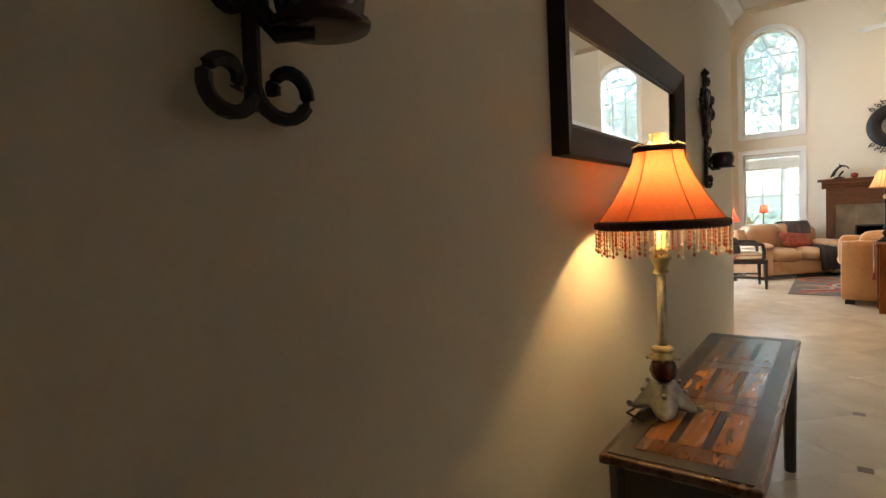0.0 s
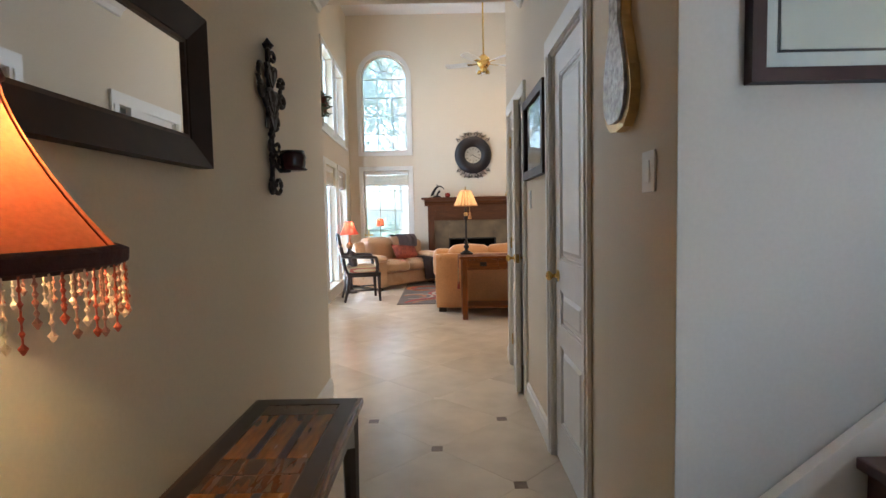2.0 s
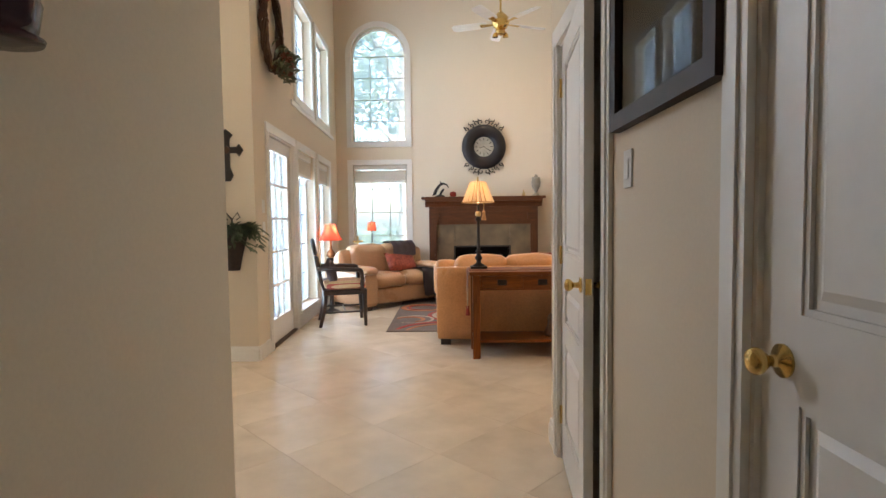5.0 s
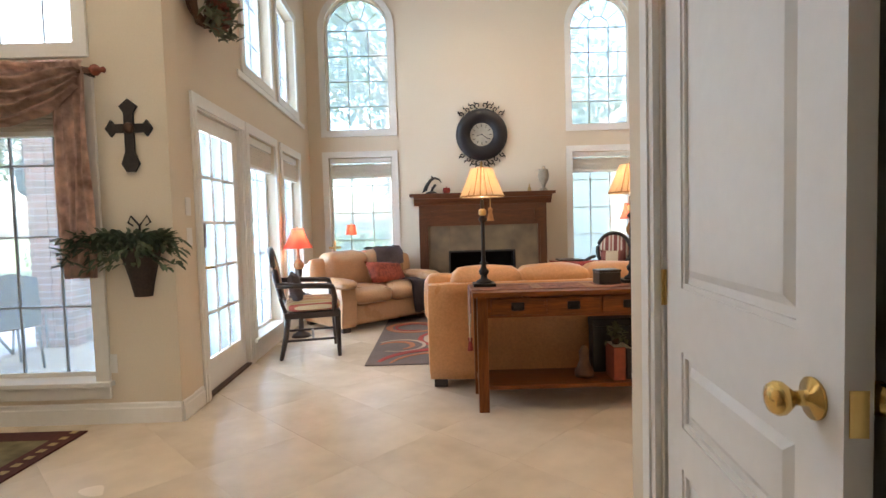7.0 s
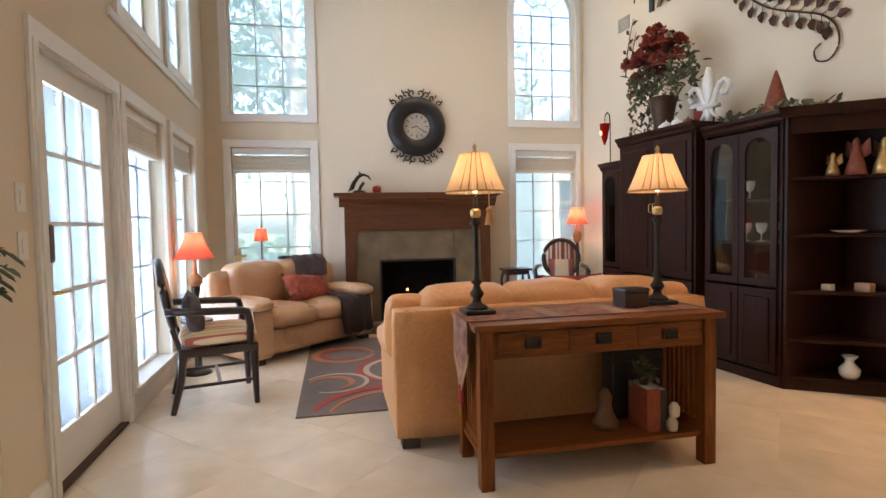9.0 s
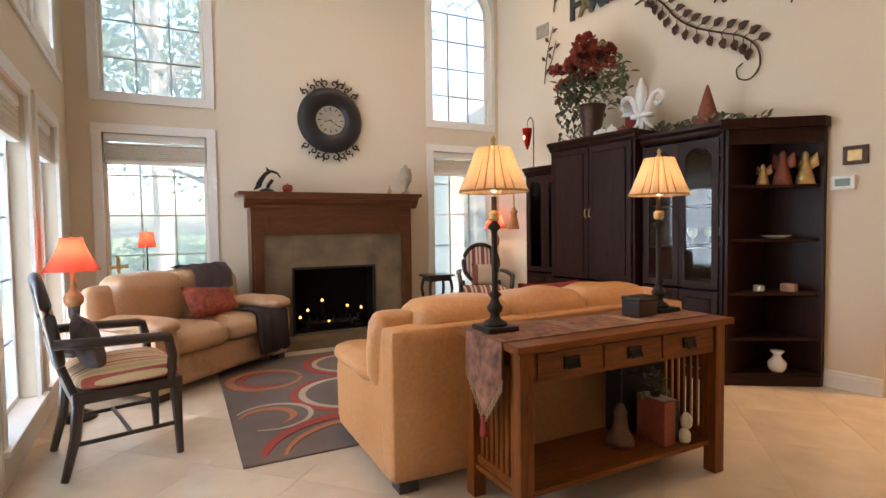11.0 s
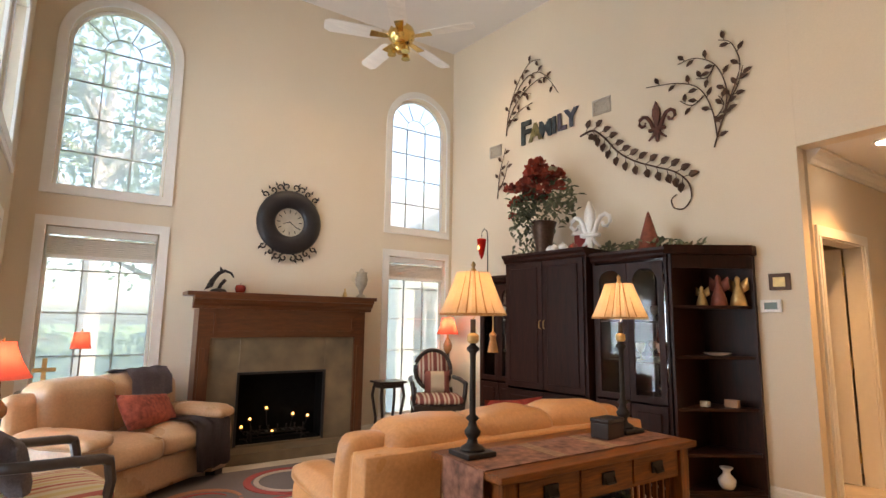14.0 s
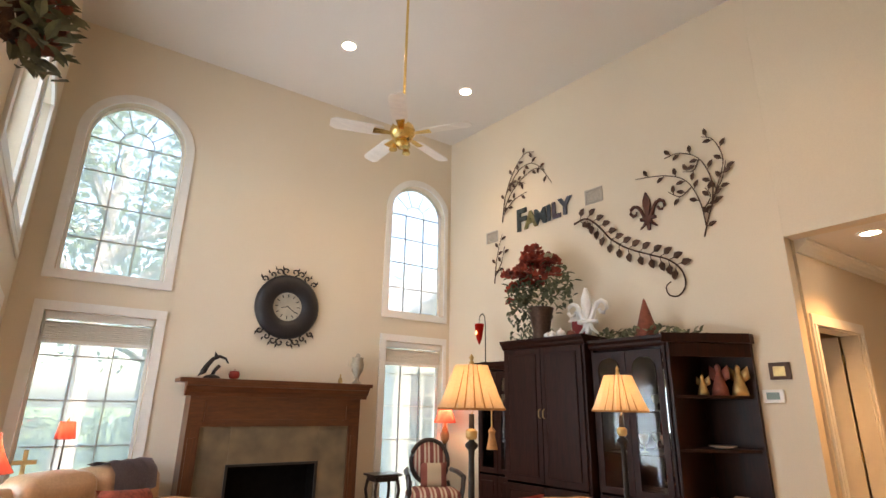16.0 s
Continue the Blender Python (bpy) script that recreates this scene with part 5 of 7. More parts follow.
    part("cornice", prism([(-0.012, 0), (-d - 0.005, 0), (-d - 0.02, 0.02), (-d - 0.025, 0.04), (-d - 0.05, 0.06), (-d - 0.055, 0.085), (-0.012, 0.085)], u0 - 0.012, u1 + 0.012, "x", m=pose(0, 0, top - 0.085)), MAHOG, c)


def raised_door(c, u0, u1, z0, z1, d, knob=None):
    dr = part("door", B(u0 + 0.003, u1 - 0.003, -d - 0.02, -d - 0.001, z0, z1, 0.003), MAHOG, c)
    w = 0.055
    part("panel", B(u0 + w, u1 - w, -d - 0.029, -d - 0.021, z0 + w, z1 - w, 0.007, 1), MAHOG, dr)
    if knob is not None:
        part("handle", tube([(knob, -d - 0.02, (z0 + z1) / 2 + 0.04), (knob, -d - 0.042, (z0 + z1) / 2 + 0.03), (knob, -d - 0.042, (z0 + z1) / 2 - 0.03), (knob, -d - 0.02, (z0 + z1) / 2 - 0.04)], 0.005), GOLD, dr, "aged brass pull")
    return dr


def glass_door(c, u0, u1, z0, z1, d):
    """An arched glazed door."""
    w = 0.05
    a, b = u0 + 0.003, u1 - 0.003
    r = (b - a) / 2 - w
    mid = (a + b) / 2
    zs = z1 - w - r
    bm = bmesh.new()
    box(bm, a, a + w, -d - 0.02, -d - 0.001, z0, z1)
    box(bm, b - w, b, -d - 0.02, -d - 0.001, z0, z1)
    box(bm, a + w, b - w, -d - 0.02, -d - 0.001, z0, z0 + w)
    n = 12
    for i in range(n):
        t0, t1 = math.pi * (1 - i / n), math.pi * (1 - (i + 1) / n)
        p, q = (mid + r * math.cos(t0), zs + r * math.sin(t0)), (mid + r * math.cos(t1), zs + r * math.sin(t1))
        prism([p, q, (q[0], z1), (p[0], z1)], -d - 0.02, -d - 0.001, "y", bm)
    dr = part("door", bm, MAHOG, c)
    pane = part("pane", B(a + w - 0.004, b - w + 0.004, -d - 0.010, -d - 0.007, z0 + w - 0.004, zs + r), GLASS, dr, "clear glass")
    pane.visible_shadow = False
    return dr


arm = unit("armoire", "tall dark mahogany armoire with panelled doors")
carcass(arm, 1.60, 2.57, 0.66, 2.03)
for a, b, k in ((1.622, 2.085, 2.06), (2.085, 2.548, 2.11)):
    raised_door(arm, a, b, 0.72, 1.94, 0.66, k)
    raised_door(arm, a, b, 0.10, 0.70, 0.66, k)
hut = unit("display_cabinet", "dark mahogany display cabinet with arched glass doors")
carcass(hut, 2.585, 3.27, 0.58, 1.97)
mid = (2.585 + 3.27) / 2
for a, b in ((2.607, mid), (mid, 3.248)):
    glass_door(hut, a, b, 0.72, 1.86, 0.58)
    raised_door(hut, a, b, 0.10, 0.70, 0.58)
for z in (1.02, 1.36):
    part("shelf", B(2.607, 3.248, -0.50, -0.032, z, z + 0.012), MAHOG, hut)
MIRROR = bpy.data.materials.new("mirror_silver")
MIRROR.use_nodes = True
pb = MIRROR.node_tree.nodes["Principled BSDF"]
pb.inputs["Base Color"].default_value, pb.inputs["Metallic"].default_value, pb.inputs["Roughness"].default_value = (0.86, 0.87, 0.86, 1), 1.0, 0.02
part("mirror_back", B(2.615, 3.24, -0.038, -0.033, 0.74, 1.86), MIRROR, hut, "mirrored cabinet back")
pier = unit("display_cabinet", "narrow dark mahogany cabinet with two arched glass doors")
carcass(pier, 0.98, 1.585, 0.42, 1.86)
mid = (0.98 + 1.585) / 2
for a, b in ((1.002, mid), (mid, 1.563)):
    glass_door(pier, a, b, 0.72, 1.76, 0.42)
    raised_door(pier, a, b, 0.10, 0.70, 0.42)
for z in (1.02, 1.36):
    part("shelf", B(1.002, 1.563, -0.38, -0.032, z, z + 0.012), MAHOG, pier)
end = unit("corner_bookcase", "dark mahogany angled end bookcase, sparsely filled")
U0, U1, D0, D1 = 3.285, 3.73, 0.58, 0.06


def shrink(k):
    return [(U0 + 0.022, -0.03), (U0 + 0.022, -D0 + 0.03 + k), (U1 - 0.022, -D1 - 0.01 + k), (U1 - 0.022, -0.03)]


part("side_panel", B(U0, U0 + 0.022, -D0, -0.012, 0, 1.91), MAHOG, end)
part("side_panel", B(U1 - 0.022, U1, -D1, -0.012, 0, 1.91), MAHOG, end)
part("back_panel", B(U0 + 0.022, U1 - 0.022, -0.029, -0.013, 0.02, 1.91), MAHOG, end)
for z in (0.09, 0.36, 0.70, 1.10, 1.50):
    part("shelf", prism(shrink(0), z - 0.022, z, "z"), MAHOG, end)
part("plinth", prism([(U0, -D0 - 0.01), (U0, -D0 + 0.02), (U1, -D1 + 0.02), (U1, -D1 - 0.01)], 0, 0.067, "z"), MAHOG, end)
part("header", prism([(U0, -D0 - 0.004), (U0, -D0 + 0.016), (U1, -D1 + 0.016), (U1, -D1 - 0.004)], 1.80, 1.91, "z"), MAHOG, end)
part("cornice", prism([(U0 - 0.01, -0.012), (U0 - 0.01, -D0 - 0.05), (U1 + 0.02, -D1 - 0.05), (U1 + 0.02, -0.012)], 1.911, 1.985, "z"), MAHOG, end)


def at_east(name, u, y, z, bm, material, label, category, turn=0):
    ob = part(name, bm, material, None, smooth=True)
    ob.matrix_basis = EAST @ pose(u, y, z, 0, 0, turn)
    return tagged(ob, label, category)


def angel(h, w):
    bm = lathe([(w * 0.5, 0), (w * 0.42, h * 0.25), (w * 0.2, h * 0.6), (w * 0.12, h * 0.72), (w * 0.16, h * 0.80), (w * 0.17, h * 0.9), (w * 0.06, h)], 14)
    for s in (1, -1):
        prism([(0, h * 0.72), (s * w * 0.55, h * 0.95), (s * w * 0.62, h * 0.55), (s * w * 0.2, h * 0.42)], 0.012, 0.022, "y", bm)
    return bm


at_east("figurine", 3.42, -0.30, 1.501, angel(0.16, 0.09), GOLD, "small gilt winged figurine on the bookcase shelf", "figurine")
at_east("figurine", 3.52, -0.22, 1.501, angel(0.25, 0.13), mat("red_resin", (0.20, 0.05, 0.03), 0.45, vary=0.3), "dark red winged figurine on the bookcase shelf", "figurine")
at_east("figurine", 3.63, -0.12, 1.501, angel(0.24, 0.13), GOLD, "gilt winged figurine on the bookcase shelf", "figurine")
at_east("shallow_dish", 3.48, -0.22, 1.101, lathe([(0.03, 0), (0.05, 0.004), (0.10, 0.02), (0.105, 0.024), (0.05, 0.010), (0.001, 0.008)], 20), CREAM, "shallow cream dish on the bookcase shelf", "dish")
at_east("trinket_box", 3.55, -0.16, 0.701, B(-0.05, 0.05, -0.03, 0.03, 0, 0.06, 0.006), mat("tan_box", (0.40, 0.24, 0.14), 0.5), "small tan trinket box on the bookcase shelf", "box")
at_east("trinket_box", 3.40, -0.30, 0.701, B(-0.03, 0.03, -0.03, 0.03, 0, 0.045, 0.006), CREAM, "small cream box on the bookcase shelf", "box")
at_east("white_vase", 3.50, -0.22, 0.361 - 0.27, lathe([(0.04, 0), (0.06, 0.03), (0.065, 0.07), (0.03, 0.11), (0.025, 0.13), (0.05, 0.16), (0.04, 0.162), (0.015, 0.13)], 18), mat("white_glaze", (0.72, 0.72, 0.68), 0.2, vary=0.05), "white glazed vase on the lowest shelf", "vase")
for i, (u, z) in enumerate(((2.72, 1.033), (2.86, 1.033), (3.05, 1.033), (3.16, 1.373), (2.75, 1.373), (1.12, 1.033), (1.42, 1.373), (1.20, 1.373))):
    at_east("glass_goblet", u, -0.28, z, lathe([(0.035, 0), (0.03, 0.006), (0.006, 0.012), (0.006, 0.06), (0.03, 0.08), (0.042, 0.13), (0.038, 0.15)], 14), CREAM, "cream goblet standing in the cabinet", "goblet")

# on top of the cabinets
GREENS = mat("silk_leaf", (0.07, 0.085, 0.04), 0.6, vary=0.5, grain=14, bump=0.1, second=(0.16, 0.17, 0.09))


def leaf(bm, base, tip, w, fold=0.25, up=None):
    """A folded leaf from base to tip."""
    a, b = Vector(base), Vector(tip)
    d = b - a
    side = d.cross(up or Vector((0, 0, 1)))
    if side.length < 1e-5:
        side = d.cross(Vector((1, 0, 0)))
    side = side.normalized() * w / 2
    lift = side.cross(d).normalized() * w * fold
    p = [bm.verts.new(v) for v in (a, a + d * 0.35 + side + lift, a + d * 0.75 + side * 0.7 + lift, b, a + d * 0.75 - side * 0.7 + lift, a + d * 0.35 - side + lift, a + d * 0.5)]
    for i, j in ((0, 1), (1, 2), (2, 3), (3, 4), (4, 5), (5, 0)):
        bm.faces.new((p[6], p[i], p[j]))


def bloom(bm, c, r, rng):
    """A silk flower of many petals."""
    c = Vector(c)
    for k in range(16):
        a = rng.uniform(0, 6.28)
        e = rng.uniform(-0.2, 1.3)
        d = Vector((math.cos(a) * math.cos(e), math.sin(a) * math.cos(e), math.sin(e)))
        leaf(bm, c + d * r * 0.15, c + d * r, r * 0.8, -0.3)


rng = random.Random(4)
fl = rig("flower_arrangement", label="tall silk arrangement of red blooms and trailing greenery", category="flower arrangement")
fl.matrix_basis = EAST @ pose(1.86, -0.36, 2.031)
part("pot", lathe([(0.09, 0), (0.10, 0.02), (0.085, 0.10), (0.12, 0.30), (0.14, 0.36), (0.12, 0.37), (0.10, 0.30)], 20), BRONZE, fl, smooth=True)
bm = bmesh.new()
for i in range(330):
    a, t = rng.uniform(0, 6.28), rng.random()
    r = 0.10 + 0.32 * t ** 0.7
    z = 0.72 - 0.55 * max(0, (r - 0.2)) * 2 * rng.random() + rng.uniform(-0.25, 0.12)
    p = Vector((r * math.cos(a) * 1.05, r * math.sin(a) * 0.55, max(0.05, z)))
    q = p + Vector((rng.uniform(-1, 1), rng.uniform(-1, 1), rng.uniform(-0.8, 0.8))).normalized() * rng.uniform(0.06, 0.11)
    leaf(bm, p, q, 0.045)
for s in range(7):
    a = rng.uniform(2.4, 3.9) if s < 5 else rng.uniform(0, 6)
    x, y = 0.36 * math.cos(a), 0.2 * math.sin(a)
    for k in range(26):
        p = Vector((x + rng.uniform(-0.06, 0.06), y + rng.uniform(-0.05, 0.05), 0.66 - k * 0.025))
        leaf(bm, p, p + Vector((rng.uniform(-0.05, 0.05), rng.uniform(-0.05, 0.05), -0.05)), 0.035)
part("foliage", bm, GREENS, fl)["kind"] = "stuff"
RPETAL = mat("red_petal", (0.26, 0.022, 0.024), 0.7, vary=0.5, grain=10, second=(0.36, 0.06, 0.03))
for i in range(34):
    a, t = rng.uniform(0, 6.28), rng.random()
    bm = bmesh.new()
    bloom(bm, (0.40 * t ** 0.6 * math.cos(a), 0.26 * t * math.sin(a) - 0.06, 0.70 + 0.26 * (1 - t) + rng.uniform(-0.12, 0.06)), rng.uniform(0.07, 0.10), rng)
    part("bloom", bm, RPETAL, fl, "dark red silk bloom")
for p in ((-0.42, 0, 0.48), (-0.38, -0.05, 0.60)):
    bm = bmesh.new()
    bloom(bm, p, 0.07, rng)
    part("bloom", bm, RPETAL, fl, "dark red silk bloom")
PPETAL = mat("pale_petal", (0.45, 0.38, 0.24), 0.7, vary=0.3)
for i in range(7):
    bm = bmesh.new()
    bloom(bm, (rng.uniform(-0.2, 0.25), rng.uniform(-0.15, 0.1), 0.80 + rng.uniform(-0.06, 0.1)), 0.045, rng)
    part("bloom", bm, PPETAL, fl, "pale yellow silk bloom")


def fleur(h, t):
    """A fleur-de-lis outline, half by half."""
    bm = bmesh.new()
    prism([(0, 0.30 * h), (0.06 * h, 0.45 * h), (0.10 * h, 0.66 * h), (0.085 * h, 0.80 * h), (0.03 * h, 0.93 * h), (0, h), (-0.03 * h, 0.93 * h), (-0.085 * h, 0.80 * h), (-0.10 * h, 0.66 * h), (-0.06 * h, 0.45 * h)], -t, 0, "y", bm)
    for s in (1, -1):
        pts = [(s * x * h, -t / 2, z * h) for x, z in ((0.04, 0.30), (0.11, 0.40), (0.16, 0.54), (0.24, 0.66), (0.34, 0.70), (0.43, 0.64), (0.45, 0.53), (0.38, 0.45), (0.30, 0.47), (0.28, 0.54))]
        tube(pts, 0.052 * h, 8, bm, 0.65)
        tube([(s * 0.03 * h, -t / 2, 0.30 * h), (s * 0.10 * h, -t / 2, 0.16 * h), (s * 0.22 * h, -t / 2, 0.06 * h)], 0.05 * h, 8, bm, 0.4)
    box(bm, -0.20 * h, 0.20 * h, -t * 1.15, t * 0.15, 0.27 * h, 0.34 * h)
    prism([(-0.06 * h, 0.28 * h), (0.06 * h, 0.28 * h), (0.03 * h, 0.0), (-0.03 * h, 0.0)], -t, 0, "y", bm)
    return bm


WH = mat("chalk_white", (0.74, 0.72, 0.68), 0.6, vary=0.1, grain=20, bump=0.2)
at_east("fleur_de_lis_ornament", 2.47, -0.40, 2.031, fleur(0.48, 0.05), WH, "distressed white fleur-de-lis ornament on the armoire", "ornament")
at_east("cone_tree", 2.99, -0.30, 1.971, lathe([(0.115, 0), (0.12, 0.01), (0.075, 0.14), (0.03, 0.30), (0.012, 0.36), (0.001, 0.38)], 20), TERRA, "rust-red metal cone ornament on the cabinet", "ornament")
for i, (u, y, z, r, c) in enumerate(((2.12, -0.60, 2.031, 0.035, WH), (2.19, -0.62, 2.031, 0.04, WH), (2.25, -0.56, 2.031, 0.05, WH), (2.34, -0.52, 2.031, 0.045, TERRA), (3.42, -0.20, 1.986, 0.035, CREAM), (3.30, -0.3, 1.986, 0.025, GREENS))):
    at_east("small_gourd", u, y, z, lathe([(r * 0.3, 0), (r * 0.9, r * 0.3), (r, r * 0.8), (r * 0.75, r * 1.35), (r * 0.2, r * 1.55), (r * 0.12, r * 1.9)], 12), c, "small decorative gourd on the cabinet top", "gourd")
tw = rig("snowy_house", label="small white-roofed red ornament house", category="ornament")
tw.matrix_basis = EAST @ pose(2.30, -0.30, 2.031, 0, 0, 15)
part("house_body", B(-0.07, 0.07, -0.05, 0.05, 0, 0.18, 0.004), RED, tw)
part("house_roof", prism([(-0.10, 0.18), (0.10, 0.18), (0.0, 0.30)], -0.07, 0.07, "y"), WH, tw)
ga = rig("leaf_garland", label="dark green leaf garland along the cabinet top", category="garland")
ga.matrix_basis = EAST @ pose(2.85, -0.30, 1.971)
bm = bmesh.new()
for i in range(150):
    p = Vector((rng.uniform(-0.30, 0.30) if i < 110 else rng.uniform(0.3, 0.62), rng.uniform(-0.12, 0.12), rng.uniform(0.008, 0.10 if i < 110 else 0.03)))
    leaf(bm, p, p + Vector((rng.uniform(-1, 1), rng.uniform(-1, 1), rng.uniform(0.0, 1))).normalized() * 0.07, 0.04)
part("leaves", bm, GREENS, ga)
bm = bmesh.new()
for i in range(46):
    a, r = rng.uniform(0, 6.28), rng.uniform(0.01, 0.07)
    p = Vector((r * math.cos(a), r * math.sin(a) * 0.6, 0.05 + rng.uniform(0.0, 0.08) - r * 0.5))
    leaf(bm, p, p + Vector((rng.uniform(-1, 1), rng.uniform(-1, 0.4), rng.uniform(-0.8, 0.8))).normalized() * 0.045, 0.026)
part("leaves", bm, GREENS, ivy)["kind"] = "stuff"
hk = rig("hurricane_lantern", label="red glass hurricane candle hung from an iron hook", category="lantern")
hk.matrix_basis = EAST @ pose(0.93, -0.40, 1.865)
hk.location += Vector((0, 0, 0))
part("stand", lathe([(0.06, 0), (0.055, 0.01), (0.006, 0.015)], 16, m=pose(0.10, 0.05, 0)), IRON, hk)
part("hook", tube([(0.10, 0.05, 0.01), (0.10, 0.05, 0.45), (0.09, 0.05, 0.54), (0.05, 0.05, 0.58), (0.01, 0.05, 0.55), (0.0, 0.05, 0.50)], 0.006, 8), IRON, hk)
part("glass_cone", lathe([(0.005, 0.22), (0.03, 0.28), (0.05, 0.40), (0.055, 0.46), (0.05, 0.46), (0.045, 0.40), (0.02, 0.28)], 18, m=pose(0, 0.05, 0)), cloth_shade("red_glass", (0.55, 0.03, 0.02), 0.6), hk, "red glass cone", smooth=True)
part("flame", lathe([(0.006, 0.33), (0.014, 0.345), (0.008, 0.37), (0.001, 0.385)], 10, m=pose(0, 0.0, 0)), FLAME, hk)
part("chain", tube([(0, 0.05, 0.50), (0, 0.05, 0.455)], 0.003), IRON, hk)

# ---- on the east wall ----
fam = rig("family_sign", label="painted metal letters spelling FAMILY", category="wall sign")
fam.matrix_basis = EAST
hue = [(0.02, 0.03, 0.03), (0.15, 0.125, 0.045), (0.03, 0.05, 0.06), (0.03, 0.04, 0.05), (0.05, 0.04, 0.06), (0.04, 0.05, 0.07)]
u = 1.26
for i, (ch, w, h) in enumerate((("F", 0.145, 0.30), ("A", 0.14, 0.22), ("M", 0.19, 0.20), ("I", 0.075, 0.20), ("L", 0.11, 0.20), ("Y", 0.12, 0.21))):
    curve = bpy.data.curves.new("letter", "FONT")
    curve.body, curve.size, curve.extrude, curve.bevel_depth, curve.offset = ch, h * 1.30, 0.008, 0.0015, 0.011
    ob = new("letter", curve)
    dg = bpy.context.evaluated_depsgraph_get()
    me = bpy.data.meshes.new_from_object(ob.evaluated_get(dg))
    bpy.data.objects.remove(ob)
    me.materials.clear()
    me.materials.append(mat("letter_paint_%d" % i, hue[i], 0.4, 0.3, vary=0.5, grain=14, second=tuple(min(1, c * 1.7 + 0.02) for c in hue[i])))
    lt = share("letter", me, fam, pose(u, -0.02, 3.48 + 0.008 * i, 90) @ Matrix.Diagonal((0.92, 1, 1, 1)))
    lt["label"] = "metal letter " + ch
    u += w


def branch(name, u, z, curves, leaves, label, thick=0.007, paired=False, bare=1):
    b = rig(name, label=label, category="wall decor", group="iron branches on the wall")
    b.matrix_basis = EAST
    for k, pts in enumerate(curves):
        fine = []
        P = [Vector((u + x, -0.022, z + y)) for x, y in pts]
        for i in range(len(P) - 1):
            p0, p1, p2, p3 = P[max(i - 1, 0)], P[i], P[i + 1], P[min(i + 2, len(P) - 1)]
            for s in range(6):
                t = s / 6
                fine.append(0.5 * ((2 * p1) + (p2 - p0) * t + (2 * p0 - 5 * p1 + 4 * p2 - p3) * t * t + (3 * p1 - p0 - 3 * p2 + p3) * t ** 3))
        fine.append(P[-1])
        part("stem", tube(fine, thick, 6, taper=0.5), BRONZE, b)
        step = leaves
        L = len(fine)
        side = 1
        for i in range(3, L - bare, step):
            d = (fine[min(i + 1, L - 1)] - fine[i - 1]).normalized()
            side = -side
            base = fine[i]
            for sd in ((1, -1) if paired else (side,)):
                n_ = Vector((-d.z, 0, d.x)) * sd
                tip = base + (d * 0.6 + n_ * 0.8).normalized() * (0.15 if paired else 0.10)
                bm = bmesh.new()
                leaf(bm, base + (tip - base) * (0.30 if paired else 0.15), tip, 0.072 if paired else 0.044, -0.2, Vector((0, 1, 0)))
                tube([base, base + (tip - base) * 0.5], 0.004, 4, bm)
                part("leaf", bm, BRONZE, b)
    return b


branch("iron_branch", 3.48, 2.89, [[(0, 0), (0.07, 0.2), (0.16, 0.42), (0.25, 0.68), (0.19, 0.90), (0.09, 0.97)], [(0.03, 0.1), (0.0, 0.35), (-0.1, 0.58), (-0.3, 0.70), (-0.6, 0.76)], [(0.10, 0.26), (0.13, 0.50), (0.05, 0.75), (-0.12, 0.88), (-0.28, 0.88)],
                                   [(0.02, 0.25), (0.10, 0.36), (0.06, 0.46)], [(-0.06, 0.5), (-0.17, 0.44), (-0.28, 0.52)], [(0.14, 0.38), (0.22, 0.5), (0.27, 0.66)], [(0.04, 0.75), (-0.02, 0.66), (-0.12, 0.68)]], 3, "dark bronze iron branch with small leaves")
branch("iron_branch", 1.03, 3.66, [[(0, 0), (0.05, 0.3), (0.18, 0.6), (0.38, 0.82), (0.55, 0.80)], [(0.03, 0.15), (0.16, 0.36), (0.38, 0.52), (0.62, 0.55), (0.80, 0.30)], [(0.08, 0.38), (0.28, 0.62), (0.5, 0.66), (0.7, 0.5)], [(0.02, 0.1), (0.2, 0.25), (0.42, 0.3)], [(0.12, 0.5), (0.26, 0.48), (0.4, 0.42)]], 3, "dark bronze iron branch arching over the sign")
branch("iron_branch", 0.88, 2.88, [[(0, 0), (0.03, 0.25), (0.08, 0.45), (0.14, 0.62)], [(0.02, 0.1), (0.12, 0.25), (0.18, 0.45)]], 3, "small dark iron branch beside the flowers")
branch("iron_branch", 2.11, 3.36, [[(0, 0), (0.16, 0.02), (0.30, -0.10), (0.44, -0.28), (0.62, -0.42), (0.84, -0.53), (1.02, -0.62), (1.13, -0.74), (1.15, -0.88), (1.08, -0.97), (0.99, -0.95), (0.97, -0.87), (1.02, -0.83)]], 3, "long bronze vine with paired leaves and a curled end", 0.011, True, 32)
fd_ = part("fleur_de_lis", fleur(0.40, 0.03), RUST, None, smooth=False)
fd_.matrix_basis = EAST @ pose(2.97, -0.004, 3.08)
tagged(fd_, "rust-brown metal fleur-de-lis on the wall", "wall decor")
for u, z, w, h in ((2.37, 3.63, 0.22, 0.17), (0.83, 3.51, 0.20, 0.15)):
    v = rig("air_vent", label="beige louvred air return grille on the wall", category="vent", group="wall vents")
    v.matrix_basis = EAST @ pose(u, 0, z)
    VM = mat("vent_paint", (0.40, 0.36, 0.30), 0.6, vary=0.05)
    bm = bmesh.new()
    for x0, x1, z0, z1 in ((-w / 2, w / 2, -h / 2, -h / 2 + 0.018), (-w / 2, w / 2, h / 2 - 0.018, h / 2), (-w / 2, -w / 2 + 0.018, -h / 2 + 0.018, h / 2 - 0.018), (w / 2 - 0.018, w / 2, -h / 2 + 0.018, h / 2 - 0.018)):
        box(bm, x0, x1, -0.010, -0.001, z0, z1)
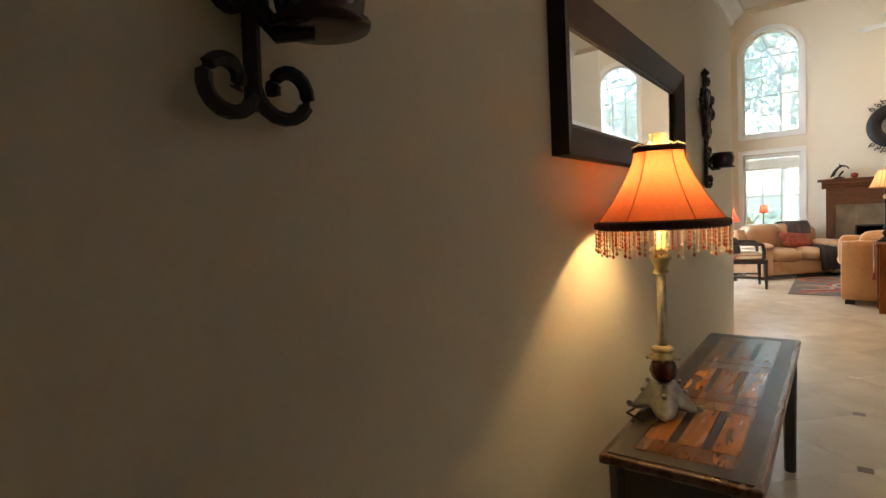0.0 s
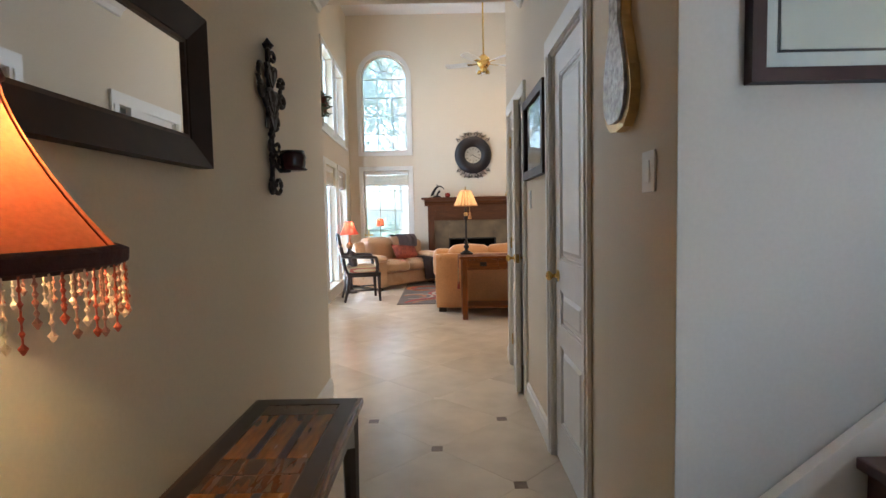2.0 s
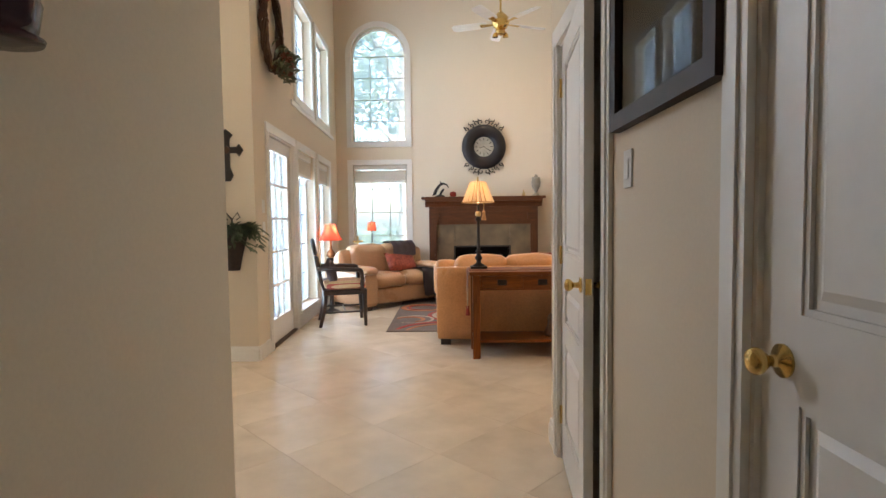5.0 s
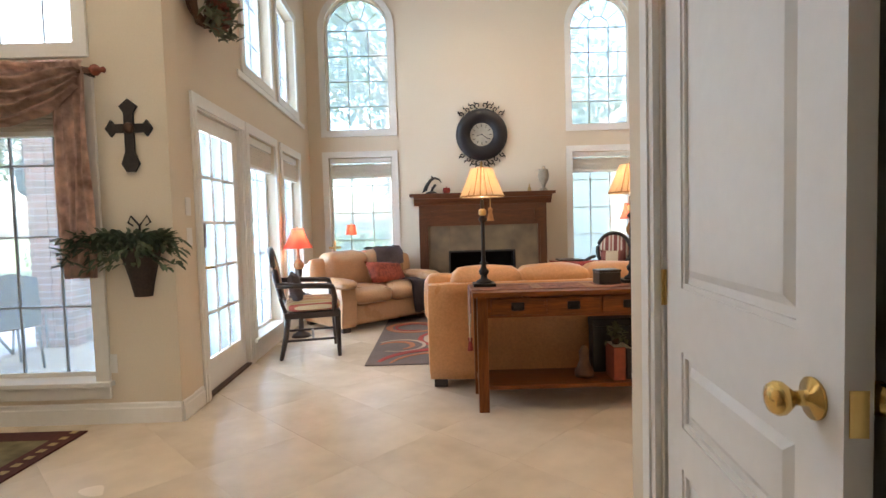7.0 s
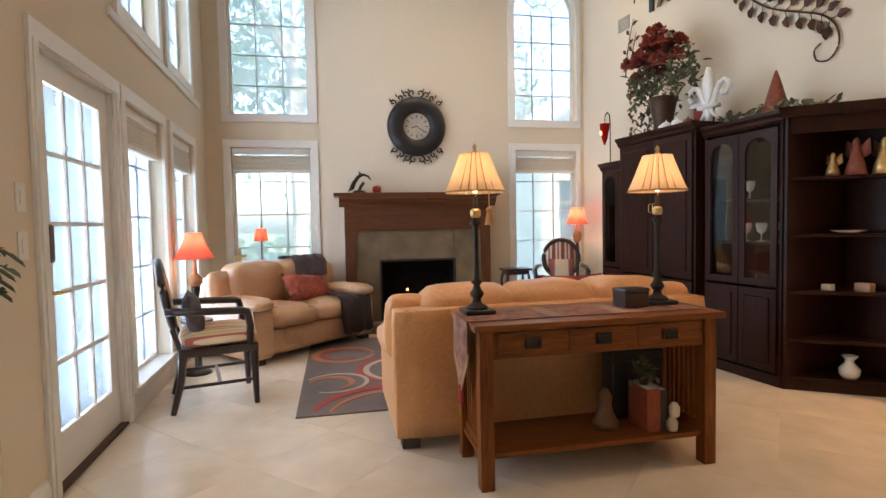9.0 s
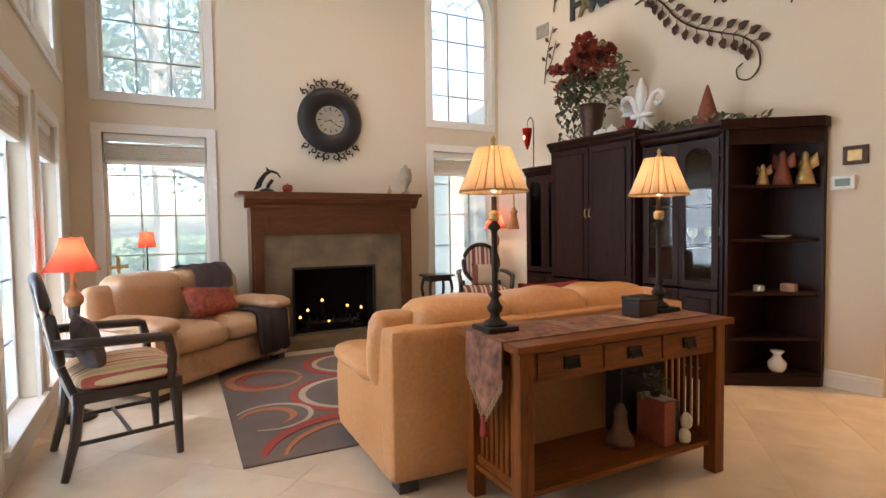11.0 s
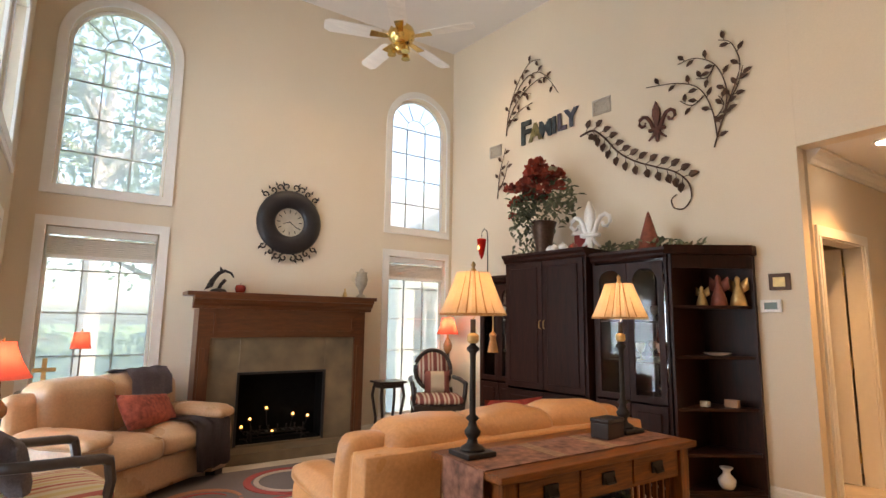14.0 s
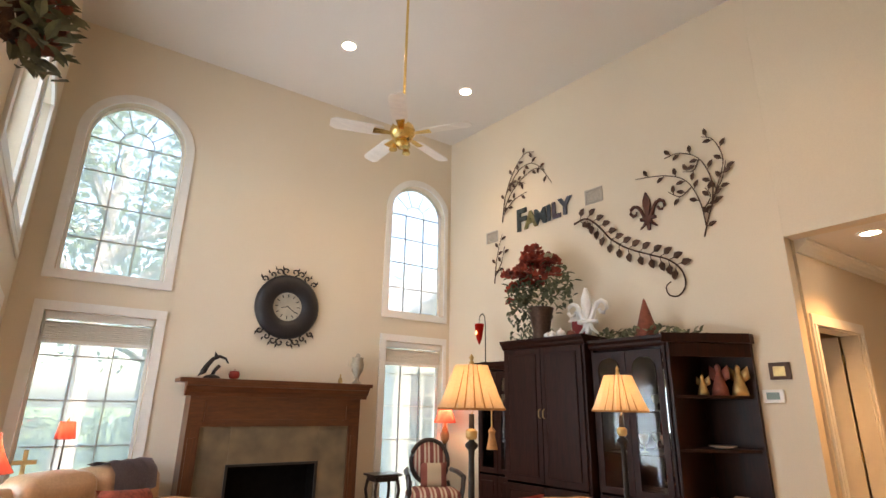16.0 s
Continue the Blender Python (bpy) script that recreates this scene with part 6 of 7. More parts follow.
    part("frame", bm, VM, v)
    n = int(h / 0.016)
    for i in range(n):
        z0 = -h / 2 + 0.018 + (h - 0.036) * (i + 0.5) / n
        part("slat", B(-w / 2 + 0.018, w / 2 - 0.018, -0.008, -0.002, z0 - 0.004, z0 + 0.004), VM, v)
th = rig("thermostat", label="white thermostat with a grey-green display", category="thermostat")
th.matrix_basis = EAST @ pose(3.83, 0, 1.50)
part("body", B(-0.075, 0.075, -0.028, -0.001, -0.05, 0.05, 0.006), WHITE, th)
part("display", B(-0.046, 0.046, -0.030, -0.0285, -0.026, 0.028), mat("lcd", (0.13, 0.19, 0.16), 0.25, vary=0.1, grain=60, bump=0.02), th, "grey-green display")
pl = rig("wall_plaque", label="small bronze plaque with a gold square", category="wall plaque")
pl.matrix_basis = EAST @ pose(3.90, 0, 1.69)
part("plate", B(-0.075, 0.075, -0.02, -0.001, -0.065, 0.065, 0.004), BRONZE, pl)
part("inlay", B(-0.045, 0.04, -0.026, -0.0205, -0.04, 0.035, 0.003), GOLD, pl)

# corridor wall keys
ky = rig("iron_key", label="large dark iron key hung on the corridor wall", category="wall decor")
ky.matrix_basis = pose(5.898, 6.30, 1.75, 0, 0, -90)
part("bow", tube([(0.05 * math.cos(a / 10 * 6.283), -0.015, 0.16 + 0.05 * math.sin(a / 10 * 6.283)) for a in range(11)], 0.012, 6), IRON, ky)
part("shank", tube([(0, -0.015, 0.11), (0, -0.015, -0.2)], 0.012, 6), IRON, ky)
part("bit", B(0, 0.07, -0.022, -0.008, -0.19, -0.10, 0.003), IRON, ky)
copy_thing(ky, pose(5.898, 6.22, 1.25, 0, 0, -90))

# ---- ceiling fan ----
fan = rig("ceiling_fan", (1.02, 8.34, 0.07), label="brass ceiling fan with pale blades on a long rod", category="ceiling fan")
PALEB = mat("fan_blade", (0.80, 0.77, 0.70), 0.55, vary=0.08, grain=10, stretch=(1, 10, 10))
part("rod", lathe([(0.012, 3.55), (0.012, TOP - 0.13)], 12), BRASS, fan)
part("canopy", lathe([(0.015, TOP - 0.16), (0.05, TOP - 0.13), (0.07, TOP - 0.071)], 20), BRASS, fan, smooth=True)
part("motor", lathe([(0.03, 3.56), (0.05, 3.535), (0.09, 3.50), (0.105, 3.46), (0.10, 3.42), (0.075, 3.38), (0.05, 3.36)], 26), BRASS, fan, smooth=True)
part("light_kit", lathe([(0.05, 3.36), (0.055, 3.33), (0.03, 3.30), (0.001, 3.295)], 16), BRASS, fan, smooth=True)
for i in range(5):
    m = pose(0, 0, 3.43, 0, 0, 20 + 72 * i)
    part("blade", prism([(0.16, -0.045), (0.20, -0.06), (0.54, -0.065), (0.58, -0.04), (0.58, 0.04), (0.54, 0.065), (0.20, 0.06), (0.16, 0.045)], -0.004, 0.004, "z", m=m @ pose(0, 0, 0, 12, 0, 0)), PALEB, fan)
    part("blade_iron", prism([(0.10, -0.02), (0.24, -0.035), (0.24, 0.035), (0.10, 0.02)], -0.010, -0.005, "z", m=m @ pose(0, 0, 0, 6, 0, 0)), BRASS, fan)
for k in range(3):
    a = radians(30 + 120 * k)
    part("lamp_cup", lathe([(0.015, 0), (0.028, -0.02), (0.035, -0.05)], 12, m=pose(0.07 * math.cos(a), 0.07 * math.sin(a), 3.335)), BRASS, fan)

# ---- wreath above the french door ----
wr = rig("twig_wreath", label="oval twig wreath with dried flowers and trailing leaves", category="wreath")
wr.matrix_basis = pose(-1.316, 7.12, 3.02, 0, 0, 92)
rng = random.Random(9)
TWIG = mat("twig", (0.09, 0.045, 0.022), 0.85, vary=0.4, grain=30, bump=0.4)
bm = bmesh.new()
for s in range(16):
    ph, rr = rng.uniform(0, 6.28), rng.uniform(-0.035, 0.035)
    pts = []
    for i in range(37):
        a = 2 * math.pi * i / 36
        w = 0.02 * math.sin(5 * a + ph)
        pts.append(((0.26 + rr + w) * math.cos(a), 0.03 * math.cos(4 * a + ph) - 0.06 + rng.uniform(-0.004, 0.004), (0.38 + rr + w) * math.sin(a)))
    part("twig", tube(pts, 0.011, 5), TWIG, wr)
bm = bmesh.new()
for i in range(120):
    p = Vector((rng.uniform(-0.16, 0.26), rng.uniform(-0.22, -0.08), rng.uniform(-0.46, -0.20)))
    leaf(bm, p, p + Vector((rng.uniform(-0.6, 1), rng.uniform(-1, 0.1), rng.uniform(-0.5, 1))).normalized() * 0.10, 0.04)
part("foliage", bm, GREENS, wr)["kind"] = "stuff"
DRIED = mat("dried_bloom", (0.28, 0.10, 0.06), 0.8, vary=0.4, grain=14)
for i in range(7):
    bm = bmesh.new()
    bloom(bm, (rng.uniform(-0.1, 0.2), rng.uniform(-0.22, -0.14), rng.uniform(-0.42, -0.26)), 0.06, rng)
    part("bloom", bm, DRIED, wr, "dried rust-coloured bloom")

# ---- nook: curtains, cross, wall pocket, rug ----
NK = along(N0, A)
CURT = mat("floral_curtain", (0.50, 0.265, 0.19), 0.85, vary=0.36, grain=16, bump=0.2, stain=9, second=(0.68, 0.47, 0.365))
rod = rig("curtain_rod", label="turned wooden curtain rod with ball finial", category="curtain rod")
rod.matrix_basis = NK
part("pole", tube([(-2.95 + 3.9, -0.09, 2.17), (-1.69 + 3.9, -0.09, 2.17)], 0.018, 10), mat("rod_wood", (0.20, 0.09, 0.04), 0.4), rod)
part("finial", lathe([(0.012, 0), (0.03, 0.02), (0.034, 0.04), (0.012, 0.07), (0.02, 0.085), (0.001, 0.10)], 14, m=pose(-1.69 + 3.9, -0.09, 2.17, 0, 90, 0)), TERRA, rod, "carved finial", smooth=True)
part("bracket", B(-1.73 + 3.9, -1.715 + 3.9, -0.09, -0.001, 2.15, 2.19), IRON, rod)


def curtain(name, u0, u1, z0, z1, y, n, amp, label, foot=None):
    bm = bmesh.new()
    rows = []
    for k in range(13):
        t = k / 12
        row = []
        for i in range(n * 6 + 1):
            s = i / (n * 6)
            zz = z1 + (z0 - z1) * t
            if foot:
                zz = z1 + ((foot(s)) - z1) * t
            row.append(bm.verts.new((u0 + (u1 - u0) * s + 0.01 * math.sin(7 * t + s * 9), y + amp * math.sin(2 * math.pi * n * s + t * 1.2) * (0.7 + 0.3 * t), zz)))
        rows.append(row)
    for p, q in zip(rows, rows[1:]):
        for i in range(n * 6):
            bm.faces.new((p[i], p[i + 1], q[i + 1], q[i]))
    bmesh.ops.solidify(bm, geom=list(bm.faces), thickness=0.004)
    ob = part(name, bm, CURT, None, smooth=True)
    ob.matrix_basis = NK
    return tagged(ob, label, "curtain")


curtain("curtain", -1.93 + 3.9, -1.72 + 3.9, 0.93, 2.19, -0.10, 4, 0.022, "beige floral curtain panel at the nook window")
curtain("curtain", -2.78 + 3.9, -2.70 + 3.9, 0.93, 2.19, -0.10, 2, 0.022, "beige floral curtain panel at the nook window")
bm = bmesh.new()
rows = []
for k in range(49):
    t = k / 48
    row = []
    for i in range(41):
        s = i / 40
        e = abs(2 * s - 1)
        drop = (0.16 + 0.20 * (1 - e ** 2.2)) * t
        row.append(bm.verts.new((1.13 + 1.02 * s + 0.012 * math.sin(9 * t + 5 * s), -0.125 - 0.034 * math.sin(2 * math.pi * (4.5 * t + 0.55 * s + 0.2 * math.sin(7 * s))) * (1 - 0.4 * e) - 0.02 * (1 - e), 2.205 - drop + 0.006 * math.sin(23 * s + 4 * t))))
    rows.append(row)
for p, q in zip(rows, rows[1:]):
    for i in range(40):
        bm.faces.new((p[i], p[i + 1], q[i + 1], q[i]))
bmesh.ops.solidify(bm, geom=list(bm.faces), thickness=0.004)
swag = rig("curtain_swag", label="gathered beige floral swag over the nook window", category="curtain")
swag.matrix_basis = NK
part("drape", bm, CURT, swag, smooth=True)
bm = bmesh.new()
rows = [[bm.verts.new((1.11 + 1.08 * i / 120, -0.105 - r_ + 0.009 * math.sin(1.35 * i + k), z)) for i in range(121)] for k, (r_, z) in enumerate(((0.012, 2.17), (0.026, 2.19), (0.022, 2.215), (0.006, 2.228)))]
for p, q in zip(rows, rows[1:]):
    for i in range(120):
        bm.faces.new((p[i], p[i + 1], q[i + 1], q[i]))
bmesh.ops.solidify(bm, geom=list(bm.faces), thickness=0.003)
part("heading", bm, CURT, swag, "gathered heading on the pole", smooth=True)
cs = rig("iron_cross", label="ornate dark iron cross on the nook wall", category="cross")
cs.matrix_basis = NK @ pose(-1.52 + 3.9, 0, 1.79)
part("upright", prism([(-0.025, -0.22), (-0.055, -0.17), (-0.028, -0.10), (-0.028, 0.14), (-0.055, 0.18), (0, 0.225), (0.055, 0.18), (0.028, 0.14), (0.028, -0.10), (0.055, -0.17), (0.025, -0.22)], -0.02, -0.002), IRON, cs)
for s in (1, -1):
    part("crossbar", prism([(s * 0.028, 0.02), (s * 0.09, 0.02), (s * 0.11, -0.005), (s * 0.145, 0.045), (s * 0.11, 0.098), (s * 0.09, 0.073), (s * 0.028, 0.073)], -0.02, -0.002), IRON, cs)
part("boss", lathe([(0.035, 0), (0.03, 0.01), (0.005, 0.016)], 14, m=pose(0, -0.02, 0.047, 90)), BRONZE, cs, smooth=True)
wp = rig("wall_planter", label="dark wicker wall pocket with silk ferns and ivy", category="wall planter")
wp.matrix_basis = NK @ pose(-1.49 + 3.9, 0, 0.80)
bm = bmesh.new()
rows = []
for z, r in ((0, 0.055), (0.10, 0.075), (0.20, 0.10), (0.30, 0.13), (0.33, 0.135)):
    rows.append([bm.verts.new((r * math.cos(math.pi * i / 12), -0.002 - r * 0.9 * math.sin(math.pi * i / 12), z)) for i in range(13)])
for p, q in zip(rows, rows[1:]):
    for i in range(12):
        bm.faces.new((p[i], p[i + 1], q[i + 1], q[i]))
bm.faces.new([v for v in rows[0]])
part("basket", bm, mat("dark_wicker", (0.045, 0.028, 0.02), 0.7, vary=0.4, grain=60, bump=0.8), wp)
part("scroll", tube([(0.0, -0.012, 0.33), (0.0, -0.012, 0.44), (0.05, -0.012, 0.50), (0.07, -0.012, 0.46), (0.04, -0.012, 0.44)], 0.006), IRON, wp)
part("scroll", tube([(0.0, -0.012, 0.44), (-0.05, -0.012, 0.50), (-0.07, -0.012, 0.46), (-0.04, -0.012, 0.44)], 0.006), IRON, wp)
rng = random.Random(21)
FERN = mat("fern", (0.055, 0.085, 0.045), 0.6, vary=0.45, grain=14, second=(0.11, 0.15, 0.08))
bm = bmesh.new()
for s in range(70):
    a = rng.uniform(0, math.pi)
    ln = rng.uniform(0.10, 0.22) + (0.12 if a > 2.3 and s % 2 else 0.0)
    dx, dy = math.cos(a) * 1.1, -abs(math.sin(a)) * 0.6
    for k in range(1, 7):
        t = k / 6
        p = Vector((dx * (0.05 + ln * t), -0.05 + dy * (0.05 + ln * t), 0.33 + 0.17 * t * (1.3 - t * rng.uniform(1.0, 2.2))))
        for sd in (1, -1):
            leaf(bm, p, p + Vector((rng.uniform(0.0, 0.04) * sd + dx * 0.05, rng.uniform(-0.04, 0.01), rng.uniform(-0.075, 0.04))), 0.032)
part("foliage", bm, FERN, wp)["kind"] = "stuff"


def wall_plate(name, m, w, h, label, rockers=1):
    s = rig(name, label=label, category="switch")
    s.matrix_basis = m
    part("plate", B(-w / 2, w / 2, -0.006, -0.0005, -h / 2, h / 2, 0.002), WHITE, s)
    for i in range(rockers):
        x = (i - (rockers - 1) / 2) * 0.045
        part("rocker", B(x - 0.014, x + 0.014, -0.0095, -0.0062, -0.03, 0.03, 0.002), WHITE, s)
    return s


wall_plate("wall_outlet", NK @ pose(-1.72 + 3.9, 0, 0.38), 0.075, 0.12, "white outlet plate on the nook wall")
WST = along(A, Bc)
wall_plate("light_switch", WST @ pose(0.22, 0, 1.16), 0.075, 0.12, "white switch plate beside the french door")
wall_plate("light_switch", WST @ pose(0.22, 0, 1.36), 0.075, 0.12, "white switch plate beside the french door")
wall_plate("light_switch", hall @ pose(4.94 - 3.755, 0, 1.352), 0.07, 0.115, "white switch plate on the hall wall")
wall_plate("light_switch", hall @ pose(4.94 - 1.85, 0, 1.371), 0.085, 0.11, "white switch plate on the hall wall")
nr = rig("nook_rug", (0, 0, 0), label="olive floral rug with a dark red border in the nook", category="rug")
part("field", B(-3.5, -1.93, 4.7, 6.38, 0.001, 0.009, 0.002), mat("olive_rug", (0.20, 0.165, 0.08), 0.95, vary=0.5, grain=7, bump=0.3, stain=4), nr)
bm = bmesh.new()
for x0, x1, y0, y1 in ((-1.93, -1.80, 4.57, 6.51), (-3.63, -3.5, 4.57, 6.51), (-3.5, -1.93, 6.38, 6.51), (-3.5, -1.93, 4.57, 4.70)):
    box(bm, x0, x1, y0, y1, 0.001, 0.010)
part("border", bm, mat("maroon_rug", (0.085, 0.022, 0.02), 0.95, vary=0.3, grain=40, bump=0.4), nr, "dark red border")
for i in range(22):
    part("border_diamond", B(-1.885, -1.845, 4.68 + i * 0.085, 4.72 + i * 0.085, 0.0105, 0.0115), mat("rug_gold", (0.40, 0.30, 0.14), 0.95, vary=0.3), nr)

# ---- hall: console table ----
ctb = rig("console_table", (0, 0, 0), label="dark carved console table with inlaid orange-brown top", category="console table")
QX0, QX1, QY0, QY1, QZ = -0.31, 0.075, 0.68, 2.27, 0.622
bm = B(QX0, QX1, QY0, QY1, QZ - 0.028, QZ, 0.009, 3)
part("tabletop", bm, CONSOLE, ctb)
fr_ = bmesh.new()
for x0, x1, y0, y1 in ((QX0 + 0.02, QX1 - 0.02, QY0 + 0.02, QY0 + 0.07), (QX0 + 0.02, QX1 - 0.02, QY1 - 0.07, QY1 - 0.02), (QX0 + 0.02, QX0 + 0.07, QY0 + 0.07, QY1 - 0.07), (QX1 - 0.07, QX1 - 0.02, QY0 + 0.07, QY1 - 0.07)):
    box(fr_, x0, x1, y0, y1, QZ + 0.0005, QZ + 0.0025)
part("border", fr_, CONSOLE_D, ctb, "dark border strips")
AMBER = mat("amber_inlay", (0.21, 0.066, 0.013), 0.24, vary=0.35, grain=8, bump=0.04, stain=3, second=(0.30, 0.105, 0.02), stretch=(9, 1.5, 9), coat=0.4)
WALNUT = mat("walnut_inlay", (0.10, 0.034, 0.011), 0.26, vary=0.4, grain=8, bump=0.04, stain=3, second=(0.15, 0.05, 0.014), stretch=(9, 1.5, 9), coat=0.35)
# three veneered fields between dark strips, amber boards in the middle of each
fw, fl_ = QX1 - QX0 - 0.15, (QY1 - QY0 - 0.15) / 3
for i in range(3):
    y0 = QY0 + 0.075 + fl_ * i
    for x0, x1, y1, y2, m in ((0.0, fw, 0.004, 0.085, WALNUT), (0.0, fw, fl_ - 0.085, fl_ - 0.004, WALNUT), (0.0, 0.062, 0.089, fl_ - 0.089, AMBER), (0.066, 0.084, 0.089, fl_ - 0.089, CONSOLE_D),
                           (0.088, fw - 0.088, 0.089, fl_ - 0.089, AMBER), (fw - 0.084, fw - 0.066, 0.089, fl_ - 0.089, CONSOLE_D), (fw - 0.062, fw, 0.089, fl_ - 0.089, AMBER)):
        part("inlay", B(QX0 + 0.075 + x0, QX0 + 0.075 + x1, y0 + y1, y0 + y2, QZ + 0.0005, QZ + 0.002), m, ctb, "inlaid veneer panel")
for y in (QY0 + 0.03, QY1 - 0.05):
    part("apron", B(QX0 + 0.05, QX1 - 0.05, y, y + 0.02, QZ - 0.12, QZ - 0.0285), CONSOLE_D, ctb)
for x in (QX0 + 0.025, QX1 - 0.045):
    part("apron", prism([(QY0 + 0.06, QZ - 0.0285), (QY1 - 0.06, QZ - 0.0285), (QY1 - 0.06, QZ - 0.16), (QY1 - 0.2, QZ - 0.10), (QY0 + 0.2, QZ - 0.10), (QY0 + 0.06, QZ - 0.16)], x, x + 0.02, "x"), CONSOLE_D, ctb)
for x in (QX0 + 0.045, QX1 - 0.045):
    for y in (QY0 + 0.045, QY1 - 0.045):
        part("leg", tube([(x, y, QZ - 0.03), (x, y, QZ - 0.15), (x, y, 0.3), (x, y, 0.0)], 0.032, 8, taper=0.75), CONSOLE_D, ctb)

# its lamp
cl = rig("console_lamp", (-0.235, 1.065, QZ + 0.003), 15, "gilt lamp with an orange-red bell shade and beaded fringe, lit", "table lamp")
SILV = mat("antique_gilt", (0.50, 0.42, 0.27), 0.38, 0.7, vary=0.3, grain=26, bump=0.35)
bm = bmesh.new()
rows = []
for z, r, k in ((0.012, 0.092, 0.40), (0.018, 0.102, 0.40), (0.030, 0.092, 0.36), (0.050, 0.072, 0.30), (0.072, 0.054, 0.22), (0.092, 0.042, 0.12), (0.098, 0.036, 0.0)):
    rows.append([bm.verts.new((r * (1 - k * 0.5 + k * 0.5 * math.cos(4 * a)) * math.cos(a), r * (1 - k * 0.5 + k * 0.5 * math.cos(4 * a)) * math.sin(a), z - 0.012 * k * (1 + math.cos(4 * a)) * (z < 0.04) + 0.012 * k * (1 - math.cos(4 * a)))) for a in (2 * math.pi * i / 48 for i in range(48))])
for p, q in zip(rows, rows[1:]):
    for i in range(48):
        bm.faces.new((p[i], p[(i + 1) % 48], q[(i + 1) % 48], q[i]))
bm.faces.new(rows[0][::-1])
bm.faces.new(rows[-1])
SILVER = mat("antique_silver", (0.40, 0.385, 0.35), 0.36, 0.8, vary=0.35, grain=34, bump=0.6)
part("base", bm, SILVER, cl, "ornate four-footed silvered base", smooth=True)
for i in range(4):
    a = math.pi / 2 * i
    for r, z, q in ((0.104, 0.016, 0.011), (0.062, 0.066, 0.009), (0.046, 0.098, 0.008), (0.046, 0.172, 0.006)):
        part("bead", lathe([(0.001, -q), (q * 0.7, -q * 0.7), (q, 0), (q * 0.7, q * 0.7), (0.001, q)], 8, m=pose(r * math.cos(a), r * math.sin(a), z)), SILVER, cl, smooth=True)
part("ball", lathe([(0.024, 0.100), (0.036, 0.112), (0.042, 0.134), (0.036, 0.158), (0.024, 0.170)], 24), mat("garnet_glass", (0.06, 0.008, 0.010), 0.12, vary=0.3), cl, "dark red ball", smooth=True)
part("collar", lathe([(0.034, 0.168), (0.046, 0.174), (0.046, 0.180), (0.030, 0.190), (0.034, 0.198), (0.036, 0.204), (0.018, 0.214)], 24), SILV, cl, "gilt collar", smooth=True)
part("column", lathe([(0.016, 0.212), (0.0165, 0.23), (0.013, 0.44)], 20), SILVER, cl, "slim silvered column", smooth=True)
part("candle_cup", lathe([(0.013, 0.438), (0.024, 0.444), (0.024, 0.450), (0.018, 0.456), (0.027, 0.482), (0.033, 0.490), (0.033, 0.500), (0.022, 0.506), (0.034, 0.516), (0.034, 0.522), (0.018, 0.530), (0.017, 0.62)], 22), SILV, cl, "gilt and ivory candle cup", smooth=True)
ORANGE = cloth_shade("orange_shade", (0.62, 0.175, 0.095), 0.40)
SZ0, SZ1, SR0, SR1 = 0.600, 0.825, 0.190, 0.070
part("liner", bell(SR0 - 0.006, SR1 - 0.006, SZ0 + 0.002, SZ1 - 0.002, 40, 1.45), cloth_shade("cream_liner", (0.80, 0.70, 0.50), 0.42), cl, "cream cloth liner", smooth=True)
part("shade", bell(SR0, SR1, SZ0, SZ1, 40, 1.45), ORANGE, cl, "orange-red silk bell shade", smooth=True)
GIMP = mat("dark_gimp", (0.05, 0.012, 0.010), 0.85, vary=0.3, grain=80, bump=0.6)
part("trim", lathe([(SR0 - 0.002, SZ0 - 0.016), (SR0 + 0.008, SZ0 - 0.010), (SR0 + 0.009, SZ0 + 0.006), (SR0 - 0.004, SZ0 + 0.012)], 40, cap=False), GIMP, cl, "dark braid trim")
part("trim", lathe([(SR1, SZ1 - 0.006), (SR1 + 0.007, SZ1), (SR1 + 0.004, SZ1 + 0.010), (SR1 - 0.002, SZ1 + 0.012)], 30, cap=False), GIMP, cl, "dark braid trim")
for i in range(6):
    a = 2 * math.pi * i / 6
    pts = []
    for k in range(10):
        t = k / 9
        r = SR1 + (SR0 - SR1) * (1 - t) ** 1.45 + 0.0015
        pts.append((r * math.cos(a), r * math.sin(a), SZ0 + (SZ1 - SZ0) * t))
    part("rib", tube(pts, 0.0016, 5), mat("shade_seam", (0.30, 0.06, 0.03), 0.8), cl)
BEAD = cloth_shade("beads", (0.46, 0.24, 0.18), 0.45)
BEADS = [BEAD, cloth_shade("clear_beads", (0.72, 0.60, 0.50), 0.6), cloth_shade("red_beads", (0.50, 0.13, 0.08), 0.5)]
rng = random.Random(3)
for i in range(84):
    a = 2 * math.pi * i / 84
    ln = 0.050 + 0.032 * rng.random()
    bm = bmesh.new()
    x, y = (SR0 + 0.003) * math.cos(a), (SR0 + 0.003) * math.sin(a)
    tube([(x, y, SZ0 - 0.01), (x, y, SZ0 - 0.01 - ln)], 0.0012, 4, bm)
    for k in range(5):
        z = SZ0 - 0.016 - (k + 0.6) * ln / 5
        r = 0.0034 + (0.002 if k == 4 else 0.0)
        lathe([(0.001, z - r * 1.3), (r, z), (0.001, z + r)], 6, bm, pose(x, y, 0))
    part("bead_strand", bm, BEADS[i % 3], cl)
part("finial", lathe([(0.010, SZ1), (0.024, SZ1 + 0.006), (0.014, SZ1 + 0.012), (0.020, SZ1 + 0.030), (0.027, SZ1 + 0.052), (0.004, SZ1 + 0.056)], 8), mat("ivory_finial", (0.7, 0.6, 0.42), 0.4, vary=0.15), cl, "ivory finial", smooth=False)
